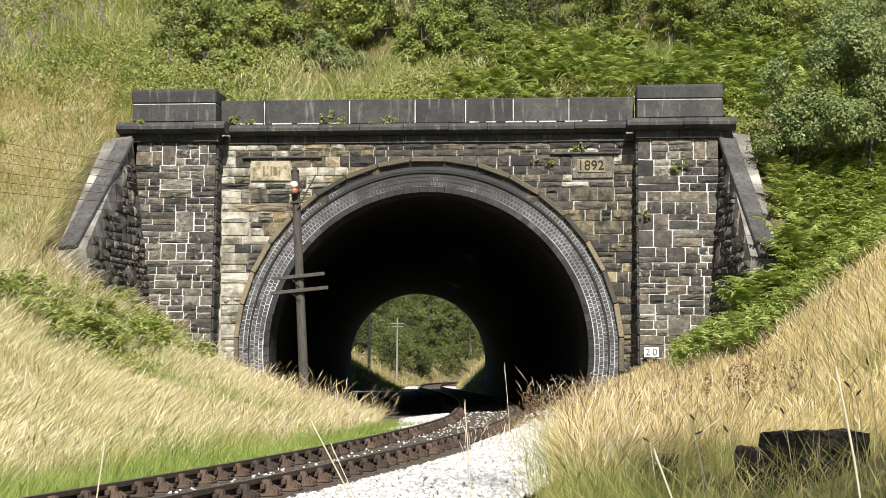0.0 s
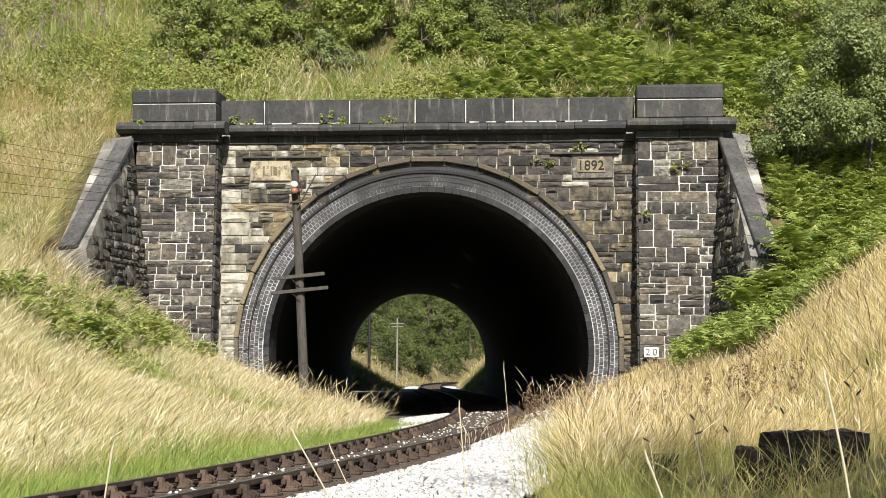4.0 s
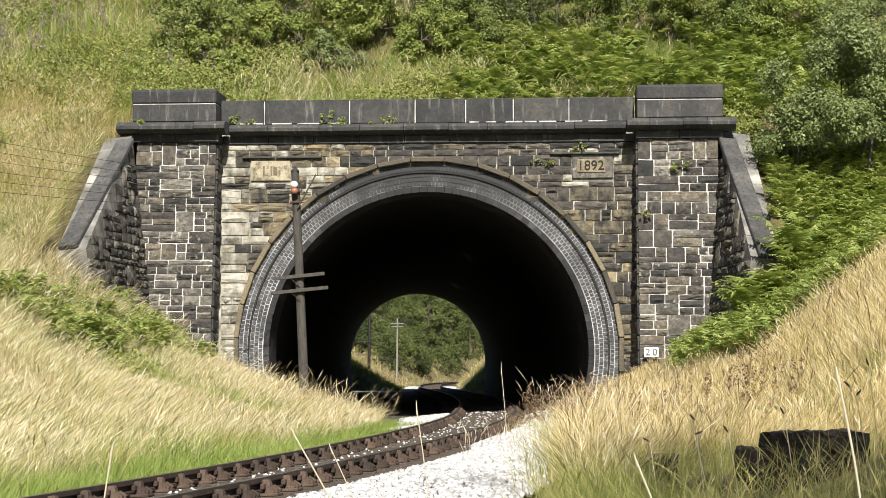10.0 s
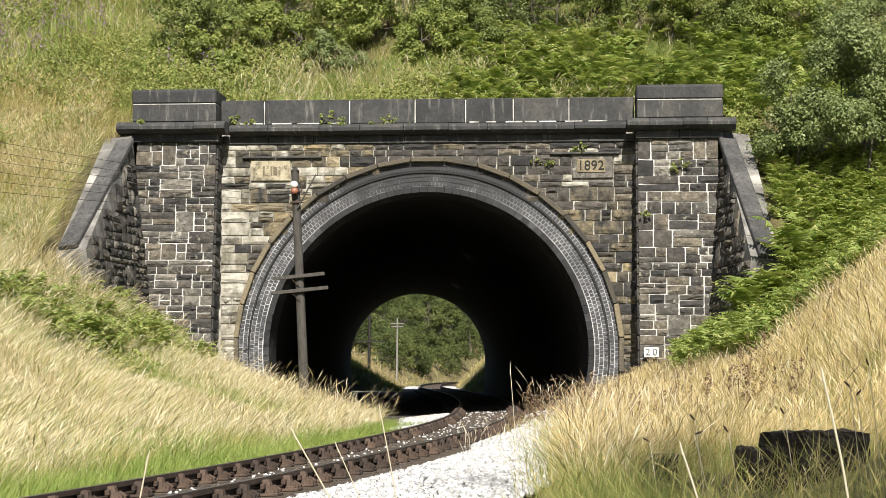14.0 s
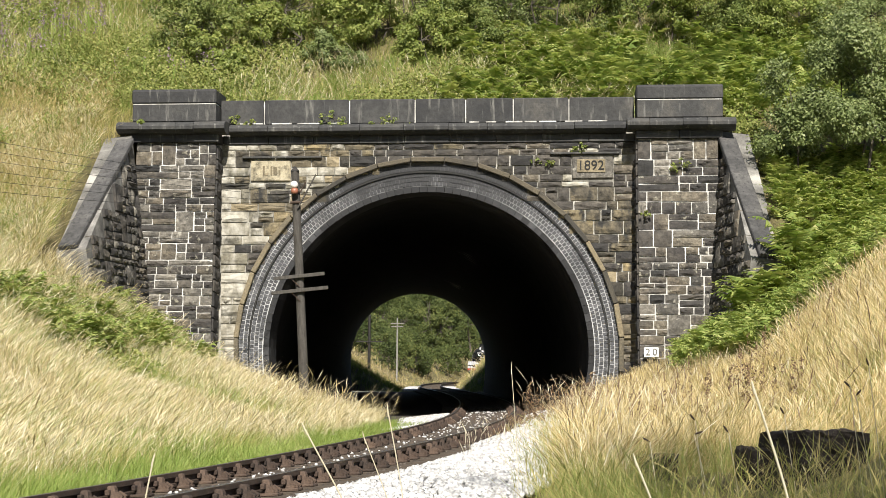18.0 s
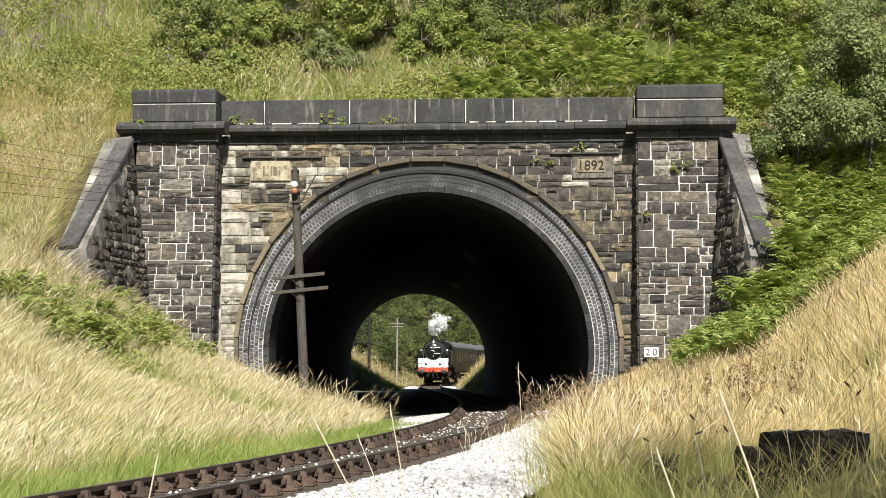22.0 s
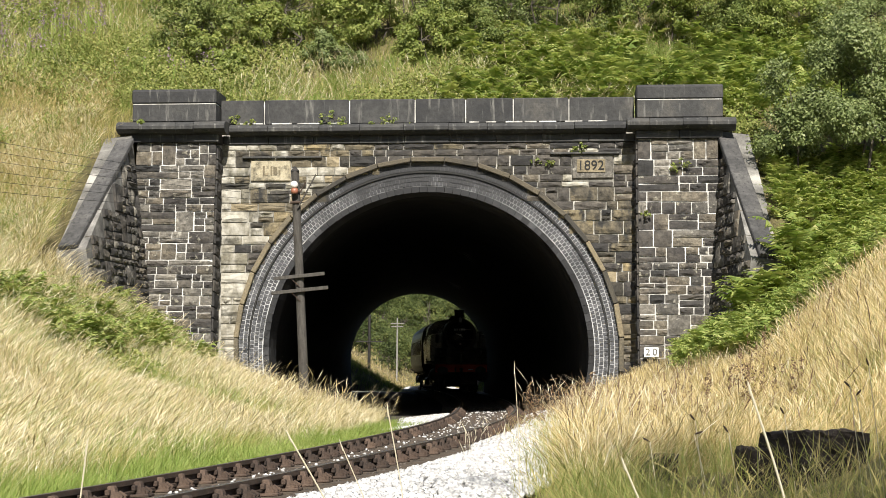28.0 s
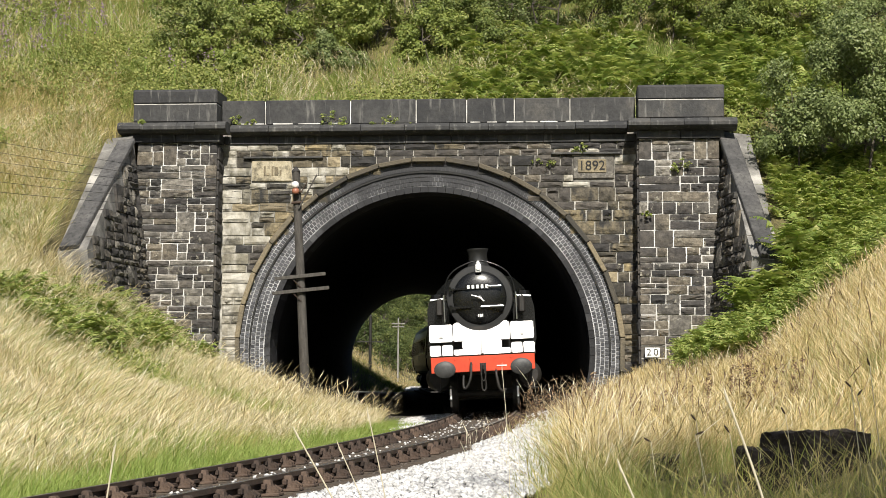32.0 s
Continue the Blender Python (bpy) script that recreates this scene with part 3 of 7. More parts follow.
def lay_snecked(parent, frame_m, bounds, z0, z1, mats, rnd, gap=0.026, depth=0.16, rough=0.1, bands=(0.34, 0.62), jumper=0.22):
    """Snecked rubble: bands in which tall jumpers stand beside stacks of two or three thinner stones."""
    z = z0
    while z < z1 - 0.05:
        big = min(rnd.uniform(*bands), z1 - z)
        if z1 - (z + big) < 0.16:
            big = z1 - z
        for u0, u1 in bounds(z, z + big):
            u = u0
            while u < u1 - 0.04:
                tall = rnd.random() < jumper
                w = rnd.uniform(0.26, 0.62) if tall else rnd.uniform(0.5, 1.15)
                if u1 - (u + w) < 0.24:
                    w = u1 - u
                rows = 1 if tall or big < 0.24 else 2 if big < 0.44 or rnd.random() < 0.55 else 3
                cut = [0.0] + sorted((i + rnd.uniform(-0.24, 0.24)) / rows for i in range(1, rows)) + [1.0]
                for a, b in zip(cut, cut[1:]):
                    n = 1 if w < 0.42 else rnd.choice((1, 2, 2) if w < 0.8 else (1, 2, 2, 3))
                    if tall and w < 0.7:
                        n = 1
                    end = [0.0] + sorted((i + rnd.uniform(-0.28, 0.28)) / n for i in range(1, n)) + [1.0]
                    for p, q in zip(end, end[1:]):
                        set_stone(parent, frame_m, mats, rnd, u + w * p, z + big * a, w * (q - p), big * (b - a), gap, depth, rough)
                u += w
        z += big


def lay_stones(parent, frame_m, bounds, z0, z1, mats, rnd, lengths=(0.28, 0.95), heights=(0.16, 0.38), gap=0.022, depth=0.16, snecks=0.35, rough=0.11):
    """Courses of rock-faced stones on a plane: u along, z up, the front towards -y. bounds(za, zb) gives the open stretches of u."""
    z = z0
    while z < z1 - 0.06:
        h = min(rnd.uniform(*heights), z1 - z)
        if z1 - (z + h) < 0.1:
            h = z1 - z
        for u0, u1 in bounds(z, z + h):
            u = u0
            while u < u1 - 0.05:
                w = rnd.uniform(*lengths)
                if u1 - (u + w) < 0.2:
                    w = u1 - u
                cells = [(z, h)]
                if h > 0.27 and w < 0.6 and rnd.random() < snecks:
                    k = rnd.uniform(0.4, 0.6)
                    cells = [(z, h * k), (z + h * k, h * (1 - k))]
                for cz, ch in cells:
                    set_stone(parent, frame_m, mats, rnd, u, cz, w, ch, gap, depth, rough)
                u += w
        z += h


rnd_wall = random.Random(11)


def spandrel(za, zb):
    out = []
    reach = 4.86 ** 2 - (zb - 1.5) ** 2
    half = math.sqrt(reach) if reach > 0 else 0.0
    if zb < 1.5:
        half = 4.86
    if half < 0.25:
        return [(-5.3, 5.28)]
    for a, b in ((-5.3, -half), (half, 5.28)):
        if b - a > 0.1:
            out.append((a, b))
    return out


def not_plates(za, zb):
    """The spandrel without the two date stones."""
    out = []
    for a, b in spandrel(za, zb):
        for p, q, lo, hi in ((-4.55, -3.5, 5.84, 6.40), (3.66, 4.70, 5.86, 6.45)):
            if za < hi - 0.02 and zb > lo + 0.02 and a < q and b > p:
                if p - a > 0.12:
                    out.append((a, p))
                a = q
        if b - a > 0.1:
            out.append((a, b))
    return out



def WARM(u, z, rnd):
    """Limed stones beside the left pilaster and round the name stone, tan ones low on the right, sooty ones towards the top."""
    k = rnd.random()
    if u < -4.75:
        return M_STONE_LIME if k < 0.92 else M_STONE_WARM
    if u < -2.2 and z > 4.2:
        if z > 6.45:
            return M_STONE_WARM if k < 0.6 else M_STONE_LIME
        return M_STONE_TAN if k < 0.30 else M_STONE_LIME if k < 0.72 else M_STONE_WARM
    if z > 6.3 and u < 2.6:
        return M_STONE_DARK if k < 0.72 else M_STONE_WARM if k < 0.9 else M_STONE
    if u > 2.4 and z > 5.4:
        return M_STONE_LIME if (k < 0.34 and u > 3.1 and z < 6.5) else M_STONE_DARK if k < 0.75 else M_STONE
    if u > 3.3:
        return M_STONE_WARM if k < 0.5 else M_STONE_TAN if (k < 0.62 and u > 4.5) else M_STONE_DARK if k < 0.8 else M_STONE
    return M_STONE if k < 0.25 else M_STONE_DARK if k < 0.75 else M_STONE_WARM


lay_stones(wall_near, Matrix(), not_plates, 0.3, 5.80, WARM, rnd_wall, heights=(0.17, 0.36), lengths=(0.24, 0.82), snecks=0.35, gap=0.024)
lay_stones(wall_near, Matrix(), not_plates, 5.80, 6.48, WARM, rnd_wall, heights=(0.17, 0.24), lengths=(0.22, 0.7), snecks=0.0, gap=0.024)
lay_stones(wall_near, Matrix(), not_plates, 6.48, 6.80, WARM, rnd_wall, heights=(0.15, 0.17), lengths=(0.25, 0.8), snecks=0.0, gap=0.02)


# ---- arch: stone hood and courses of blue brick ----
def arc_angles(n, start=-6.0, end=186.0):
    return [radians(start + (end - start) * i / n) for i in range(n + 1)]


def wedge(bm, r0, r1, a0, a1, y0, y1, cz=SPRING, foot_r=None):
    vs = []
    for y in (y0, y1):
        for r, a in ((r0, a0), (r1, a0), (r1, a1), (r0, a1)):
            vs.append(bm.verts.new((-r * math.cos(a), y, cz + r * math.sin(a))))
    for q in ((0, 1, 2, 3), (7, 6, 5, 4), (0, 4, 5, 1), (1, 5, 6, 2), (2, 6, 7, 3), (3, 7, 4, 0)):
        bm.faces.new([vs[i] for i in q])


arch = tagged(place(new("arch_ring"), PORTAL), "rings of blue-grey engineering brick round the tunnel mouth", "arch", kind="structure")
RA = arc_angles(19)
rnd = random.Random(3)
for a0, a1 in zip(RA, RA[1:]):
    bm = bmesh.new()
    o = rnd.uniform(-0.012, 0.012)
    wedge(bm, 4.83, 4.955 + o, a0 + 0.0015, a1 - 0.0015, -0.10 + o, 0.3)
    bmesh.ops.bevel(bm, geom=bm.edges[:], offset=0.018, segments=1, affect="EDGES")
    part("hood_stone", bm, M_HOOD, arch, "weathered tan hood stone")
COURSES = ((4.715, 4.825, 0.02), (4.60, 4.71, 0.02), (4.44, 4.55, 0.075), (4.33, 4.44, 0.075), (4.22, 4.33, 0.075))
brick_seed = random.Random(5)
for k, (r0, r1, y0) in enumerate(COURSES):
    n = 176 if k < 2 else 164
    shift = 104.0 / n if k % 2 else 0.0
    ang = arc_angles(n, -14.0 + shift, 194.0 + shift)
    if k == 1:
        bm = bmesh.new()
        a = (ang[1] - ang[0]) / 2
        wedge(bm, r0 + 0.009, r1 - 0.009, math.pi / 2 - a * 0.78, math.pi / 2 + a * 0.78, 0, 0.2)
        bmesh.ops.translate(bm, vec=(0, 0, -SPRING), verts=bm.verts)
        me = finish(bm, "brick", M_BRICK)
        for p, q in zip(ang, ang[1:]):
            b = new("brick", me)
            b.parent = arch
            b.matrix_local = Matrix.Translation((0, y0 + brick_seed.uniform(-0.006, 0.006), SPRING)) @ Matrix.Rotation((p + q) / 2 - math.pi / 2, 4, "Y")
    else:
        bm = bmesh.new()
        for p, q in zip(ang, ang[1:]):
            e = brick_seed.uniform(-0.006, 0.006)
            wedge(bm, r0 + 0.009, r1 - 0.009, p + (q - p) * brick_seed.uniform(0.08, 0.14), q - (q - p) * brick_seed.uniform(0.08, 0.14), y0 + e, y0 + 0.2)
        tagged(part("brick_course", bm, M_BRICK_ISLE, arch, "course of blue-grey brick headers"), kind="stuff")
bm = bmesh.new()
for a0, a1 in zip(arc_angles(90, -16, 196), arc_angles(90, -16, 196)[1:]):
    wedge(bm, 4.585, 4.84, a0, a1, 0.036, 0.6)
    wedge(bm, 4.20, 4.57, a0, a1, 0.091, 0.62)
part("joint_bed", bm, M_BRICKJOINT, arch, "pale grey mortar joints")
# dark strips fill the ring gaps, putting their shade into the colour
for name, r0, r1, y0 in (("groove", 4.551, 4.601, 0.034), ("groove", 4.824, 4.842, 0.016)):
    bm = bmesh.new()
    for a0, a1 in zip(arc_angles(90, -16, 196), arc_angles(90, -16, 196)[1:]):
        wedge(bm, r0, r1, a0, a1, y0, 0.6)
    part(name, bm, M_NEAR_BLACK, arch, "dark strip for the shaded groove between the brick rings")
bm = bmesh.new()
for a0, a1 in zip(arc_angles(72, -16, 196), arc_angles(72, -16, 196)[1:]):
    wedge(bm, 4.06, 4.205, a0 + 0.001, a1 - 0.001, 0.085, 0.4)
    wedge(bm, 4.06, 4.2, a0, a1, 0.4, 1.3)
part("soffit_ring", bm, M_SOFFIT, arch, "smooth worn inner brick ring")


# ---- date stones ----
def plate(name, u0, u1, z0, z1, mat, label, ledge):
    """A worn slab in the wall under a sooty drip ledge, with a sunk panel."""
    ob = tagged(place(new(name), PORTAL), label, "date stone")
    bm = bmesh.new()
    add_box(bm, ((u0 + u1) / 2, 0.07, (z0 + z1) / 2), (u1 - u0 - 0.02, 0.15, z1 - z0 - 0.02), bevel=0.02)
    part("slab", bm, mat, ob)
    for a, b in zip(ledge, ledge[1:]):
        bm = bmesh.new()
        add_box(bm, ((a + b) / 2, 0.0, z1 + 0.055), (b - a - 0.012, 0.16, 0.055), bevel=0.015)
        part("drip_ledge", bm, M_DARK, ob, "sooty projecting drip ledge")
    return ob


def carve(text, size, at, parent, mat):
    cu = bpy.data.curves.new("numeral", "FONT")
    cu.body = text
    cu.size = size
    cu.extrude = 0.012
    cu.align_x, cu.align_y = "CENTER", "CENTER"
    tmp = bpy.data.objects.new("numeral", cu)
    me = bpy.data.meshes.new_from_object(tmp)
    bpy.data.objects.remove(tmp)
    me.materials.append(mat)
    ob = new("numeral", me)
    ob.parent = parent
    ob.matrix_local = at
    return ob


date_stone = plate("date_stone", 3.66, 4.70, 5.86, 6.45, M_STONE_PILASTER, "lime-stained carved stone reading 1892 in the wall", (3.1, 3.9, 4.85))
bm = bmesh.new()
add_box(bm, (4.14, -0.012, 6.19), (0.72, 0.03, 0.34), bevel=0.012)
numeral_panel = part("numeral_panel", bm, M_STONE_TAN, date_stone, "tan raised panel")
for i, ch in enumerate("1892"):
    carve(ch, 0.34, Matrix.Translation((3.88 + 0.17 * i, -0.034, 6.19)) @ Matrix.Rotation(math.pi / 2, 4, "X"), numeral_panel, M_NEAR_BLACK)
plate_left = plate("name_stone", -4.55, -3.5, 5.84, 6.40, M_STONE_PALE, "pale yellow carved stone with worn lettering in the wall", (-4.75, -3.9, -2.7))
for u, w, h in ((-4.20, 0.05, 0.24), (-4.12, 0.07, 0.06), (-4.00, 0.05, 0.24), (-3.90, 0.10, 0.22), (-3.79, 0.04, 0.14)):
    bm = bmesh.new()
    add_box(bm, (u, -0.008, 6.12 + (h - 0.24) / 2), (w, 0.02, h), bevel=0.006)
    part("worn_glyph", bm, M_STONE_TAN, plate_left)


# ---- pilasters, string course, parapet and piers ----
def pilaster(u0, u1, name, side):
    ob = tagged(place(new(name), PORTAL), "dark stone pilaster with white pointed joints beside the arch", "pilaster", "pilasters of the portal", "structure")
    lean = Matrix.Translation((0, -0.55, 6.8)) @ Matrix.Rotation(radians(-6.5), 4, "X") @ Matrix.Translation((0, 0, -6.8))
    bm = bmesh.new()
    add_box(bm, ((u0 + u1) / 2, 0.64, 3.1), (u1 - u0 - 0.06, 1.20, 7.4))
    core = part("core", bm, M_MORTAR, ob, "white lime mortar between the stones", at=lean)
    mats = [M_STONE, M_STONE, M_STONE_PILASTER, M_STONE_DARK] if u1 > 0 else [M_STONE, M_STONE, M_STONE_PILASTER, M_STONE_PILASTER, M_STONE_DARK]
    lay_snecked(ob, lean, lambda a, b: [(u0, u1)], 0.2, 6.8, mats, random.Random(side), gap=0.025 if u1 > 0 else 0.023, bands=(0.34, 0.6) if u1 > 0 else (0.3, 0.52), jumper=0.2 if u1 > 0 else 0.12)
    # quoins on the side towards the opening
    q = Matrix.Rotation(math.pi / 2 * (1 if u1 < 0 else -1), 4, "Z")
    zq, rq = 0.2, random.Random(side + 50)
    while zq < 6.75:
        h = min(rq.uniform(0.25, 0.42), 6.8 - zq)
        st = new("stone", stone_mesh(M_STONE_DARK, rq.randrange(7)))
        st.parent = ob
        st.matrix_local = lean @ Matrix.Translation((u1 - 0.02 if u1 < 0 else u0 + 0.02, 0.40, zq + h / 2)) @ q @ Matrix.Diagonal((0.62, 0.14, h - 0.03, 1))
        zq += h
    return ob


pilaster(-7.38, -5.32, "pilaster_left", 21)
pilaster(5.28, 7.3, "pilaster_right", 22)


def string_course():
    ob = tagged(place(new("string_course"), PORTAL), "sooty rounded stone string course under the parapet", "cornice", kind="structure")
    prof = [(0.35, 7.30), (0.02, 7.31), (-0.14, 7.295), (-0.27, 7.25), (-0.33, 7.18), (-0.32, 7.10), (-0.24, 7.04), (-0.05, 7.0), (0.35, 7.0)]
    runs = [(-7.82, -5.05, -0.62, 4), (-5.05, 5.03, 0.0, 9), (5.03, 7.72, -0.62, 4)]
    rr = random.Random(8)
    for u0, u1, v, n in runs:
        cuts = [u0] + sorted(u0 + (u1 - u0) * (i + rr.uniform(-0.2, 0.2)) / n for i in range(1, n)) + [u1]
        for a, b in zip(cuts, cuts[1:]):
            bm = bmesh.new()
            dz = rr.uniform(-0.008, 0.008)
            rows = []
            for x in (a + 0.006, b - 0.006):
                rows.append([bm.verts.new((x, y + v + dz, z + dz)) for y, z in prof])
            k = len(prof)
            for i in range(k):
                bm.faces.new((rows[0][i], rows[0][(i + 1) % k], rows[1][(i + 1) % k], rows[1][i]))
            bm.faces.new(rows[0][::-1])
            bm.faces.new(rows[1])
            part("moulded_stone", bm, M_DARK, ob)
    # plain band under the moulding
    for u0, u1, v in ((-7.5, -5.25, -0.60), (-5.25, 5.25, 0.0), (5.25, 7.42, -0.60)):
        n = max(2, int((u1 - u0) / 1.1))
        for i in range(n):
            bm = bmesh.new()
            a, b = u0 + (u1 - u0) * i / n, u0 + (u1 - u0) * (i + 1) / n
            add_box(bm, ((a + b) / 2, v + 0.36, 6.90), (b - a - 0.012, 0.8, 0.196), bevel=0.012)
            part("band_stone", bm, M_DARK, ob)


def parapet():
    ob = tagged(place(new("parapet"), PORTAL), "dark dressed stone parapet slabs with white joints", "parapet", kind="structure")
    cuts = [-5.32, -4.19, -2.0, -0.32, 0.97, 2.18, 3.59, 5.24]
    for a, b in zip(cuts, cuts[1:]):
        bm = bmesh.new()
        add_box(bm, ((a + b) / 2, 0.22, 7.62), (b - a - 0.03, 0.5, 0.62), bevel=0.018)
        part("parapet_slab", bm, M_DARK, ob)
    bm = bmesh.new()
    add_box(bm, (-0.04, 0.24, 7.60), (10.5, 0.44, 0.60))
    part("joint_fill", bm, M_MORTAR, ob, "white mortar joints")
    rr = random.Random(14)
    u = -5.3
    while u < 5.1:
        w = rr.uniform(0.15, 0.7)
        if rr.random() < 0.55:
            bm = bmesh.new()
            add_box(bm, (u + w / 2, -0.045, 7.318), (w, 0.03, 0.028 + rr.uniform(0, 0.012)), bevel=0.006)
            part("bed_mortar", bm, M_MORTAR, ob)
        u += w + rr.uniform(0.03, 0.3)
    for name, u0, u1 in (("pier", -7.47, -5.33), ("pier", 5.28, 7.41)):
        p = tagged(place(new(name), PORTAL), "square stone end pier with a cap slab on the parapet", "pier", "end piers of the parapet", "structure")
        bm = bmesh.new()
        add_box(bm, ((u0 + u1) / 2, 0.05, 7.545), (u1 - u0, 1.36, 0.45), bevel=0.02)
        part("pier_block", bm, M_DARK, p)
        bm = bmesh.new()
        vs = add_box(bm, ((u0 + u1) / 2, 0.05, 7.95), (u1 - u0 + 0.02, 1.40, 0.33), bevel=0.03)
        for v in bm.verts:
            if v.co.z > 8.0 and abs(v.co.y - 0.05) < 0.69:
                v.co.z += 0.03
        part("pier_cap", bm, M_DARK, p)
        bm = bmesh.new()
        add_box(bm, ((u0 + u1) / 2, 0.05, 7.775), (u1 - u0 - 0.03, 1.33, 0.05))
        part("joint_fill", bm, M_MORTAR, p)


string_course()
parapet()


# ---- wing walls ----
def wing_wall(name, a, b, foot, out, seed):
    """A battered wall from the pilaster forwards: a and b are its top's inner corners, foot a point below on its face, out the side its back is on."""
    a, b, foot = Vector(a), Vector(b), Vector(foot)
    along = Vector((b.x - a.x, b.y - a.y, 0)).normalized()
    n = along.cross(foot - a).normalized()
    if n.x * out > 0:
        n = -n
    up = n.cross(along)
    if up.z < 0:
        up = -up
    face = -n
    m = Matrix((along, face, up)).transposed().to_4x4()
    m.translation = a - up * ((a.z - 0.2) / up.z)
    ob = tagged(place(new(name), m), "battered rubble stone wing wall with a sloping coping", "wall", "wing walls of the portal", "structure")
    inv = m.inverted()
    la, lb = inv @ a, inv @ b
    def top(u):
        return la.z + (lb.z - la.z) * (u - la.x) / (lb.x - la.x)
    bm = bmesh.new()
    add_prism(bm, [(la.x - 0.4, 0.0), (lb.x, 0.0), (lb.x, lb.z - 0.05), (la.x - 0.4, top(la.x - 0.4) - 0.05)], 0.7, Matrix.Translation((0, 0.07, 0)))
    part("core", bm, M_JOINT_DARK, ob)
    slope = (lb.z - la.z) / (lb.x - la.x)
    def reach(za, zb):
        u = la.x + (zb - la.z) / slope
        return [(la.x - 0.2, min(lb.x, u))] if u > la.x + 0.1 else []
    lay_snecked(ob, Matrix(), reach, 0.0, la.z + 0.05, [M_STONE, M_STONE_PILASTER, M_STONE_PILASTER, M_STONE_DARK], random.Random(seed), gap=0.03, depth=0.2, rough=0.13, bands=(0.4, 0.72), jumper=0.4)
    # coping slabs laid on the slope
    ln = (lb - la).length
    ax = (lb - la).normalized()
    nz = Vector((-ax.z, 0, ax.x))
    if nz.z < 0:
        nz = -nz
    cuts = np.linspace(0, ln, 4)
    for p, q in zip(cuts, cuts[1:]):
        bm = bmesh.new()
        c = la + ax * ((p + q) / 2) + nz * 0.02
        mm = Matrix((ax, Vector((0, 1, 0)), nz)).transposed().to_4x4()
        add_box(bm, c + Vector((0, 0.14, 0)), (q - p - 0.015, 0.44, 0.13), mm, bevel=0.02)
        part("coping_slab", bm, M_COPING, ob, "worn grey coping slab")
    return ob


wing_wall("wing_wall_left", (-7.44, -0.5, 6.78), (-8.02, -5.2, 3.80), (-6.95, -0.8, 2.4), -1, 31)
wing_wall("wing_wall_right", (7.30, -1.1, 6.80), (7.45, -5.7, 3.58), (6.86, -1.3, 2.4), 1, 32)


# ---- the railway ----
RAIL = [(-0.035, 0.0), (0.035, 0.0), (0.035, -0.045), (0.01, -0.06), (0.01, -0.10), (0.033, -0.115), (0.033, -0.145), (-0.033, -0.145), (-0.033, -0.115), (-0.01, -0.10), (-0.01, -0.06), (-0.035, -0.045)]


def on_track(y, off=0.0, up=0.0):
    """A pose on the line at y, off metres to its right, with its heading and cant."""
    x, yaw = float(track_x(y)), -math.atan2(float(track_x(y + 0.3) - track_x(y - 0.3)), 0.6)
    e = cant(y)
    return Matrix.Translation((x, y, e / 2 + fall(y))) @ Matrix.Rotation(yaw, 4, "Z") @ Matrix.Rotation(-e / 1.5, 4, "Y") @ Matrix.Translation((off, 0, up))


def sweep_on_track(bm, section, y0, y1, step=1.0, closed=True, off=0.0):
    rings = []
    for y in np.arange(y0, y1 + 0.01, step):
        m = on_track(y, off)
        rings.append([bm.verts.new(m @ Vector((s, 0, u))) for s, u in section])
    n = len(section)
    for p, q in zip(rings, rings[1:]):
        for i in range(n if closed else n - 1):
            bm.faces.new((p[i], p[(i + 1) % n], q[(i + 1) % n], q[i]))
    if closed:
        bm.faces.new(rings[0][::-1])
        bm.faces.new(rings[-1])


def chair_mesh():
    """A cast rail chair: base, two tall jaws with ribs, the oak key in the outer one and its screws."""
    bm = bmesh.new()
    add_box(bm, (0, 0, -0.155), (0.38, 0.20, 0.035), bevel=0.01)
    for s in (-1, 1):
        vs = add_box(bm, (s * 0.082, 0, -0.085), (0.075, 0.15, 0.14), bevel=0.014)
        for v in vs:
            if v.co.z > -0.08:
                v.co.x -= s * 0.022
                v.co.y *= 0.6
        for y in (-0.05, 0.05):
            add_box(bm, (s * 0.135, y, -0.118), (0.085, 0.03, 0.07), Matrix.Rotation(s * 0.6, 4, "Y"))
        for y in (-0.065, 0.065):
            add_rod(bm, (s * 0.165, y, -0.14), (s * 0.165, y, -0.105), 0.02, n=6)
    add_box(bm, (0.05, 0, -0.075), (0.04, 0.26, 0.055), bevel=0.008)
    return finish(bm, "chair", M_CHAIR)


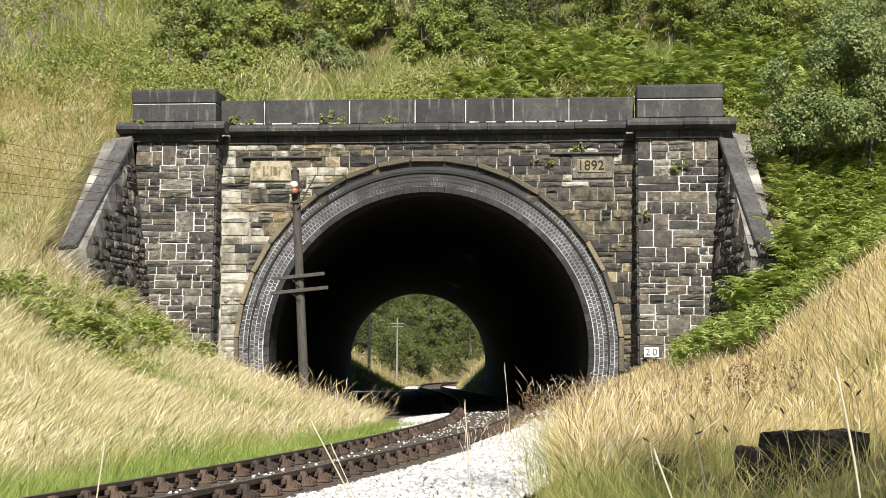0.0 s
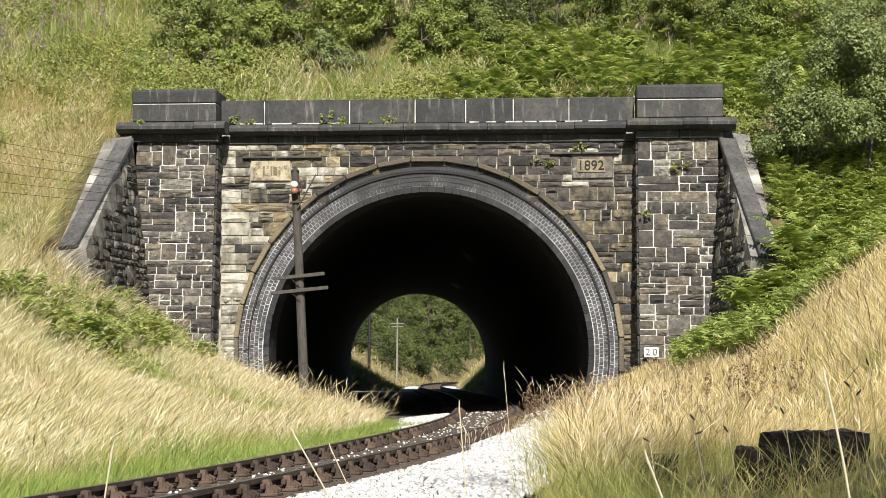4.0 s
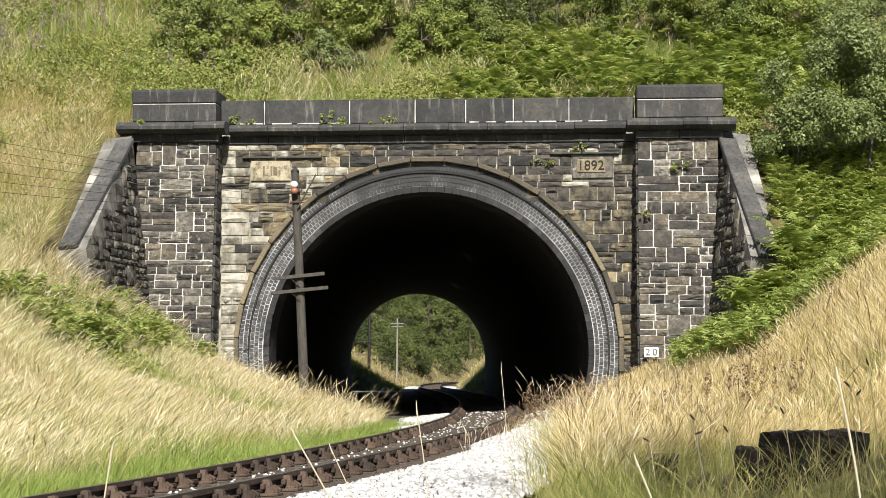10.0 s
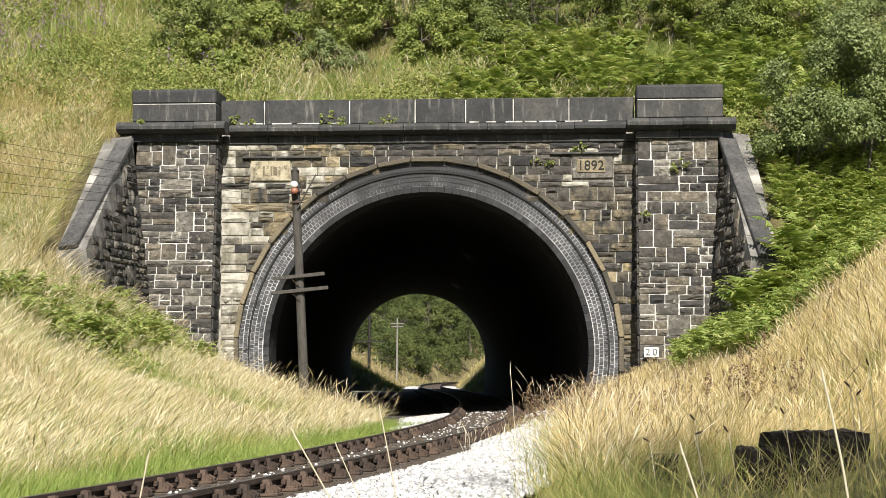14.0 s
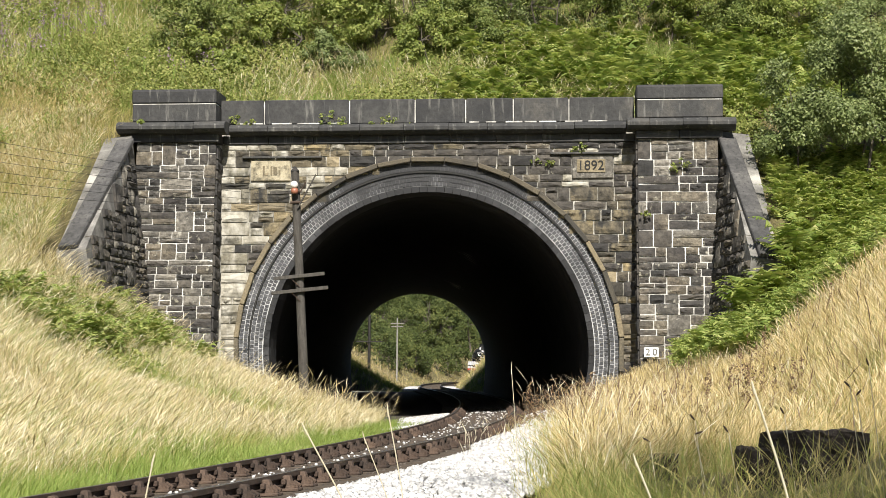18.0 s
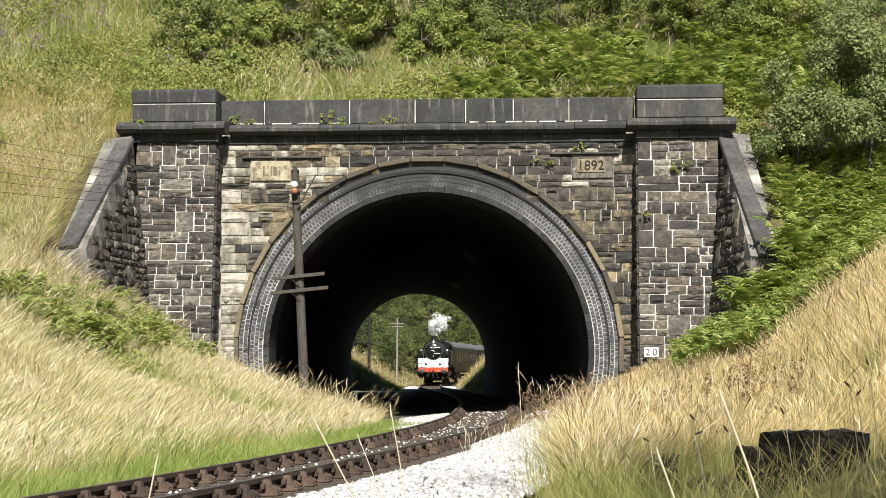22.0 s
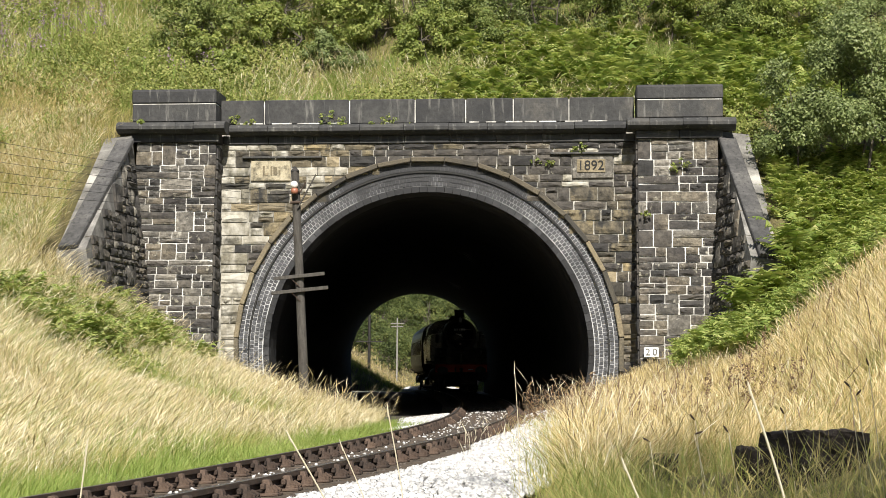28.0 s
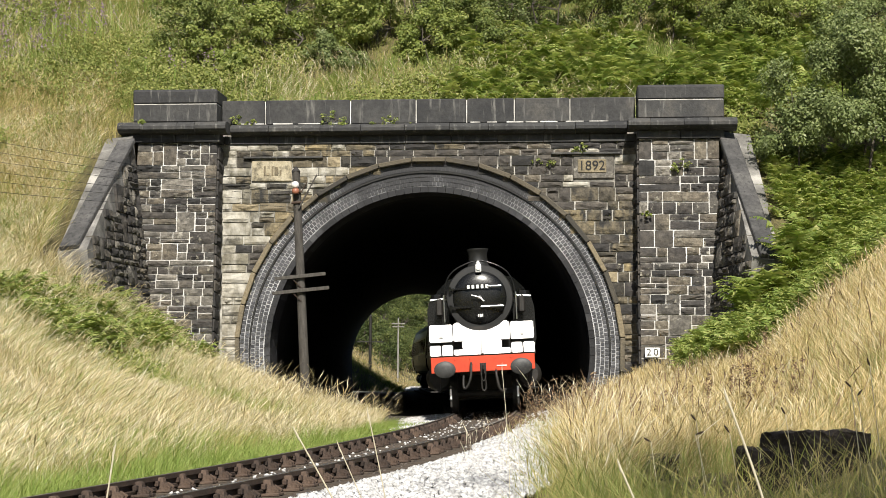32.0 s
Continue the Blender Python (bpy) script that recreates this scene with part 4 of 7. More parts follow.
def build_track():
    track = tagged(new("railway_track"), "single line of rusty bullhead rail on timber sleepers", "track", kind="structure")
    for off in (-0.7525, 0.7525):
        bm = bmesh.new()
        sweep_on_track(bm, RAIL, -52, 240, off=off)
        r = part("rail", bm, M_RUST, track, "rusty brown bullhead rail")
        bm = bmesh.new()
        sweep_on_track(bm, [(-0.022, 0.004), (0.022, 0.004), (0.022, -0.01), (-0.022, -0.01)], -52, 240, off=off)
        part("running_face", bm, M_RAILTOP, r, "polished running band on the rail head")
    me = chair_mesh()
    sl = bmesh.new()
    add_box(sl, (0, 0, -0.23), (2.64, 0.25, 0.12), bevel=0.012)
    sl_me = finish(sl, "sleeper", M_SLEEPER)
    rr = random.Random(4)
    rest = bmesh.new()
    for i in range(300):
        y = -49.0 + 0.7 * i + rr.uniform(-0.03, 0.03)
        if y < 20:
            s = new("sleeper", sl_me)
            s.parent = track
            s.matrix_local = on_track(y, rr.uniform(-0.03, 0.03)) @ Matrix.Rotation(rr.uniform(-0.02, 0.02), 4, "Z")
            for off in (-0.7525, 0.7525):
                c = part("chair", me, None, s, at=Matrix.Translation((off, 0, 0)))
        else:
            add_box(rest, (0, 0, 0), (2.59, 0.25, 0.12), on_track(y, 0, -0.23))
    tagged(part("far_sleepers", rest, M_SLEEPER, track, "timber sleepers in and beyond the tunnel"), kind="stuff")
    # bed between and beside the rails
    bm = bmesh.new()
    sweep_on_track(bm, [(-1.9, -0.36), (-1.35, -0.26), (-0.9, -0.20), (-0.5, -0.185), (0.0, -0.17), (0.5, -0.185), (0.9, -0.20), (1.4, -0.26), (2.0, -0.36)], -52, 240, 1.0, False)
    tagged(new("track_bed", finish(bm, "track_bed", M_BALLAST_OLD, True)), "brown weathered ballast bed under the sleepers", "ballast", kind="structure")


build_track()


# ---- fresh white ballast tipped on the cess ----
def shoulder(y):
    """How far from the centre line the tipped ballast reaches."""
    return 3.1 - 0.95 * float(smooth01(np.array(y), -30, -6))


def tip_z(l, y):
    w = shoulder(y)
    k = (l - 1.0) / (w - 1.0)
    return -0.075 - 0.05 * np.clip(k, 0, 1) - 0.34 * np.clip(k - 0.45, 0, 1) ** 1.5 - (0.11 + 0.10 * smooth01(-np.asarray(y, dtype=float), 18, 22)) * np.clip(1 - (l - 1.05) / (0.36 + 0.26 * smooth01(-np.asarray(y, dtype=float), 18, 22)), 0, 1)


def heap():
    rr = np.random.RandomState(9)
    bm = bmesh.new()
    ys = np.arange(-54, -0.5, 0.5)
    rings = []
    for y in ys:
        w = shoulder(y)
        m = on_track(y)
        rings.append([bm.verts.new(m @ Vector((1.0 + (w - 1.0) * k, 0, float(tip_z(1.0 + (w - 1.0) * k, y)) - 0.03))) for k in np.linspace(0, 1, 9)])
    for p, q in zip(rings, rings[1:]):
        for i in range(8):
            bm.faces.new((p[i], p[i + 1], q[i + 1], q[i]))
    tagged(new("ballast_shoulder", finish(bm, "ballast_shoulder", M_BALLAST_BASE, True)), "bed of fresh white limestone ballast beside the rail", "ballast", kind="structure")
    # loose stones: rough lumps with eight faces
    base = np.array([(1, 0, 0), (-1, 0, 0), (0, 1, 0), (0, -1, 0), (0, 0, 1), (0, 0, -1)], float)
    tri = np.array([(0, 2, 4), (2, 1, 4), (1, 3, 4), (3, 0, 4), (2, 0, 5), (1, 2, 5), (3, 1, 5), (0, 3, 5)])

    def lumps(n, pick, size):
        pts = []
        while len(pts) < n:
            y, l = pick()
            pts.append((y, l))
        pts = np.array(pts)
        xs = track_x(pts[:, 0])
        yaw = -np.arctan((track_x(pts[:, 0] + 0.3) - track_x(pts[:, 0] - 0.3)) / 0.6)
        return pts, np.stack([xs + pts[:, 1] * np.cos(yaw), pts[:, 0] + pts[:, 1] * np.sin(yaw)], 1)

    def scatter(name, n, pick, size, zfun, mat, label):
        pts, xy = lumps(n, pick, size)
        z = np.array([float(zfun(l, y)) + cant(y) * (0.5 + l / 1.5) for y, l in pts])
        c = np.concatenate([xy, z[:, None]], 1)
        r = size * rr.uniform(0.55, 1.15, (n, 1, 1)) * rr.uniform(0.6, 1.2, (n, 6, 1))
        a = rr.uniform(0, 6.28, n)
        b = rr.uniform(-0.9, 0.9, n)
        v = base[None] * r * np.array([1, 1, 0.7])
        ca, sa, cb, sb = np.cos(a)[:, None], np.sin(a)[:, None], np.cos(b)[:, None], np.sin(b)[:, None]
        x, y_, zz = v[..., 0], v[..., 1], v[..., 2]
        x, zz = x * cb - zz * sb, x * sb + zz * cb
        x, y_ = x * ca - y_ * sa, x * sa + y_ * ca
        v = np.stack([x, y_, zz], -1) + c[:, None]
        f = tri[None] + 6 * np.arange(n)[:, None, None]
        me = mesh_from(name, v.reshape(-1, 3), f.reshape(-1, 3), 3, mat)
        tagged(new(name, me), label, "ballast", kind="stuff")

    def pick_tip():
        while True:
            y = -54 + 53.5 * rr.rand()
            l = 1.0 + (shoulder(y) - 0.9) * rr.rand() ** 0.9
            # sleeper ends show through
            if not (y < -16 and l < 1.44 and abs((y + 49.0 + 0.35) % 0.7 - 0.35) < 0.15 and rr.rand() < 0.97):
                return y, l

    scatter("ballast_stones", 28000, pick_tip, 0.052, tip_z, M_BALLAST, "loose white limestone ballast stones beside the track")
    scatter("strewn_stones", 420, lambda: (-44 + 50 * rr.rand(), rr.uniform(-0.6, 0.6)), 0.035, lambda l, y: -0.165, M_BALLAST, "white stones strewn between the rails")
    scatter("bed_stones", 9000, lambda: (-44 + 60 * rr.rand(), rr.uniform(-1.3, 1.0)), 0.035, lambda l, y: -0.185 - 0.05 * max(abs(l) - 0.8, 0), M_BALLAST_OLDI, "brown weathered ballast stones between the sleepers")
    scatter("mouth_stones", 3600, lambda: (-7 + 11 * rr.rand(), -1.0 - 1.45 * rr.rand() ** 1.2), 0.05, lambda l, y: -0.15 - 0.06 * max(-l - 1.2, 0), M_BALLAST, "white ballast along the rail at the tunnel mouth")
    scatter("far_ballast", 2600, lambda: (75 + 28 * rr.rand(), (-1 if rr.rand() < 0.5 else 1) * rr.uniform(0.95, 1.9)), 0.09, lambda l, y: -0.2 + fall(y), M_BALLAST, "white ballast beside the track beyond the tunnel")


heap()


# ---- the train: y runs back from the buffer beam, z up from the rail ----
def wheelset_mesh(r, spokes, gauge=1.36, mat=None):
    """An axle with two spoked wheels, about the x axis."""
    bm = bmesh.new()
    side = Matrix.Rotation(math.pi / 2, 4, "Y")
    add_rod(bm, (-gauge / 2 - 0.1, 0, 0), (gauge / 2 + 0.1, 0, 0), 0.09, n=12)
    for s in (-1, 1):
        c = Matrix.Translation((s * (gauge / 2 + 0.065), 0, 0)) @ side
        add_lathe(bm, [(r * 0.86, -0.065), (r, -0.065), (r, 0.065), (r * 0.86, 0.065), (r * 0.86, -0.065)], 28, c)
        add_lathe(bm, [(r * 0.95, 0.0), (r + 0.028, 0.0), (r + 0.028, 0.03), (r * 0.95, 0.03)], 28, Matrix.Translation((s * (gauge / 2 - 0.01), 0, 0)) @ side)
        add_lathe(bm, [(0.0, -0.08), (r * 0.22, -0.08), (r * 0.22, 0.08), (0.0, 0.08)], 16, c)
        for i in range(spokes):
            a = 2 * math.pi * i / spokes
            add_box(bm, (s * (gauge / 2 + 0.065), math.cos(a) * r * 0.53, math.sin(a) * r * 0.53), (0.05, r * 0.72, 0.05 + 0.03 * r), Matrix.Rotation(a, 4, "X"))
    return finish(bm, "wheelset", mat)


WHEELS = []      # (wheelset, radius, place)


def buffer_parts(thing_ob, x, z, y_face):
    bm = bmesh.new()
    back = Matrix.Translation((x, 0, z)) @ Matrix.Rotation(math.pi / 2, 4, "X")
    add_lathe(bm, [(0.0, -0.02), (0.2, -0.02), (0.2, 0.03), (0.13, 0.06), (0.12, 0.30), (0.0, 0.30)], 24, back)
    b = part("buffer", bm, M_GRIME, thing_ob, "dark grey oval-headed buffer", "auto")
    bm = bmesh.new()
    head = Matrix.Translation((x, -0.43, z)) @ Matrix.Rotation(math.pi / 2, 4, "X") @ Matrix.Diagonal((1.08, 0.82, 1, 1))
    add_lathe(bm, [(0.0, 0.035), (0.10, 0.03), (0.2, 0.012), (0.235, -0.012), (0.22, -0.03), (0.08, -0.05), (0.07, -0.14), (0.0, -0.14)], 28, head)
    part("buffer_head", bm, M_BUFFER, b, "worn grey buffer face", "auto")


def hose(points, r, n=8):
    """A bent pipe through the points."""
    bm = bmesh.new()
    pts = [Vector(p) for p in points]
    fine = []
    for i in range(len(pts) - 1):
        p0, p1, p2, p3 = pts[max(i - 1, 0)], pts[i], pts[i + 1], pts[min(i + 2, len(pts) - 1)]
        for k in range(6):
            t = k / 6
            fine.append(0.5 * ((2 * p1) + (p2 - p0) * t + (2 * p0 - 5 * p1 + 4 * p2 - p3) * t * t + (3 * p1 - p0 - 3 * p2 + p3) * t ** 3))
    fine.append(pts[-1])
    rings = []
    for i, p in enumerate(fine):
        d = (fine[min(i + 1, len(fine) - 1)] - fine[max(i - 1, 0)]).normalized()
        q = d.to_track_quat("Z", "Y")
        rings.append([bm.verts.new(p + q @ Vector((r * math.cos(2 * math.pi * j / n), r * math.sin(2 * math.pi * j / n), 0))) for j in range(n)])
    for a, b in zip(rings, rings[1:]):
        for j in range(n):
            bm.faces.new((a[j], a[(j + 1) % n], b[(j + 1) % n], b[j]))
    return bm


def tube_y(bm, rows, x=0.0, z=0.0, n=40):
    """A turned body along y: rows of (radius, y)."""
    add_lathe(bm, [(r, -y) for r, y in rows], n, Matrix.Translation((x, 0, z)) @ Matrix.Rotation(-math.pi / 2, 4, "X"))


def build_loco():
    lo = thing("steam_locomotive", Matrix(), "black steam tank locomotive with a red buffer beam, running chimney first", "locomotive")
    bm = bmesh.new()
    add_box(bm, (0, 0.05, 1.165), (2.44, 0.09, 0.37), bevel=0.012)
    beam = part("buffer_beam", bm, M_RED, lo, "bright red painted buffer beam")
    for x in (-0.66, -0.30, 0.30, 0.66):
        for z in (1.04, 1.29):
            bm = bmesh.new()
            add_rod(bm, (x, 0.01, z), (x, -0.012, z), 0.022, 0.016, 8)
            part("rivet", bm, M_RED, beam)
    bm = bmesh.new()
    add_box(bm, (0.44, -0.005, 1.10), (0.24, 0.012, 0.025))
    part("painted_mark", bm, M_WHITE, beam, "small white painted mark")
    for x in (-0.89, 0.89):
        buffer_parts(lo, x, 1.06, -0.45)
    # draw hook, coupling links and pipes
    bm = bmesh.new()
    add_box(bm, (0, -0.02, 1.05), (0.14, 0.05, 0.26), bevel=0.01)
    add_box(bm, (0, -0.10, 1.06), (0.06, 0.16, 0.09), bevel=0.015)
    add_rod(bm, (0, -0.18, 1.04), (0, -0.21, 1.13), 0.035, 0.02, 8)
    hook = part("draw_hook", bm, M_GRIME, lo, "oily steel draw hook")
    for k, (z0, z1) in enumerate(((1.02, 0.78), (0.80, 0.55))):
        bm = hose([(-0.045, -0.15, z0), (-0.05, -0.15, (z0 + z1) / 2), (-0.03, -0.15, z1), (0.03, -0.15, z1), (0.05, -0.15, (z0 + z1) / 2), (0.045, -0.15, z0)], 0.017)
        part("coupling_link", bm, M_GRIME, hook)
    part("brake_hose", hose([(-0.28, -0.02, 1.18), (-0.28, -0.12, 1.12), (-0.30, -0.16, 0.86), (-0.38, -0.16, 0.66), (-0.46, -0.14, 0.60), (-0.48, -0.10, 0.74), (-0.46, -0.06, 0.9)], 0.032), M_GRIME, lo, "black rubber brake hose", True)
    part("heating_hose", hose([(0.30, -0.02, 0.98), (0.30, -0.12, 0.94), (0.32, -0.15, 0.76), (0.36, -0.15, 0.58), (0.44, -0.12, 0.50), (0.5, -0.05, 0.54)], 0.034), M_GRIME, lo, "black steam heating hose", True)
    # sloping front plates over the beam

    def plate(name, x0, x1, z0, z1, mat, label, dy=0.0, cut=None):
        bm = bmesh.new()
        f = lambda z: 0.03 + (z - 1.36) * 0.42 + dy
        if cut:
            outline = [(x0, z0), (x1, z0)] + cut
        else:
            outline = [(x0, z0), (x1, z0), (x1, z1), (x0, z1)]
        a = [bm.verts.new((x, f(z), z)) for x, z in outline]
        b = [bm.verts.new((x, f(z) + 0.03, z)) for x, z in outline]
        bm.faces.new(a)
        bm.faces.new(b[::-1])
        n = len(a)
        for i in range(n):
            bm.faces.new((a[i], b[i], b[(i + 1) % n], a[(i + 1) % n]))
        bmesh.ops.bevel(bm, geom=[e for e in bm.edges if abs(e.verts[0].co.y - e.verts[1].co.y) < 0.035 and (e.verts[0].co - e.verts[1].co).length < 0.04], offset=0.02, segments=3, affect="EDGES")
        return part(name, bm, mat, lo, label)

    # the plates' white glint is helped by their pale metal colour
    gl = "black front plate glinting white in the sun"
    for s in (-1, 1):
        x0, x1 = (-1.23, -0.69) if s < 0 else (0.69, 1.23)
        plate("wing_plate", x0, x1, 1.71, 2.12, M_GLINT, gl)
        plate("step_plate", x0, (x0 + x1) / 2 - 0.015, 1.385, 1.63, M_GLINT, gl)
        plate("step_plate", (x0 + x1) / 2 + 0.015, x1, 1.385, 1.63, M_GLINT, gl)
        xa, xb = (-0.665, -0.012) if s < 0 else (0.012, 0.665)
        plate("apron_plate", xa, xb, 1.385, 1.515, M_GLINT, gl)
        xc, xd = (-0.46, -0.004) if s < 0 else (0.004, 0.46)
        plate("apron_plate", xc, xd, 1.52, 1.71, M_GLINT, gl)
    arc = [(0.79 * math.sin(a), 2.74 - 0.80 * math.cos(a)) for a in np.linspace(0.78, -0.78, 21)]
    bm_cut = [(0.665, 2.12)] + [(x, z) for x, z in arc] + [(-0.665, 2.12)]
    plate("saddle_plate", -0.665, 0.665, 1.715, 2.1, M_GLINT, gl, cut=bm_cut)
    bm = bmesh.new()
    add_prism(bm, [(-1.22, 1.37), (1.22, 1.37), (1.22, 2.05), (-1.22, 2.05)], 0.4, Matrix.Translation((0, 0.42, 0)))
    add_box(bm, (0, 1.6, 1.37), (2.5, 3.0, 0.05))
    part("front_frame", bm, M_GRIME, lo, "grimy front frame and platform")
    # smokebox, boiler, chimney, dome
    zc = 2.74
    bm = bmesh.new()
    tube_y(bm, [(0.62, -0.82), (0.78, -0.83), (0.80, -0.86), (0.80, -2.55), (0.74, -2.6)], 0, zc, 48)
    smokebox = part("smokebox", bm, M_SMOKEBOX, lo, "matt black smokebox", "auto")
    bm = bmesh.new()
    tube_y(bm, [(0.0, -0.66), (0.2, -0.668), (0.42, -0.70), (0.57, -0.755), (0.63, -0.80), (0.65, -0.83), (0.65, -0.86)], 0, zc, 48)
    door = part("smokebox_door", bm, M_BLACK, smokebox, "domed black smokebox door", True)
    for z in (zc - 0.22, zc + 0.22):
        bm = bmesh.new()
        add_box(bm, (-0.46, 0.71, z), (0.50, 0.045, 0.06), Matrix.Rotation(-0.2, 4, "Z"), bevel=0.012)
        add_rod(bm, (-0.70, 0.76, z - 0.07), (-0.70, 0.76, z + 0.07), 0.035, n=8)
        part("door_hinge", bm, M_BLACK, smokebox, "long strap hinge of the door")
    bm = bmesh.new()
    add_rod(bm, (0, 0.66, zc), (0, 0.56, zc), 0.05, 0.04, 12)
    add_rod(bm, (0, 0.58, zc), (-0.20, 0.56, zc + 0.06), 0.022, 0.014, 8)
    add_rod(bm, (0, 0.56, zc), (0.10, 0.54, zc - 0.10), 0.022, 0.014, 8)
    part("door_handle", bm, M_STEEL, smokebox, "bright steel door handles", "auto")
    for z, x0, x1 in ((zc + 0.26, 0.20, 0.52), (zc - 0.22, 0.02, 0.56)):
        bm = bmesh.new()
        add_rod(bm, (x0, 0.61, z), (x1, 0.63, z), 0.02, n=8)
        for x in (x0, x1):
            add_rod(bm, (x, 0.61, z), (x, 0.72, z), 0.014, n=6)
        part("grab_rail", bm, M_STEEL, smokebox, "bright steel grab rail")
    bm = bmesh.new()
    add_box(bm, (-0.04, 0.64, zc + 0.26), (0.58, 0.025, 0.13), bevel=0.008)
    plate_ob = part("number_plate", bm, M_BLACK, smokebox, "black cast plate with white bars")
    for i in range(5):
        bm = bmesh.new()
        add_box(bm, (-0.26 + 0.11 * i, 0.625, zc + 0.26), (0.065, 0.012, 0.092), bevel=0.004)
        part("bar", bm, M_WHITE, plate_ob)
    bm = bmesh.new()
    add_lathe(bm, [(0.0, 0.015), (0.08, 0.015), (0.085, 0.0), (0.085, -0.03)], 20, Matrix.Translation((0, 0.66, zc - 0.43)) @ Matrix.Rotation(math.pi / 2, 4, "X") @ Matrix.Diagonal((1.2, 0.85, 1, 1)))
    oval = part("oval_plate", bm, M_BLACK, smokebox, "small oval cast plate")
    for dx, w in ((-0.05, 0.02), (0.0, 0.05), (0.05, 0.02)):
        bm = bmesh.new()
        add_box(bm, (dx, 0.637, zc - 0.43), (w, 0.012, 0.07))
        part("bar", bm, M_WHITE, oval)
    # lamp bracket over the door, lamp irons on the platform
    bm = bmesh.new()
    add_box(bm, (0, 0.74, zc + 0.70), (0.14, 0.16, 0.20), bevel=0.02)
    add_rod(bm, (0, 0.74, zc + 0.80), (0, 0.74, zc + 0.88), 0.05, 0.03, 10)
    add_rod(bm, (0, 0.65, zc + 0.71), (0, 0.63, zc + 0.71), 0.05, 0.055, 14)
    part("headlamp", bm, M_WHITE, smokebox, "white enamelled headlamp on its iron")
    bm = bmesh.new()
    add_box(bm, (0.0, 0.0, 1.62), (0.035, 0.02, 0.44), Matrix.Rotation(0.03, 4, "Y"), bevel=0.005)
    part("lamp_iron", bm, M_WHITE, lo, "white painted lamp iron")
    for x, z in ((-1.06, 2.12), (1.06, 2.12)):
        bm = bmesh.new()
        add_box(bm, (x * 0.9, 0.20, z - 0.22), (0.09, 0.02, 0.2), bevel=0.006)
        add_box(bm, (x * 0.9, 0.26, z - 0.30), (0.05, 0.14, 0.03))
        part("lamp_iron", bm, M_WHITE, lo, "white painted lamp iron")
    bm = hose([(-0.80, 1.0, zc - 0.62), (-0.86, 0.82, zc - 0.30), (-0.80, 0.80, zc + 0.36), (-0.55, 0.80, zc + 0.70), (0.0, 0.82, zc + 0.885), (0.55, 0.80, zc + 0.70), (0.80, 0.80, zc + 0.36), (0.86, 0.82, zc - 0.30), (0.80, 1.0, zc - 0.62)], 0.018)
    part("handrail", bm, M_BLACK, smokebox, "black handrail arched over the smokebox", True)
    for s in (-1, 1):
        bm = bmesh.new()
        add_rod(bm, (s * 0.86, 0.72, zc - 0.55), (s * 0.86, 0.72, zc + 0.1), 0.017, n=8)
        part("handrail", bm, M_STEEL, smokebox, "bright steel upright handrail")
    bm = bmesh.new()
    tube = [(0.33, 3.46), (0.27, 3.53), (0.235, 3.62), (0.225, 3.82), (0.25, 3.90), (0.265, 3.93), (0.265, 3.96), (0.20, 3.97), (0.18, 3.80), (0.18, 3.5)]
    add_lathe(bm, tube, 28, Matrix.Translation((0, 1.65, 0)))
    part("chimney", bm, M_SMOKEBOX, lo, "short black chimney with a rounded rim", "auto")
    bm = bmesh.new()
    tube_y(bm, [(0.70, -2.55), (0.73, -2.6), (0.76, -5.2), (0.80, -6.6), (0.80, -8.4)], 0, zc, 40)
    part("boiler", bm, M_BLACK, lo, "glossy black boiler", "auto")
    bm = bmesh.new()
    add_lathe(bm, [(0.42, 3.30), (0.40, 3.48), (0.36, 3.62), (0.26, 3.73), (0.12, 3.78), (0.0, 3.79)], 24, Matrix.Translation((0, 4.7, 0)))
    part("dome", bm, M_BLACK, lo, "rounded black dome", True)
    for s in (-1, 1):
        bm = bmesh.new()
        add_rod(bm, (s * 0.16, 6.9, 3.5), (s * 0.16, 6.9, 3.78), 0.07, 0.06, 12)
        part("safety_valve", bm, M_STEEL, lo, "brass-topped safety valve")
    # side tanks, cab and bunker
    for s in (-1, 1):
        bm = bmesh.new()
        prof = [(s * 0.80, 1.55), (s * 1.30, 1.55), (s * 1.36, 1.75), (s * 1.34, 2.55), (s * 1.26, 2.84), (s * 0.92, 2.86), (s * 0.80, 2.5)]
        add_prism(bm, prof, 5.4, Matrix.Translation((0, 3.0, 0)))
        tank = part("side_tank", bm, M_BLACK, lo, "black riveted side tank")
        bm = bmesh.new()
        # a bright rod runs along the tank's top front edge
        add_rod(bm, (s * 0.92, 2.985, 2.83), (s * 1.26, 2.985, 2.81), 0.022, n=8)
        part("tank_edge", bm, M_STEEL, tank, "bright steel rod along the top edge of the tank")
        bm = bmesh.new()
        add_rod(bm, (s * 1.1, 3.5, 2.84), (s * 1.1, 3.5, 2.97), 0.16, 0.15, 16)
        part("filler_lid", bm, M_BLACK, tank)
        bm = bmesh.new()
        add_box(bm, (s * 1.02, 2.5, 2.60), (0.16, 0.5, 0.42), bevel=0.03)
        part("clack_box", bm, M_GRIME, lo, "pipework and clack box beside the boiler")
        bm = bmesh.new()
        add_lathe(bm, [(0.0, -0.66), (0.24, -0.66), (0.30, -0.60), (0.33, -0.52), (0.33, 0.5), (0.0, 0.5)], 20, Matrix.Translation((s * 1.08, 2.35, 0.86)) @ Matrix.Rotation(-math.pi / 2, 4, "X"))
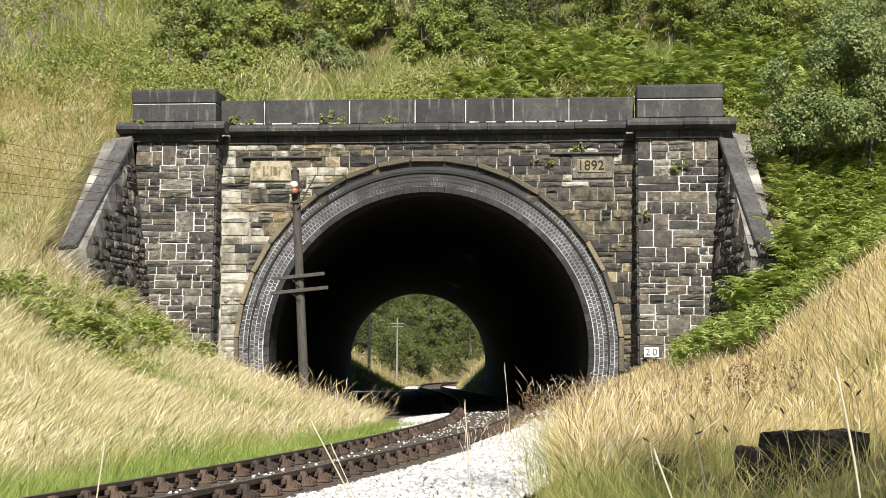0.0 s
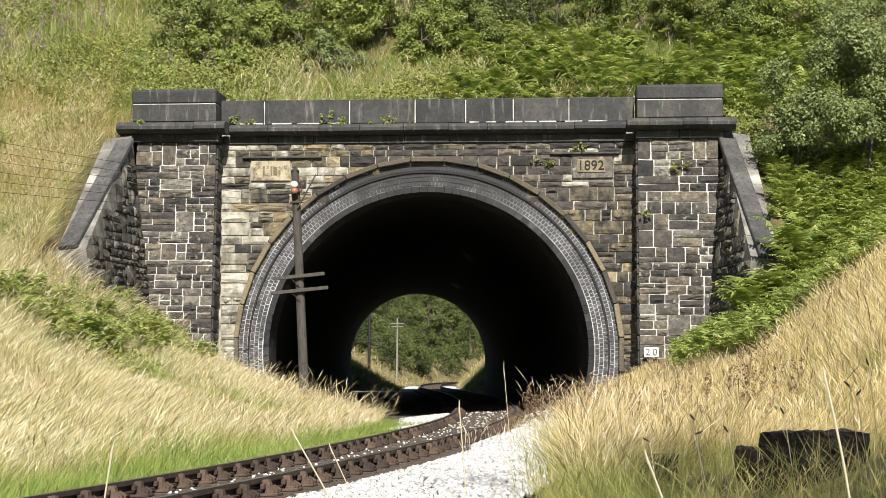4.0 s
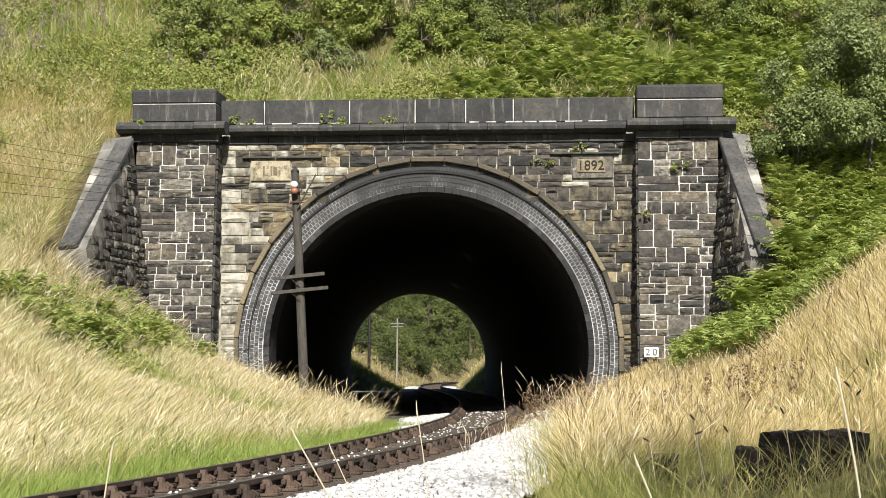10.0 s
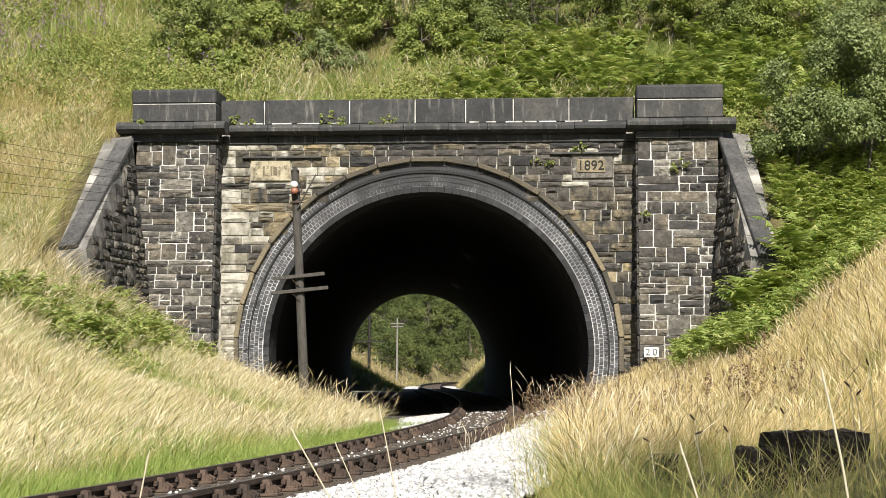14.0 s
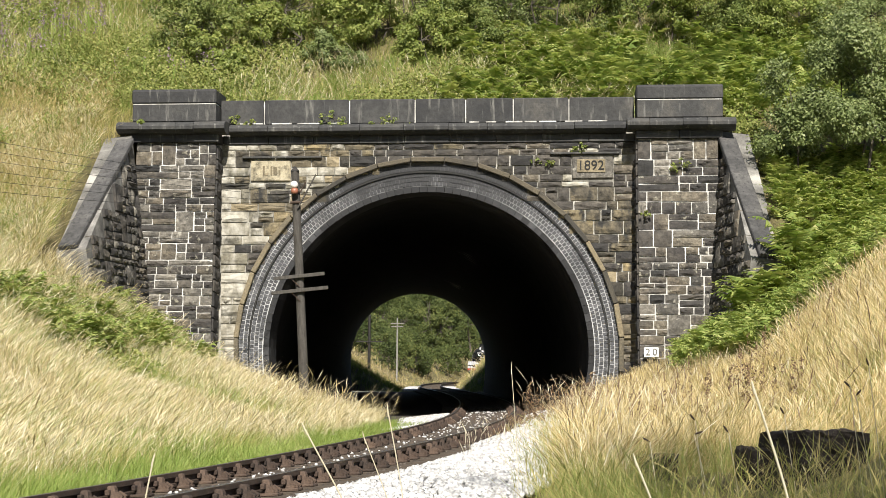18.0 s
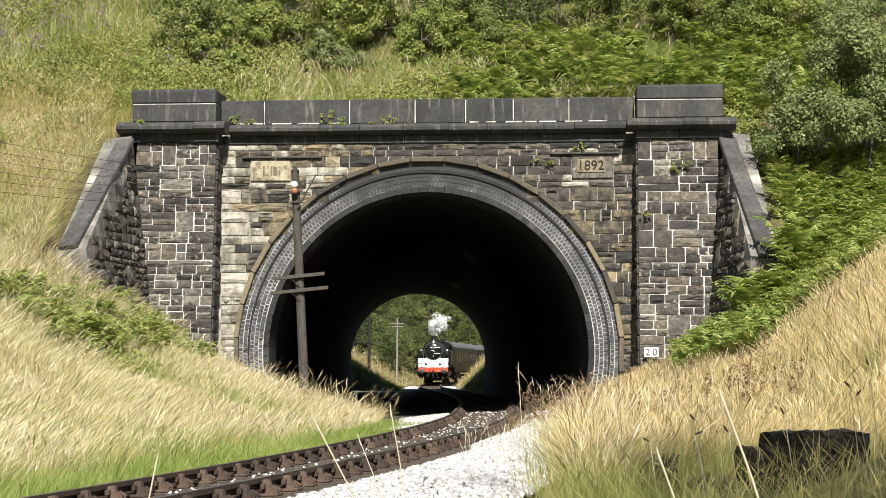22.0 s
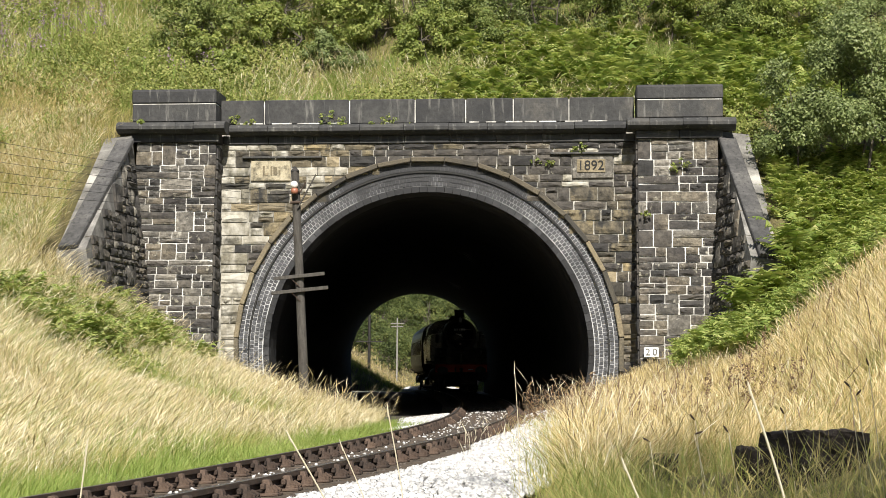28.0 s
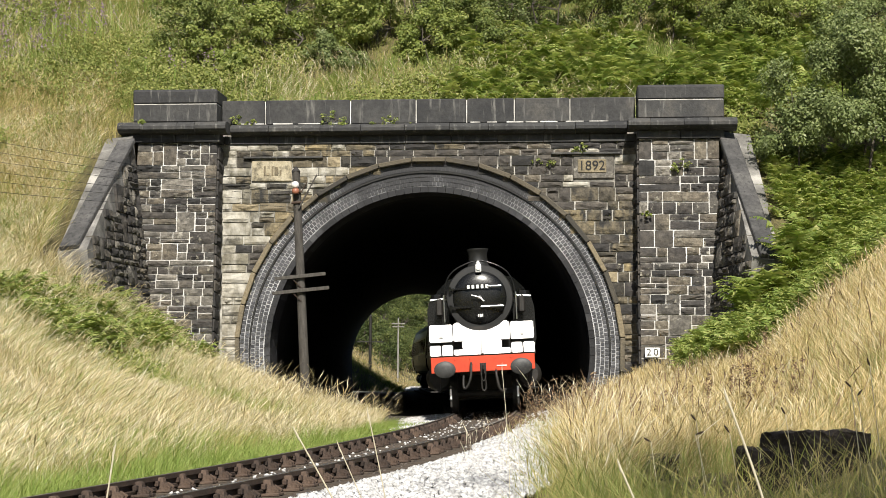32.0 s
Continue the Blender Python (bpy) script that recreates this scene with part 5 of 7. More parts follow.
        add_lathe(bm, [(0.0, -0.62), (0.15, -0.60), (0.18, -0.5), (0.18, 0.5), (0.0, 0.5)], 16, Matrix.Translation((s * 1.0, 2.35, 1.30)) @ Matrix.Rotation(-math.pi / 2, 4, "X"))
        part("cylinder", bm, M_GRIME, lo, "black cylinder with its valve chest", "auto")
        bm = bmesh.new()
        add_box(bm, (s * 1.0, 5.5, 0.82), (0.06, 4.9, 0.13), bevel=0.015)
        part("coupling_rod", bm, M_STEEL, lo, "oily steel coupling rod")
        bm = bmesh.new()
        add_box(bm, (s * 0.79, -0.02 + 0.25, 0.42), (0.05, 0.12, 0.5), bevel=0.01)
        g = part("guard_iron", bm, M_GRIME, lo, "guard iron before the leading wheel")
        bm = bmesh.new()
        add_rod(bm, (s * 0.79, 0.14, 0.36), (s * 0.79, 0.14, 0.60), 0.026, n=8)
        part("white_tip", bm, M_WHITE, g, "white painted lower end")
        bm = bmesh.new()
        add_box(bm, (s * 1.16, 0.5, 0.55), (0.22, 0.26, 0.03))
        add_box(bm, (s * 1.05, 0.5, 0.95), (0.03, 0.24, 0.84))
        part("footstep", bm, M_GRIME, lo)
    bm = bmesh.new()
    prof = [(-1.36, 1.4), (1.36, 1.4), (1.36, 2.7), (1.22, 3.25), (0.9, 3.56), (0.0, 3.74), (-0.9, 3.56), (-1.22, 3.25), (-1.36, 2.7)]
    add_prism(bm, prof, 2.6, Matrix.Translation((0, 8.4, 0)))
    cab = part("cab", bm, M_BLACK, lo, "black cab with a curved roof")
    for x in (-0.98, 0.98):
        bm = bmesh.new()
        add_box(bm, (x, 8.39, 2.95), (0.36, 0.02, 0.42), bevel=0.008)
        part("cab_window", bm, M_GLASS, cab, "glazed cab front window")
    for s in (-1, 1):
        bm = bmesh.new()
        # no hole is cut: a near-black panel gives the opening's shade
        add_box(bm, (s * 1.365, 9.6, 2.75), (0.03, 0.9, 0.7), bevel=0.01)
        part("cab_opening", bm, M_NEAR_BLACK, cab, "near-black panel for the shaded side opening of the cab")
    bm = bmesh.new()
    add_prism(bm, [(-1.3, 1.4), (1.3, 1.4), (1.36, 2.5), (1.2, 2.95), (-1.2, 2.95), (-1.36, 2.5)], 2.2, Matrix.Translation((0, 11.0, 0)))
    part("bunker", bm, M_BLACK, lo, "black coal bunker")
    bm = bmesh.new()
    add_box(bm, (0, 6.7, 1.15), (1.1, 12.6, 0.5))
    add_box(bm, (0, 7.9, 1.42), (2.6, 10.6, 0.06))
    add_box(bm, (0, 13.25, 1.1), (2.44, 0.08, 0.46))
    part("frame", bm, M_GRIME, lo, "grimy main frame and running plate")
    bm = bmesh.new()
    add_prism(bm, [(-0.55, 0.30), (0.55, 0.30), (0.62, 0.95), (-0.62, 0.95)], 2.6, Matrix.Translation((0, 7.0, 0)))
    part("ashpan", bm, M_GRIME, lo, "sooty ashpan under the frame")
    for y in (3.0, 5.3, 9.9):
        bm = bmesh.new()
        add_box(bm, (0, y, 0.58), (1.36, 0.12, 0.62), bevel=0.02)
        part("brake_beam", bm, M_GRIME, lo, "oily brake beam between the wheels")
    # wheels
    small, big = wheelset_mesh(0.457, 10, mat=M_GRIME), wheelset_mesh(0.864, 15, mat=M_GRIME)
    for me, r, y, label in ((small, 0.457, 1.45, "small spoked leading wheels"), (big, 0.864, 4.2, "large spoked driving wheels"), (big, 0.864, 6.55, "large spoked driving wheels"),
                            (big, 0.864, 8.9, "large spoked driving wheels"), (small, 0.457, 11.0, "small spoked trailing wheels"), (small, 0.457, 12.5, "small spoked trailing wheels")):
        w = part("wheelset", me, None, lo, label, at=Matrix.Translation((0, y, r)))
        WHEELS.append((w, r, Vector((0, y, r))))
    return lo


def build_coach():
    co = thing("railway_coach", Matrix(), "dark maroon railway coach with a grey roof behind the locomotive", "coach", "coaches of the train")
    side = [(1.28, 1.05), (1.38, 1.35), (1.41, 1.9), (1.40, 2.4), (1.36, 2.9), (1.28, 3.22)]
    wins = [(1.2, 1.5)] + [(2.6 + 1.75 * i, 1.2) for i in range(9)] + [(18.4, 0.8)]
    z0, z1 = 1.95, 2.75
    y_end = 19.5

    def sx(z):
        return float(np.interp(z, [q for _, q in side], [p for p, _ in side]))
    for s in (-1, 1):
        bm = bmesh.new()
        def panel(y0, y1, za, zb):
            zs = [za] + [q for _, q in side if za < q < zb] + [zb]
            rows = [[bm.verts.new((s * (sx(z) - t), y, z)) for z in zs] for y in (y0, y1) for t in (0.0, 0.05)]
            a, ai, b, bi = rows
            for i in range(len(zs) - 1):
                bm.faces.new((a[i], a[i + 1], b[i + 1], b[i]))
                bm.faces.new((ai[i], bi[i], bi[i + 1], ai[i + 1]))
            for p, q, r, t in ((a[0], ai[0], bi[0], b[0]), (a[-1], b[-1], bi[-1], ai[-1])):
                bm.faces.new((p, q, r, t))
            for p, q in ((a, ai), (b, bi)):
                for i in range(len(zs) - 1):
                    bm.faces.new((p[i], q[i], q[i + 1], p[i + 1]))
        panel(0.35, y_end, 1.05, z0)
        panel(0.35, y_end, z1, 3.22)
        y = 0.35
        for w0, ww in wins:
            panel(y, w0, z0, z1)
            y = w0 + ww
        panel(y, y_end, z0, z1)
        sd = part("side", bm, M_MAROON, co, "glossy dark maroon body side")
        for w0, ww in wins:
            bm = bmesh.new()
            add_box(bm, (s * (sx(2.35) - 0.03), w0 + ww / 2, (z0 + z1) / 2), (0.008, ww - 0.02, z1 - z0 - 0.02), Matrix.Rotation(s * -0.05, 4, "Y"))
            g = part("window_pane", bm, M_GLASS, sd, "glazed coach window")
            g.visible_shadow = False
        for yd in (0.75, 10.2, 19.0):
            bm = bmesh.new()
            add_box(bm, (s * (sx(2.0) + 0.02), yd, 1.75), (0.03, 0.04, 0.16), bevel=0.008)
            part("door_handle", bm, M_STEEL, sd)
    bm = bmesh.new()
    prof = [(-1.30, 3.20), (-1.22, 3.36), (-1.0, 3.56), (-0.6, 3.72), (0, 3.78), (0.6, 3.72), (1.0, 3.56), (1.22, 3.36), (1.30, 3.20)]
    add_prism(bm, prof, y_end - 0.35, Matrix.Translation((0, 0.35, 0)))
    roof = part("roof", bm, M_ROOF, co, "sooty grey arched roof")
    for i in range(6):
        bm = bmesh.new()
        add_lathe(bm, [(0.16, 0.0), (0.16, 0.06), (0.08, 0.10), (0.0, 0.10)], 12, Matrix.Translation((0.35 * (-1) ** i, 2.5 + 3 * i, 3.73)))
        part("roof_vent", bm, M_ROOF, roof)
    for y, nm in ((0.35, "end_wall"), (y_end - 0.06, "end_wall")):
        bm = bmesh.new()
        add_prism(bm, [(-1.26, 1.05), (1.26, 1.05), (1.37, 1.5), (1.36, 2.6), (1.26, 3.2), (0.9, 3.6), (-0.9, 3.6), (-1.26, 3.2), (-1.36, 2.6), (-1.37, 1.5)], 0.06, Matrix.Translation((0, y, 0)))
        e = part("end_wall", bm, M_NEAR_BLACK, co, "black coach end")
        bm = bmesh.new()
        s = -1 if y < 1 else 1
        add_box(bm, (0, y + 0.03 + s * 0.20, 2.15), (0.95, 0.36, 2.0), bevel=0.05)
        part("gangway", bm, M_NEAR_BLACK, e, "black gangway bellows")
    bm = bmesh.new()
    add_box(bm, (0, 9.9, 1.0), (2.4, 19.2, 0.12))
    add_box(bm, (0, 9.9, 0.72), (1.2, 4.0, 0.5))
    part("underframe", bm, M_GRIME, co, "grimy underframe")
    for yy in np.arange(2.2, 18.5, 1.75):
        bm = bmesh.new()
        add_box(bm, (0, yy, 1.6), (2.3, 0.5, 1.0), bevel=0.05)
        part("seat", bm, M_SEAT, co, "brown bench seat inside the coach")
    ws = wheelset_mesh(0.457, 8, mat=M_GRIME)
    for yb in (2.9, 17.0):
        bm = bmesh.new()
        for s in (-1, 1):
            add_box(bm, (s * 0.98, yb, 0.56), (0.12, 2.9, 0.26), bevel=0.03)
            for k in (-1.2, 1.2):
                add_box(bm, (s * 1.0, yb + k, 0.46), (0.16, 0.34, 0.34), bevel=0.03)
        add_box(bm, (0, yb, 0.66), (2.0, 0.5, 0.2))
        part("bogie_frame", bm, M_GRIME, co, "black bogie frame")
        for k in (-1.2, 1.2):
            part("wheelset", ws, None, co, at=Matrix.Translation((0, yb + k, 0.457)))
    for x in (-0.89, 0.89):
        buffer_parts(co, x, 1.06, 0)
    return co


TRAIN = [build_loco()]
COACH = build_coach()
TRAIN.append(COACH)
for i in range(3):
    TRAIN.append(copy_thing(COACH, Matrix()))
for c in TRAIN[1:3]:
    for w in c.children:
        if w.name.startswith("wheelset"):
            WHEELS.append((w, 0.457, w.matrix_local.translation.copy()))


# ---- steam blown off at the chimney ----
PUFFS = []


def steam_material():
    mt = bpy.data.materials.new("steam")
    mt.use_nodes = True
    nt = mt.node_tree
    bs = nt.nodes["Principled BSDF"]
    bs.inputs["Base Color"].default_value = (0.86, 0.87, 0.88, 1)
    bs.inputs["Roughness"].default_value = 1.0
    bs.inputs["Specular IOR Level"].default_value = 0.0
    n = tex(nt, "noise", 4.5, nt.nodes.new("ShaderNodeTexCoord").outputs["Object"], 5.0, 0.6)
    a = ramp(nt, [(0.40, (0.0,) * 3), (0.70, (0.62,) * 3)])
    nt.links.new(n.outputs[0], a.inputs[0])
    nt.links.new(a.outputs[0], bs.inputs["Alpha"])
    return mt


def build_steam():
    """Ragged puffs that leave the chimney one after the other, rise and fall behind the train."""
    mat = steam_material()
    rs = random.Random(77)
    for i in range(16):
        bm = bmesh.new()
        r = rs.uniform(0.26, 0.42)
        bmesh.ops.create_icosphere(bm, subdivisions=3, radius=r)
        for v in bm.verts:
            p = v.co * 3.6 + Vector((i * 3.1, 0, 0))
            v.co *= 1 + 0.55 * noise.noise(p) + 0.25 * noise.noise(p * 2.7)
        ob = tagged(new("steam_puff", finish(bm, "steam_puff", mat, True)), "white puff of steam blown from the chimney", "steam", "puffs of steam")
        PUFFS.append((ob, 21.15 + 0.032 * i, Vector((rs.uniform(-0.5, 1.3), rs.uniform(-0.5, 1.2), rs.uniform(0.4, 1.9)))))


build_steam()


# ---- growing things ----
R7 = np.random.RandomState(77)


def blades(name, xy, height, width, lean, mat, label, category="grass", z=None, head=0.0, jitter=0.46, sink=0.04):
    """Curved tapering blades, rooted at xy on the ground; lean: the mean bend (x, y) for each metre of height. head: width of a seed head."""
    n = len(xy)
    if z is None:
        z = land(xy[:, 0], xy[:, 1])
    h = height * R7.uniform(0.55, 1.15, n)
    w = width * R7.uniform(0.6, 1.3, n)
    a = R7.uniform(0, math.pi, n)
    side = np.stack([np.cos(a), np.sin(a) * 0.5, np.zeros(n)], 1)
    h = h * (0.72 + 0.5 * patch(xy[:, 0], xy[:, 1], 1.3, 0.7))
    # the grass is lower before the old timber
    h = h * (1 - 0.5 * smooth01(xy[:, 0], 1.2, 1.8) * (1 - smooth01(xy[:, 0], 4.5, 5.2)) * smooth01(xy[:, 1], -38, -35) * (1 - smooth01(xy[:, 1], -30.2, -29.4)))
    # and below the bracken and the number board
    h = h * (1 - 0.52 * smooth01(xy[:, 1], -21, -13) * smooth01(xy[:, 0], 3.2, 4.8) * (xy[:, 1] < 0.8) * (xy[:, 0] < 12))
    gust = (patch(xy[:, 0], xy[:, 1], 0.9, 4.0) - 0.5) * 0.7
    bend = np.stack([R7.normal(lean[0], jitter, n) + gust * 0.6, R7.normal(lean[1], jitter, n) + gust * 0.4], 1) * h[:, None]
    root = np.stack([xy[:, 0], xy[:, 1], z - sink], 1)

    def along(k):
        p = root.copy()
        p[:, :2] += bend * (k ** 1.7)
        p[:, 2] += h * k * (1 - 0.12 * k)
        return p
    if head > 0:
        ks, ws = (0.0, 0.72, 0.86, 1.0), (w * 0.5, w * 0.4, head * R7.uniform(0.5, 1.2, n), w * 0.1)
    else:
        ks, ws = (0.0, 0.55, 1.0), (w * 0.7, w, w * 0.08)
    verts = []
    for k, ww in zip(ks, ws):
        p = along(k)
        verts += [p - side * ww[:, None] / 2, p + side * ww[:, None] / 2]
    v = np.stack(verts, 1).reshape(-1, 3)
    base = (np.arange(n) * 2 * len(ks))[:, None, None]
    f = base + np.array([(0, 1, 3, 2), (2, 3, 5, 4), (4, 5, 7, 6)][:len(ks) - 1])[None]
    return tagged(new(name, mesh_from(name, v, f.reshape(-1, 4), 4, mat)), label, category, kind="stuff")


def spots(n, x0, x1, y0, y1, keep, near=False):
    """Random places in a stretch of the plan, kept by keep(x, y, l)."""
    out = []
    got = 0
    while got < n:
        x, y = R7.uniform(x0, x1, 40000), R7.uniform(y0, y1, 40000)
        l = x - track_x(y)
        m = keep(x, y, l) & (np.abs(x + 0.41) < 0.262 * (y + 48) + 1.2)
        out.append(np.stack([x[m], y[m]], 1))
        got += int(m.sum())
    return np.concatenate(out)[:n]


def tufts(n, x0, x1, y0, y1, keep):
    """Places gathered into tufts, with gaps between them."""
    c = spots(n // 16, x0, x1, y0, y1, keep)
    p = np.repeat(c, 11, 0)
    p = p + R7.normal(0, 0.085, p.shape)
    q = spots(n - len(p), x0, x1, y0, y1, keep)
    return np.concatenate([p, q])


def patch(x, y, s, o=0.0):
    """Soft patches between 0 and 1."""
    return 0.5 + 0.25 * (np.sin(x * s + 1.3 * np.sin(y * s * 0.7 + o)) + np.sin(y * s * 1.1 + 1.7 * np.sin(x * s * 0.6 + 2 * o)))


def in_front(x, y):
    """In front of the portal's walls and not within them."""
    return (y < -0.45 - 0.085 * x - 0.2) | (np.abs(x) > 8.6)


def off_timber(x, y):
    """Thins the grass in front of the old timber."""
    m = (x > 1.3) & (x < 4.7) & (y > -37.0) & (y < -29.4)
    return ~m | (R7.rand(len(x)) < 0.05)


# left cutting side
fern_belt = lambda x, y: np.abs(x + 7.0 - 0.14 * (y + 7)) < 0.75 + 0.5 * patch(x, y, 1.6, 0.9)
left = lambda lo, hi: (lambda x, y, l: (l < -lo) & (l > -hi) & in_front(x, y) & ~((x < -6.7) & (x > -8.3 + 0.13 * y) & (y > -5.2) & (x < -6.9 + 0.13 * y)))
chance = lambda x, p: R7.rand(len(x)) < p
blades("cut_grass", spots(24000, -12, 1, -36, -1, lambda x, y, l: (l < -1.15) & (l > -3.2) & (y < -4)), 0.17, 0.009, (0.06, 0.0), M_GREEN, "short bright green grass along the track")
blades("green_fringe", tufts(28000, -12, 1, -36, -2, lambda x, y, l: (l < -1.9) & (y < -4) & chance(x, 1 - smooth01(-l, 2.6, 5.8) * (0.5 + patch(x, y, 0.9, 0.3)))), 0.3, 0.007, (0.10, 0.0), M_GREEN, "longer green grass at the foot of the bank")
blades("dry_grass", tufts(116000, -15, 0.5, -37, 1, lambda x, y, l: left(1.75, 14)(x, y, l) & (patch(x, y, 0.55) > 0.2) & (~fern_belt(x, y) | (y < -13.5) | chance(x, 0.5)) & chance(x, smooth01(-l + 1.0 * smooth01(y, -16, -8) - 1.2 * (patch(x, y, 1.1, 0.3) - 0.5), 2.1, 4.4)) & (l < -2.3)), 0.56, 0.005, (0.2, -0.05), M_GOLD, "tall dry golden grass on the cutting side", head=0.012, jitter=0.38)
blades("mixed_grass", tufts(40000, -16, 0, -37, 1, lambda x, y, l: left(2.5, 16)(x, y, l)), 0.5, 0.007, (0.16, 0.0), M_MIXED, "green and straw grass on the cutting side")
blades("green_tufts", tufts(44000, -15, 0, -37, 1, lambda x, y, l: left(2.4, 14)(x, y, l) & ((patch(x, y, 0.75, 2.0) > 0.55) | ((x < -6.4) & (y > -16) & (patch(x, y, 1.1, 0.4) > 0.42)))), 0.54, 0.008, (0.14, 0.0), M_GREEN, "green grass tufts on the cutting side")
# right cutting side
edge = lambda x, y: x + 0.41 > 0.068 * (y + 48) + 0.25
fernzone = lambda x, y: (x > 0.1406 * (y + 48) - 0.3) & (x > 4.2 + 0.42 * (-9.5 - y)) & (y > -15.5)
right = lambda x, y, l: (l > 1.95 + 0.75 * (1 - smooth01(y, -22, -8))) & in_front(x, y) & edge(x, y) & off_timber(x, y) & ~((x > 6.4) & (x < 8.3) & (y > -5.7))
blades("dry_grass", tufts(84000, 0, 16, -33, 1, lambda x, y, l: right(x, y, l) & (~fernzone(x, y) | chance(x, 0.12)) & ~((x > 4.9) & (x < 6.4) & (y > -6.0))), 0.66, 0.0048, (0.06, 0.0), M_GOLD_WARM, "tall dry golden grass on the bank beside the ballast", head=0.010, jitter=0.36)
blades("mixed_grass", tufts(40000, 0, 16, -36, 1, lambda x, y, l: right(x, y, l) & (y < -5) & (~fernzone(x, y) | chance(x, 0.25))), 0.52, 0.0055, (0.03, 0.0), M_MIXED, "green and straw grass on the bank beside the ballast", jitter=0.28)
blades("green_grass", tufts(28000, 0, 10, -40, -12, lambda x, y, l: right(x, y, l) & (patch(x, y, 0.6, 1.5) > 0.3) & chance(x, 1 - 0.8 * smooth01(y, -27, -12))), 0.46, 0.0055, (0.03, 0.0), M_GREEN, "long green grass near the old timber", jitter=0.3)
blades("foreground_grass", spots(7000, -1, 8, -41, -29, lambda x, y, l: right(x, y, l)), 0.62, 0.0032, (0.05, 0.0), M_MIXED, "long thin grass in the shade", head=0.005)
# stems that have grown through the edge of the tipped ballast
blades("ballast_edge_grass", spots(2600, -1.0, 4.5, -42, -8, lambda x, y, l: (x + 0.41 > 0.050 * (y + 48)) & (x + 0.41 < 0.074 * (y + 48) + 0.3) & (l > 1.6) & chance(x, smooth01((x + 0.41) / (y + 48), 0.048, 0.074))), 0.55, 0.0042, (0.05, 0.0), M_MIXED, "thin grass growing through the edge of the white ballast", head=0.008, jitter=0.3)
# single tall stems that stand out of the grass
blades("tall_stems", spots(2600, -14, 0.5, -36, -1, lambda x, y, l: left(2.2, 12)(x, y, l)), 0.95, 0.004, (0.3, -0.05), M_GOLD, "tall pale grass stems on the cutting side", head=0.016, jitter=0.3)
blades("tall_stems", spots(6000, 0, 14, -35, -4, lambda x, y, l: right(x, y, l) & (~fernzone(x, y) | chance(x, 0.3))), 0.98, 0.0032, (0.08, 0.0), M_GOLD, "tall pale grass stems on the bank beside the ballast", head=0.009, jitter=0.27)
blades("rusty_stems", spots(1500, 0, 12, -32, -6, lambda x, y, l: right(x, y, l) & (~fernzone(x, y) | chance(x, 0.12))), 1.05, 0.004, (0.05, 0.0), M_HEAD, "reddish brown dock stems in the grass", head=0.014, jitter=0.14)
blades("dry_grass", tufts(5000, 3.6, 5.3, -6.5, -1, lambda x, y, l: right(x, y, l) & (x < 0.1406 * (y + 48) - 0.5)), 1.1, 0.006, (0.06, 0.0), M_GOLD_WARM, "tall dry grass at the foot of the pilaster", head=0.010, jitter=0.22)
# hill over the portal
hill = lambda x, y, l: (y > 0.9 + 0.09 * np.abs(x)) & (y < 17)
blades("hill_grass", tufts(46000, -17, 18, 0.8, 14, hill), 0.5, 0.012, (0.02, -0.1), M_MIXED, "rank green and straw grass on the hill over the tunnel")
blades("hill_green", tufts(44000, -15, 18, 0.8, 11, lambda x, y, l: hill(x, y, l) & (patch(x, y, 0.5, 1.0) > 0.25)), 0.55, 0.014, (0.0, -0.15), M_GREEN, "rank green grass on the hill over the tunnel")
blades("hill_straw", tufts(7500, -17, 8, 0.8, 10, lambda x, y, l: hill(x, y, l) & (patch(x, y, 0.9, 2.6) > 0.42)), 0.95, 0.007, (0.0, -0.1), M_GOLD, "dry straw stems among the green on the hill", head=0.014, jitter=0.3)
blades("dry_grass", tufts(14000, -17, -7.5, -4, 6, lambda x, y, l: (x < -8.4 + 0.06 * np.minimum(y, 0)) & (patch(x, y, 0.6, 2.2) > 0.3)), 0.66, 0.008, (0.05, -0.1), M_GOLD_WARM, "dry golden grass beside the wing wall", head=0.014)
blades("side_grass", tufts(24000, -18, -7.5, -6, 12, lambda x, y, l: x < -8.4 + 0.06 * np.minimum(y, 0)), 0.52, 0.012, (0.05, -0.1), M_MIXED, "mixed grass beside the wing wall")
blades("parapet_grass", spots(420, 3.6, 7.0, 0.35, 1.6, lambda x, y, l: (y > 0.6) & (patch(x, y, 1.9) > 0.3)), 0.95, 0.008, (0.0, -0.05), M_GOLD, "dry grass tuft behind the end pier", z=None, head=0.022)
# beyond the tunnel
blades("far_grass", spots(32000, -14, 40, 69.4, 200, lambda x, y, l: (np.abs(l) > 1.9) & (np.abs(l) < 22)), 0.6, 0.02, (0.1, 0.0), M_GOLD_WARM, "golden grass on the banks beyond the tunnel", head=0.032)
blades("far_green", spots(11000, -14, 30, 69.4, 200, lambda x, y, l: (np.abs(l) > 1.9) & (np.abs(l) < 20) & (patch(x, y, 0.3) > 0.3)), 0.5, 0.028, (0.1, 0.0), M_MIXED, "green grass on the banks beyond the tunnel")


blades("shaded_grass", spots(7000, -14, 8, 69.2, 77, lambda x, y, l: (np.abs(l) > 2.1) & (np.abs(l) < 11)), 0.6, 0.02, (0.1, 0.0), M_GREEN, "green grass in the shade of the far tunnel mouth")
# grass before the ends of the wing walls
blades("dry_grass", tufts(2600, -8.9, -6.9, -6.9, -5.4, lambda x, y, l: y < -5.4), 0.95, 0.007, (0.15, 0.0), M_GOLD, "tall dry grass before the end of the wing wall", head=0.013)
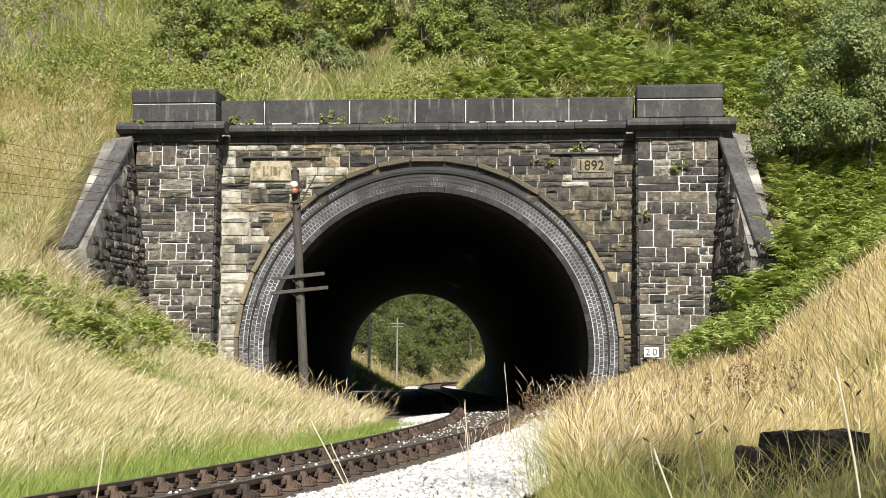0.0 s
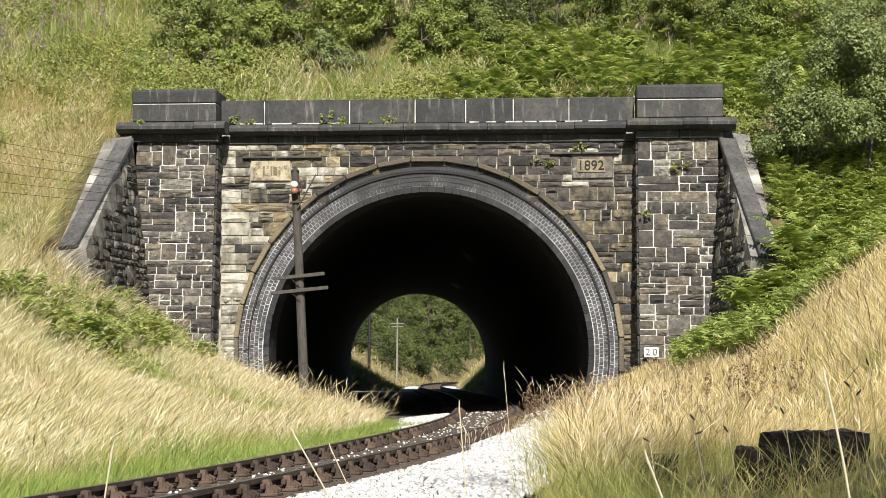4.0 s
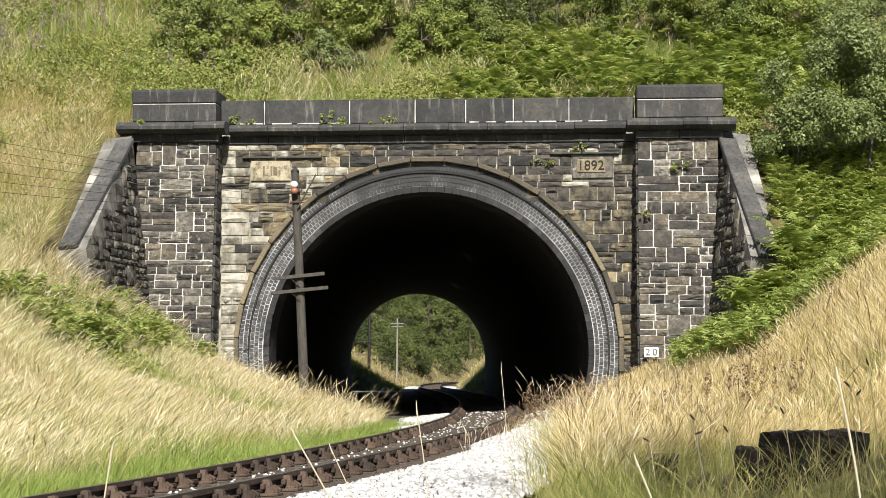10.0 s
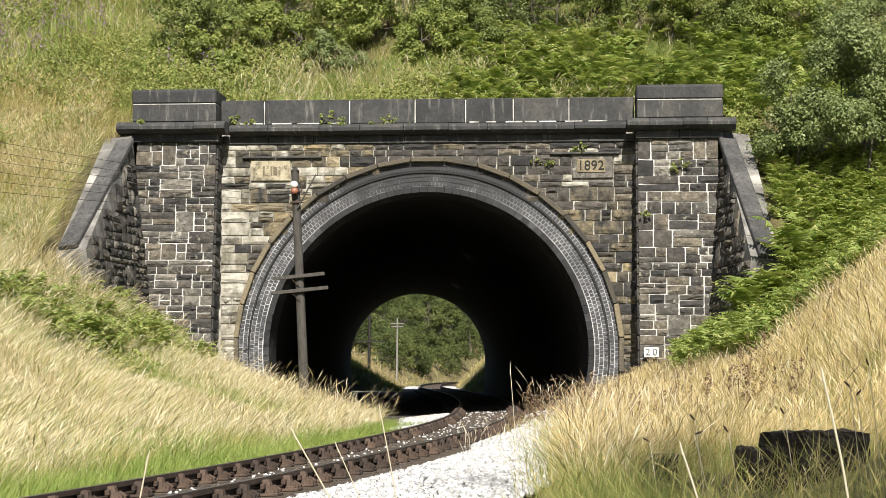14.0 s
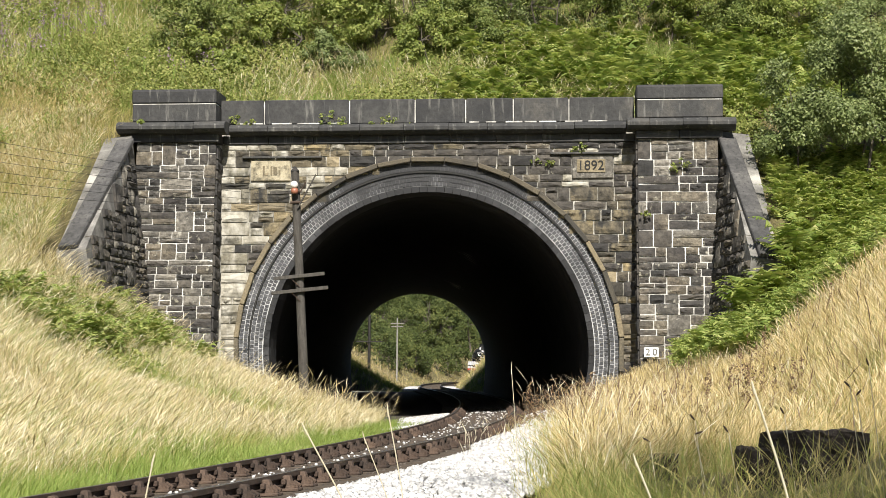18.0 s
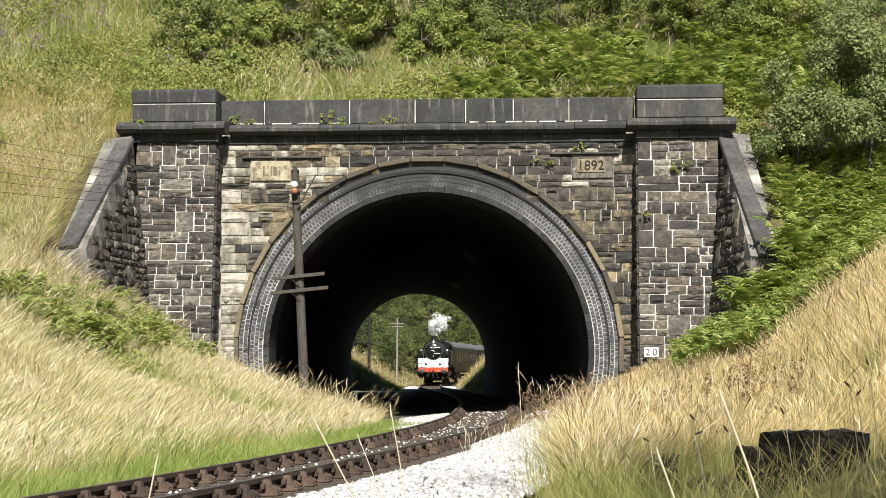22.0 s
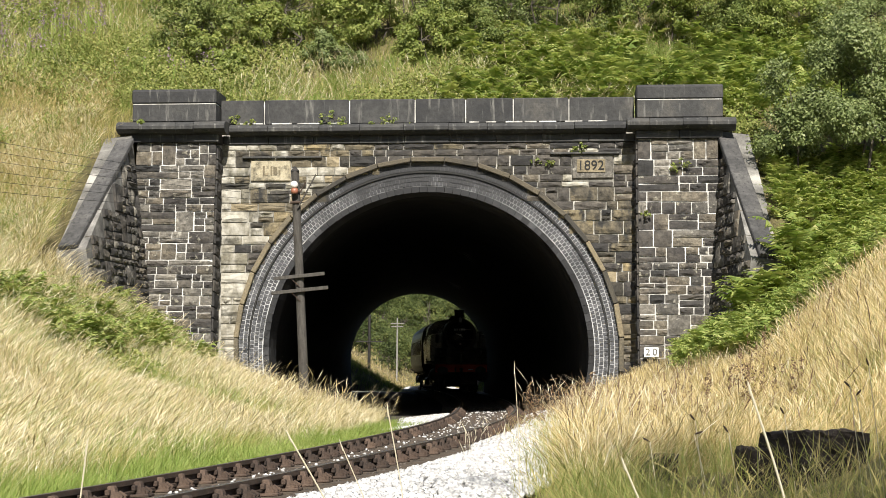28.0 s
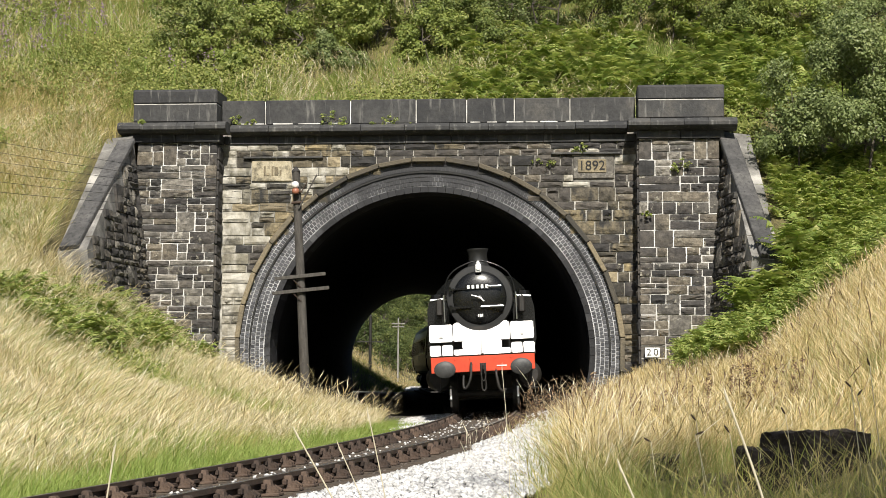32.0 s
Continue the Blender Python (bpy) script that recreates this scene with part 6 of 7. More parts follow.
blades("mixed_grass", tufts(1400, -8.9, -6.9, -6.9, -5.4, lambda x, y, l: y < -5.4), 0.7, 0.010, (0.1, 0.0), M_MIXED, "mixed grass before the end of the wing wall")


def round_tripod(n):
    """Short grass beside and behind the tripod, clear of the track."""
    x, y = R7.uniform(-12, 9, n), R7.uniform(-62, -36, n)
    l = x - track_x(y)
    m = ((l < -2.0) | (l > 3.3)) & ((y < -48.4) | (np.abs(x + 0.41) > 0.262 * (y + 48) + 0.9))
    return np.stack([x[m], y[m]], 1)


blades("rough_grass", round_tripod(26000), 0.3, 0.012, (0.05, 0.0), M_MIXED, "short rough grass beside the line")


def bracken(name, xy, size, label, lean=(0, 0), z=None):
    """Fern fronds: an arching stem with pairs of pinnae that shorten to the tip."""
    n0 = len(xy)
    per = 4
    xy = np.repeat(xy, per, 0)
    n = len(xy)
    z = land(xy[:, 0], xy[:, 1]) if z is None else np.full(n, z)
    az = R7.uniform(0, 2 * math.pi, n)
    d = np.stack([np.cos(az) * 1.0 + lean[0], np.sin(az) + lean[1], np.zeros(n)], 1)
    d /= np.linalg.norm(d, axis=1)[:, None]
    s = np.stack([-d[:, 1], d[:, 0], np.zeros(n)], 1)
    ln = size * R7.uniform(0.6, 1.2, n)
    rise = R7.uniform(0.95, 1.9, n)
    up = np.array([0, 0, 1.0])
    root = np.stack([xy[:, 0], xy[:, 1], z - 0.05], 1)
    pairs = 9

    def stem(k):
        return root + d * (ln * (0.45 * k + 0.32 * k * k))[:, None] + up * (ln * (1.15 * rise * k - 0.72 * rise * k * k + 0.1 * k))[:, None]
    tri = []
    for i in range(pairs):
        k0 = 0.28 + 0.70 * i / pairs
        p = stem(np.full(n, k0))
        q = stem(np.full(n, k0 + 0.09))
        reach = ln * 0.42 * (1.02 - (k0 - 0.28) / 0.74) * (0.8 + 0.2 * R7.rand(n))
        droop = R7.uniform(-0.6, 0.25, n) * reach
        for sg in (-1, 1):
            t = (p + q) / 2 + s * (sg * reach)[:, None] + d * (reach * 0.25)[:, None] + up * droop[:, None]
            tri.append(np.stack([p, q, t], 1))
    v = np.stack(tri, 1).reshape(-1, 3)
    f = np.arange(len(v)).reshape(-1, 3)
    return tagged(new(name, mesh_from(name, v, f, 3, M_FERN)), label, "fern", kind="stuff")


bracken("bracken", spots(300, 0.2, 9.0, 1.4, 6.5, lambda x, y, l: (y > 1.3 + 0.06 * np.abs(x)) & (patch(x, y, 0.8, 3.0) > 0.2 + 0.4 * smooth01(-x, -2.0, 0.0))), 0.95, "bright green bracken behind the parapet", (0, -0.3))
bracken("bracken", spots(620, 7.9, 14, -8.8, -3.4, lambda x, y, l: (x > 8.1) & (x + 0.5 * y > 4.0)), 0.62, "bright green bracken beside the wing wall", (-0.2, -0.3))
bracken("bracken", spots(1600, 4.3, 11.5, -15.5, -1.2, lambda x, y, l: fernzone(x, y) & ~((y > -5.8) & (x > 6.9))), 0.54, "bracken on the slope under the wing wall", (-0.2, -0.3))
bracken("bracken", spots(430, -9.6, -4.6, -13.5, -1.5, lambda x, y, l: fern_belt(x, y) & in_front(x, y)), 0.62, "bracken among the dry grass", (0.4, -0.3))
bracken("bracken", spots(190, 8.0, 15.0, 1.0, 7.0, lambda x, y, l: patch(x, y, 0.7) > 0.35), 0.8, "bracken on the hill beside the end pier", (0, -0.3))


bracken("bracken", spots(200, 8.3, 14.5, -3.4, -1.2, lambda x, y, l: x > 8.3), 0.6, "bracken under the bushes above the wing wall", (-0.1, -0.4))
bracken("bracken", spots(70, 6.9, 8.7, -7.2, -5.9, lambda x, y, l: y < -5.9), 0.95, "bracken before the end of the wing wall", (-0.1, -0.3))


def leaves(n, centres, radius, size, rs):
    """Folded leaves, scattered about the centres."""
    c = centres[rs.randint(0, len(centres), n)]
    off = rs.normal(0, 1, (n, 3))
    off /= np.linalg.norm(off, axis=1)[:, None]
    off *= radius * rs.uniform(0.25, 1.0, (n, 1)) ** 0.6
    p = c + off * np.array([1, 1, 0.8])
    nrm = off / radius + np.array([0, -0.2, 0.55]) + rs.normal(0, 0.45, (n, 3))
    nrm /= np.linalg.norm(nrm, axis=1)[:, None]
    t = np.cross(nrm, rs.normal(0, 1, (n, 3)))
    t /= np.linalg.norm(t, axis=1)[:, None] + 1e-9
    b = np.cross(nrm, t)
    s = size * rs.uniform(0.6, 1.25, (n, 1))
    v = np.stack([p - t * s * 0.55, p + b * s * 0.28 + nrm * s * 0.06, p + t * s * 0.55, p - b * s * 0.28 + nrm * s * 0.06], 1)
    f = np.arange(n * 4).reshape(-1, 4)
    return v.reshape(-1, 3), f


def shrub(name, x, y, w, h, mat, seed, label, n_leaves=4200, leaf=0.11, trunk=0.07, category="bush", z=None, group="bushes on the hill", low=True, clump=1.0):
    """A bush or tree: stems that fork into limbs, and clumps of leaves about their ends."""
    rs = np.random.RandomState(seed)
    g = float(land(np.array(x), np.array(y))) if z is None else z
    ob = thing(name, Matrix.Translation((x, y, g - 0.05)), label, category, group)
    bm = bmesh.new()
    tips = []
    stems = 3 if h < 7 else 1
    for s in range(stems):
        a = rs.uniform(0, 6.28)
        foot = Vector((0.12 * w * math.cos(a), 0.12 * w * math.sin(a), 0)) if stems > 1 else Vector((0, 0, 0))
        mid = Vector((foot.x * 1.8 + rs.normal(0, 0.05 * w), foot.y * 1.8 + rs.normal(0, 0.05 * w), h * rs.uniform(0.28, 0.42)))
        add_rod(bm, foot, mid, trunk, trunk * 0.72, 7, False)
        for i in range(7 if stems > 1 else 16):
            ang, el = rs.uniform(0, 6.28), rs.uniform(-0.3 if low else 0.05, 1.0)
            rad = w * 0.5 * rs.uniform(0.35, 0.95) * math.sqrt(max(0.08, 1 - (abs(el) * 0.95) ** 2.2))
            tip = Vector((rad * math.cos(ang), rad * math.sin(ang), h * (0.25 + 0.68 * el)))
            knee = mid.lerp(tip, 0.5) + Vector((0, 0, 0.06 * h))
            add_rod(bm, mid, knee, trunk * 0.45, trunk * 0.28, 5, False)
            add_rod(bm, knee, tip, trunk * 0.28, trunk * 0.08, 5, False)
            tips += [tip, knee.lerp(tip, 0.45)]
    part("trunk", bm, M_BARK, ob, "grey-brown stems")
    tips = np.array([tuple(t) for t in tips])
    extra = tips[rs.randint(0, len(tips), len(tips))] + rs.normal(0, 1, (len(tips), 3)) * np.array([w, w, h]) * 0.08
    cen = np.concatenate([tips, extra])
    cen[:, 2] = np.clip(cen[:, 2], (0.04 if low else 0.15) * h, h)
    v, f = leaves(n_leaves, cen, clump * (0.105 * (w + h) / 2 + 0.06), leaf, rs)
    v[:, 2] = np.maximum(v[:, 2], 0.05)
    part("crown", mesh_from("crown", v, f, 4, mat), None, ob, "uneven crown of small leaves")
    return ob


def leaves_at(p, size, wide=0.35):
    n = len(p)
    nrm = R7.normal(0, 0.5, (n, 3)) + np.array([0, -0.5, 0.6])
    nrm /= np.linalg.norm(nrm, axis=1)[:, None]
    t = np.cross(nrm, R7.normal(0, 1, (n, 3)))
    t /= np.linalg.norm(t, axis=1)[:, None] + 1e-9
    b = np.cross(nrm, t)
    s = size * R7.uniform(0.6, 1.25, (n, 1))
    v = np.stack([p - t * s * 0.5, p + b * s * wide, p + t * s * 0.5, p - b * s * wide], 1)
    return v.reshape(-1, 3), np.arange(n * 4).reshape(-1, 4)


def leafy_weeds(n, x0, x1, y0, y1, keep, height, label, per=22, size=0.085, mat=None, spread=0.14):
    """Upright leafy weeds: leaves up a stem."""
    xy = spots(n, x0, x1, y0, y1, keep)
    h = height * R7.uniform(0.5, 1.2, n)
    c = np.concatenate([xy, land(xy[:, 0], xy[:, 1])[:, None]], 1)
    k = np.repeat(c, per, 0)
    t = R7.uniform(0.1, 1, len(k))
    k[:, 2] += np.repeat(h, per) * t
    k[:, :2] += R7.normal(0, spread, (len(k), 2)) * (1.2 - 0.7 * t)[:, None]
    v, f = leaves_at(k, size, 0.35 if mat is None else 0.1)
    tagged(new("leafy_weeds", mesh_from("leafy_weeds", v, f, 4, mat or M_WEED)), label, "weed", kind="stuff")


BUSHES = [(-5.9, 4.6, 2.2, 1.5, 2), (-4.3, 5.2, 2.3, 1.7, 2), (-2.6, 4.6, 2.0, 1.3, 1), (0.3, 5.2, 2.3, 1.7, 2), (1.8, 5.4, 2.2, 1.6, 0), (-6.6, 5.4, 3.0, 2.4, 0), (-5.0, 7.2, 3.2, 2.8, 2), (-3.1, 6.2, 3.2, 2.8, 2), (-1.5, 6.2, 3.0, 2.3, 2), (0.2, 7.3, 3.2, 2.6, 0), (1.9, 7.2, 3.2, 2.5, 0), (3.6, 6.8, 3.2, 2.6, 1),
          (5.2, 6.9, 3.2, 2.5, 0), (6.9, 6.7, 3.2, 2.5, 2), (8.4, 6.2, 3.0, 2.6, 0), (9.8, 6.7, 3.2, 2.8, 2), (11.4, 6.9, 3.2, 2.8, 2), (12.9, 6.0, 3.2, 2.8, 1), (11.8, 3.4, 3.2, 2.8, 1), (-0.9, 9.0, 3.8, 3.4, 0),
          (2.6, 9.2, 4.0, 3.2, 1), (6.0, 9.4, 4.0, 3.4, 0), (9.2, 9.4, 4.0, 3.6, 0), (-3.8, 9.2, 3.8, 3.4, 0), (-7.6, 9.0, 3.4, 3.0, 2), (12.6, 9.2, 4.0, 3.8, 0), (15.0, 7.6, 3.8, 3.6, 0), (-8.8, 11.8, 4.5, 3.2, 0), (-12.2, 12.6, 4.5, 3.0, 0)]
leafy_weeds(2100, -16, -5.5, 1.0, 12, lambda x, y, l: hill(x, y, l) & (patch(x, y, 0.7, 0.8) > 0.3), 0.75, "leafy green weeds among the grass on the hill")
leafy_weeds(1500, -6, 3.5, 1.0, 6, lambda x, y, l: hill(x, y, l) & (patch(x, y, 0.8, 1.8) > 0.4), 0.6, "leafy green weeds behind the parapet")
leafy_weeds(520, -17, -8.7, -5, 6, lambda x, y, l: (x < -8.6) & (patch(x, y, 0.8, 0.2) > 0.5), 0.55, "leafy green weeds among the straw beside the wing wall")
leafy_weeds(260, -10.5, -5.2, -13, -1.5, lambda x, y, l: in_front(x, y) & (patch(x, y, 0.9, 2.8) > 0.55), 0.5, "leafy green weeds among the dry grass")
leafy_weeds(34, 2.0, 3.75, -9.5, -6.0, lambda x, y, l: x > 1.9, 0.95, "withered brown dock plants at the tunnel mouth", 50, 0.12, M_HEAD, 0.10)
blades("side_grass", tufts(1500, -8.5, -7.7, -0.3, 3.5, lambda x, y, l: y > -0.3 - 0.0 * x), 0.45, 0.012, (0.05, -0.1), M_MIXED, "mixed grass behind the end pier")
leafy_weeds(120, 7.5, 8.6, -0.3, 3.0, lambda x, y, l: y > -0.3, 0.5, "leafy green weeds behind the end pier")
leafy_weeds(40, 0.0, 3.5, -17, -8, lambda x, y, l: (l > 0.95) & (l < 1.6), 0.42, "withered brown weeds along the rail", 26, 0.09, M_HEAD, 0.07)
BUSH_MATS = (M_LEAF_A, M_LEAF_B, M_LEAF_C)
BUSH_LABELS = ("dark green hawthorn bush on the hill over the tunnel", "grey-green bush on the hill over the tunnel", "bright green leafy bush on the hill over the tunnel")
for i, (x, y, w, h, k) in enumerate(BUSHES):
    shrub("bush", x, y, w, h, BUSH_MATS[k], 100 + i, BUSH_LABELS[k], 9500, 0.085 if k != 2 else 0.095, 0.03, clump=0.78)
shrub("large_bush", 10.2, -2.2, 3.7, 4.3, M_LEAF_B, 201, "large spreading grey-green bush above the wing wall", 24000, 0.085, 0.04, group="bushes beside the wing wall", low=False, clump=0.8)
shrub("large_bush", 8.9, -1.9, 2.4, 3.3, M_LEAF_B, 202, "grey-green bush beside the end pier", 13000, 0.085, 0.03, group="bushes beside the wing wall", clump=0.8)
shrub("large_bush", 12.2, -1.6, 3.4, 3.9, M_LEAF_A, 203, "dark green bush above the bracken", 14000, 0.085, 0.04, group="bushes beside the wing wall", low=False, clump=0.8)
# tree line on the crest
for i, x in enumerate(np.arange(-3, 20, 3.3)):
    shrub("tree", float(x), 13.0 + 1.5 * math.sin(i * 2.1), 5.5, 5.5, M_LEAF_A, 300 + i, "leafy tree on the crest of the hill", 8500, 0.14, 0.07, "tree", group="trees on the crest")
# tall tree, unseen, added behind the tripod; its crown shades the near bank
shrub("tall_tree", 5.0, -55.5, 8.0, 24.5, M_LEAF_A, 400, "tall leafy tree added out of view to shade the near bank", 9500, 0.27, 0.35, "tree", group="tall trees", low=False)
# the wood beyond the tunnel
wood = random.Random(12)
for i in range(48):
    row = i % 4
    y = (172, 190, 210, 235)[row] + wood.uniform(-7, 7)
    x = -26 + 56 * ((i // 4) + wood.random()) / 12
    lx = float(track_x(y))
    if -2.5 < x - lx < 7:
        x = lx - 5 - wood.random() * 3
    h = wood.uniform(6.5, 9.5) + 0.8 * row
    shrub("tree", x, y, h * 0.85, h, M_LEAF_F, 500 + i, "broad-leaved tree in the wood beyond the tunnel", 6500, 0.24, 0.12, "tree", group="trees of the far wood", clump=0.78)
for i in range(10):
    y = wood.uniform(100, 158)
    x = float(track_x(y)) - wood.uniform(6.5, 11)
    shrub("bush", x, y, 3.4, 3.4, M_LEAF_F, 600 + i, "green bush on the bank beyond the tunnel", 1800, 0.22, 0.08, group="bushes beyond the tunnel")


for i in range(16):
    y = wood.uniform(122, 168)
    x = float(track_x(y)) - wood.uniform(3.4, 7.5)
    shrub("bush", x, y, 3.2, 3.0, M_LEAF_F, 640 + i, "green bush on the bank beyond the tunnel", 1500, 0.2, 0.05, group="bushes beyond the tunnel")


def far_canopy():
    """The closed canopy of the valley side."""
    n = 110000
    x, y = R7.uniform(-45, 75, n), R7.uniform(225, 330, n)
    cx, cy = np.round(x / 7) * 7, np.round(y / 7) * 7
    top = 7 + 3 * np.sin(cx * 1.7 + cy) + 2.5 * np.cos(((x - cx) ** 2 + (y - cy) ** 2) ** 0.5 / 3.5 * 1.4)
    z = land(x, y) + top * R7.uniform(0.45, 1.0, n)
    c = np.stack([x, y, z], 1)
    v, f = leaves_at(c, 0.5)
    tagged(new("far_wood", mesh_from("far_wood", v, f, 4, M_LEAF_F)), "closed green canopy on the far valley side", "woodland", kind="stuff")


far_canopy()


# purple spikes of willowherb, high on the bank
def spikes(name, n, x0, x1, y0, y1, label):
    xy = spots(n, x0, x1, y0, y1, lambda x, y, l: patch(x, y, 0.9, 1.0) > 0.45)
    blades("willowherb_stems", xy, 1.0, 0.03, (0, -0.05), M_GREEN, "green willowherb stems on the bank", "flower", jitter=0.05)
    z = land(xy[:, 0], xy[:, 1]) + 0.55
    cen = np.concatenate([xy, z[:, None]], 1)
    k = np.repeat(cen, 14, 0)
    t = R7.uniform(0, 1, len(k))
    k[:, 2] += 0.42 * t
    k[:, :2] += R7.normal(0, 0.045, (len(k), 2)) * (1.1 - t)[:, None]
    v, f = leaves(len(k), k, 0.02, 0.06, R7)
    tagged(new(name, mesh_from(name, v, f, 4, M_PURPLE)), label, "flower", kind="stuff")


spikes("willowherb_flowers", 380, -15, -5.5, 3.0, 12, "purple willowherb spikes on the bank")


# weeds rooted in the masonry
def wall_weed(u, v, z, size, seed, n=140):
    rs = np.random.RandomState(seed)
    m = PORTAL @ Matrix.Translation((u, v, z))
    ob = thing("wall_weed", m, "small leafy weed rooted in the masonry", "weed", "weeds in the masonry")
    cen = rs.normal(0, 1, (9, 3)) * np.array([size, 0.05, size * 0.45])
    vv, f = leaves(n, cen, size * 0.35, 0.07, rs)
    tagged(part("leaf_clump", mesh_from("leaf_clump", vv, f, 4, M_LEAF_C), None, ob), kind="stuff")
    bm = bmesh.new()
    for c in cen[:5]:
        add_rod(bm, (0, 0.05, -0.02), tuple(c), 0.008, 0.003, 4, False)
    part("stem", bm, M_BARK, ob)


for i, (u, v, z, s) in enumerate(((-5.0, -0.15, 7.36, 0.2), (-4.5, -0.15, 7.34, 0.12), (-2.35, -0.18, 7.42, 0.26), (-2.2, -0.2, 7.2, 0.16), (-0.95, -0.18, 7.36, 0.24), (3.9, -0.05, 6.62, 0.14), (3.0, -0.04, 6.3, 0.16), (6.4, -0.72, 6.1, 0.2), (5.5, -0.9, 4.9, 0.08), (-7.2, -0.85, 7.32, 0.1))):
    wall_weed(u, v, z, s, 700 + i)


# ---- telegraph poles and wires ----
def telegraph_pole(at, h, arms, label, lean=0.0, top=True, r=0.11, mat=None, pins=(-0.42, -0.24, 0.24, 0.42)):
    ob = thing("telegraph_pole", at @ Matrix.Rotation(radians(lean), 4, "Y"), label, "pole", "telegraph poles beside the line")
    bm = bmesh.new()
    add_rod(bm, (0, 0, -0.3), (0, 0, h), r, r * 0.8, 14)
    part("shaft", bm, mat or M_POLE, ob, "weathered grey wooden shaft", "auto")
    for z, w, tilt in arms:
        bm = bmesh.new()
        add_box(bm, (0.0, -r - 0.03, z), (w, 0.07, 0.085), Matrix.Rotation(radians(tilt), 4, "Y"), bevel=0.008)
        arm = part("cross_arm", bm, mat or M_POLE, ob, "weathered wooden cross arm")
        for k in pins:
            bm = bmesh.new()
            add_lathe(bm, [(0.0, 0.0), (0.012, 0.0), (0.012, 0.05), (0.035, 0.05), (0.04, 0.08), (0.022, 0.10), (0.03, 0.13), (0.0, 0.14)], 10, Matrix.Translation((k * w, -r - 0.03, z + 0.04 - k * w * math.tan(radians(tilt)))))
            part("insulator", bm, M_GRIME, arm, "small brown insulator", True)
        bm = bmesh.new()
        add_rod(bm, (-0.22, -r - 0.02, z - 0.02), (0, -r, z - 0.26), 0.012, n=6)
        part("brace", bm, M_RUST, arm)
    if top:
        bm = bmesh.new()
        add_lathe(bm, [(r * 1.15, h), (r * 1.15, h + 0.02), (0.0, h + 0.14)], 4, Matrix.Rotation(0.78, 4, "Z"))
        part("cap", bm, M_GRIME, ob, "small pointed metal cap")
    return ob


near_pole = telegraph_pole(Matrix.Translation((-2.93, -2.6, -0.05)), 5.85, ((2.99, 1.36, -3.2), (3.33, 1.22, -3.2)), "weathered wooden telegraph pole with two cross arms by the tunnel mouth", lean=-2.7, r=0.12, pins=())
bm = bmesh.new()
add_box(bm, (-0.30, -0.13, 5.35), (0.62, 0.06, 0.08), bevel=0.008)
part("stub_arm", bm, M_POLE, near_pole, "short upper arm")
bm = bmesh.new()
add_lathe(bm, [(0.0, -0.07), (0.06, -0.06), (0.09, -0.01), (0.09, 0.04), (0.06, 0.09), (0.0, 0.11)], 18, Matrix.Translation((-0.02, -0.2, 5.5)))
part("lamp_globe", bm, M_CERAMIC, near_pole, "white globe on the pole", True)
bm = bmesh.new()
add_lathe(bm, [(0.055, -0.07), (0.085, -0.08), (0.09, -0.16), (0.07, -0.20), (0.0, -0.21)], 18, Matrix.Translation((-0.02, -0.2, 5.5)))
part("lamp_base", bm, M_AMBER, near_pole, "orange lower half of the globe", True)
for z in (5.1, 5.36):
    bm = bmesh.new()
    add_rod(bm, (-0.14, -0.11, z), (0.14, -0.11, z), 0.03, n=8)
    add_rod(bm, (0.12, -0.11, z), (0.26, -0.13, z + 0.22), 0.014, n=6)
    part("bracket", bm, M_RUST, near_pole, "rusty iron bracket")
bm = bmesh.new()
add_rod(bm, (0.03, -0.14, 4.95), (0.5, -0.1, 5.75), 0.018, n=6)
part("stay", bm, M_POLE, near_pole, "thin diagonal stay")
telegraph_pole(Matrix.Translation((-3.45, 88.0, 0.05)), 4.75, ((2.9, 1.9, 0.0),), "dark wooden telegraph pole on the shaded bank beyond the tunnel", lean=0.6, r=0.12, mat=M_GRIME)
telegraph_pole(Matrix.Translation((-1.62, 110.0, -0.1)), 5.3, ((4.85, 1.1, 0.0), (4.6, 1.0, 0.0)), "pale weathered telegraph pole beyond the tunnel", lean=0.5, r=0.075, mat=M_POLE_PALE)


def wire(a, b, sag, r=0.005):
    pts = []
    a, b = Vector(a), Vector(b)
    for i in range(13):
        t = i / 12
        pts.append(a.lerp(b, t) - Vector((0, 0, sag * 4 * t * (1 - t))))
    bm = hose(pts[::2], r, 5)
    ob = new("telegraph_wire", finish(bm, "telegraph_wire", M_WIRE))
    return tagged(ob, "thin dark telegraph wire running from the pole", "wire", "wires of the telegraph pole")


for i in range(6):
    f = i / 5
    wire((-3.2 - 0.12 * (i % 2), -2.75, 5.42 - 0.62 * f), (-16.0, -14.0, 6.9 - 1.55 * f), 0.25)


# ---- number board by the pilaster ----
def number_board():
    ob = thing("number_board", Matrix.Translation((5.44, -1.75, 0.72)), "small white board reading 20 on a short post by the pilaster", "sign")
    bm = bmesh.new()
    add_box(bm, (0, 0.03, 0.32), (0.06, 0.05, 1.1), bevel=0.006)
    part("post", bm, M_POLE, ob)
    bm = bmesh.new()
    add_box(bm, (0, -0.01, 0.75), (0.36, 0.025, 0.24), bevel=0.006)
    board = part("board", bm, M_WHITE, ob, "white painted board")
    for i, ch in enumerate("20"):
        carve(ch, 0.24, Matrix.Translation((-0.085 + 0.17 * i, -0.026, 0.75)) @ Matrix.Rotation(math.pi / 2, 4, "X") @ Matrix.Diagonal((1, 1, 0.3, 1)), board, M_POLE)


number_board()


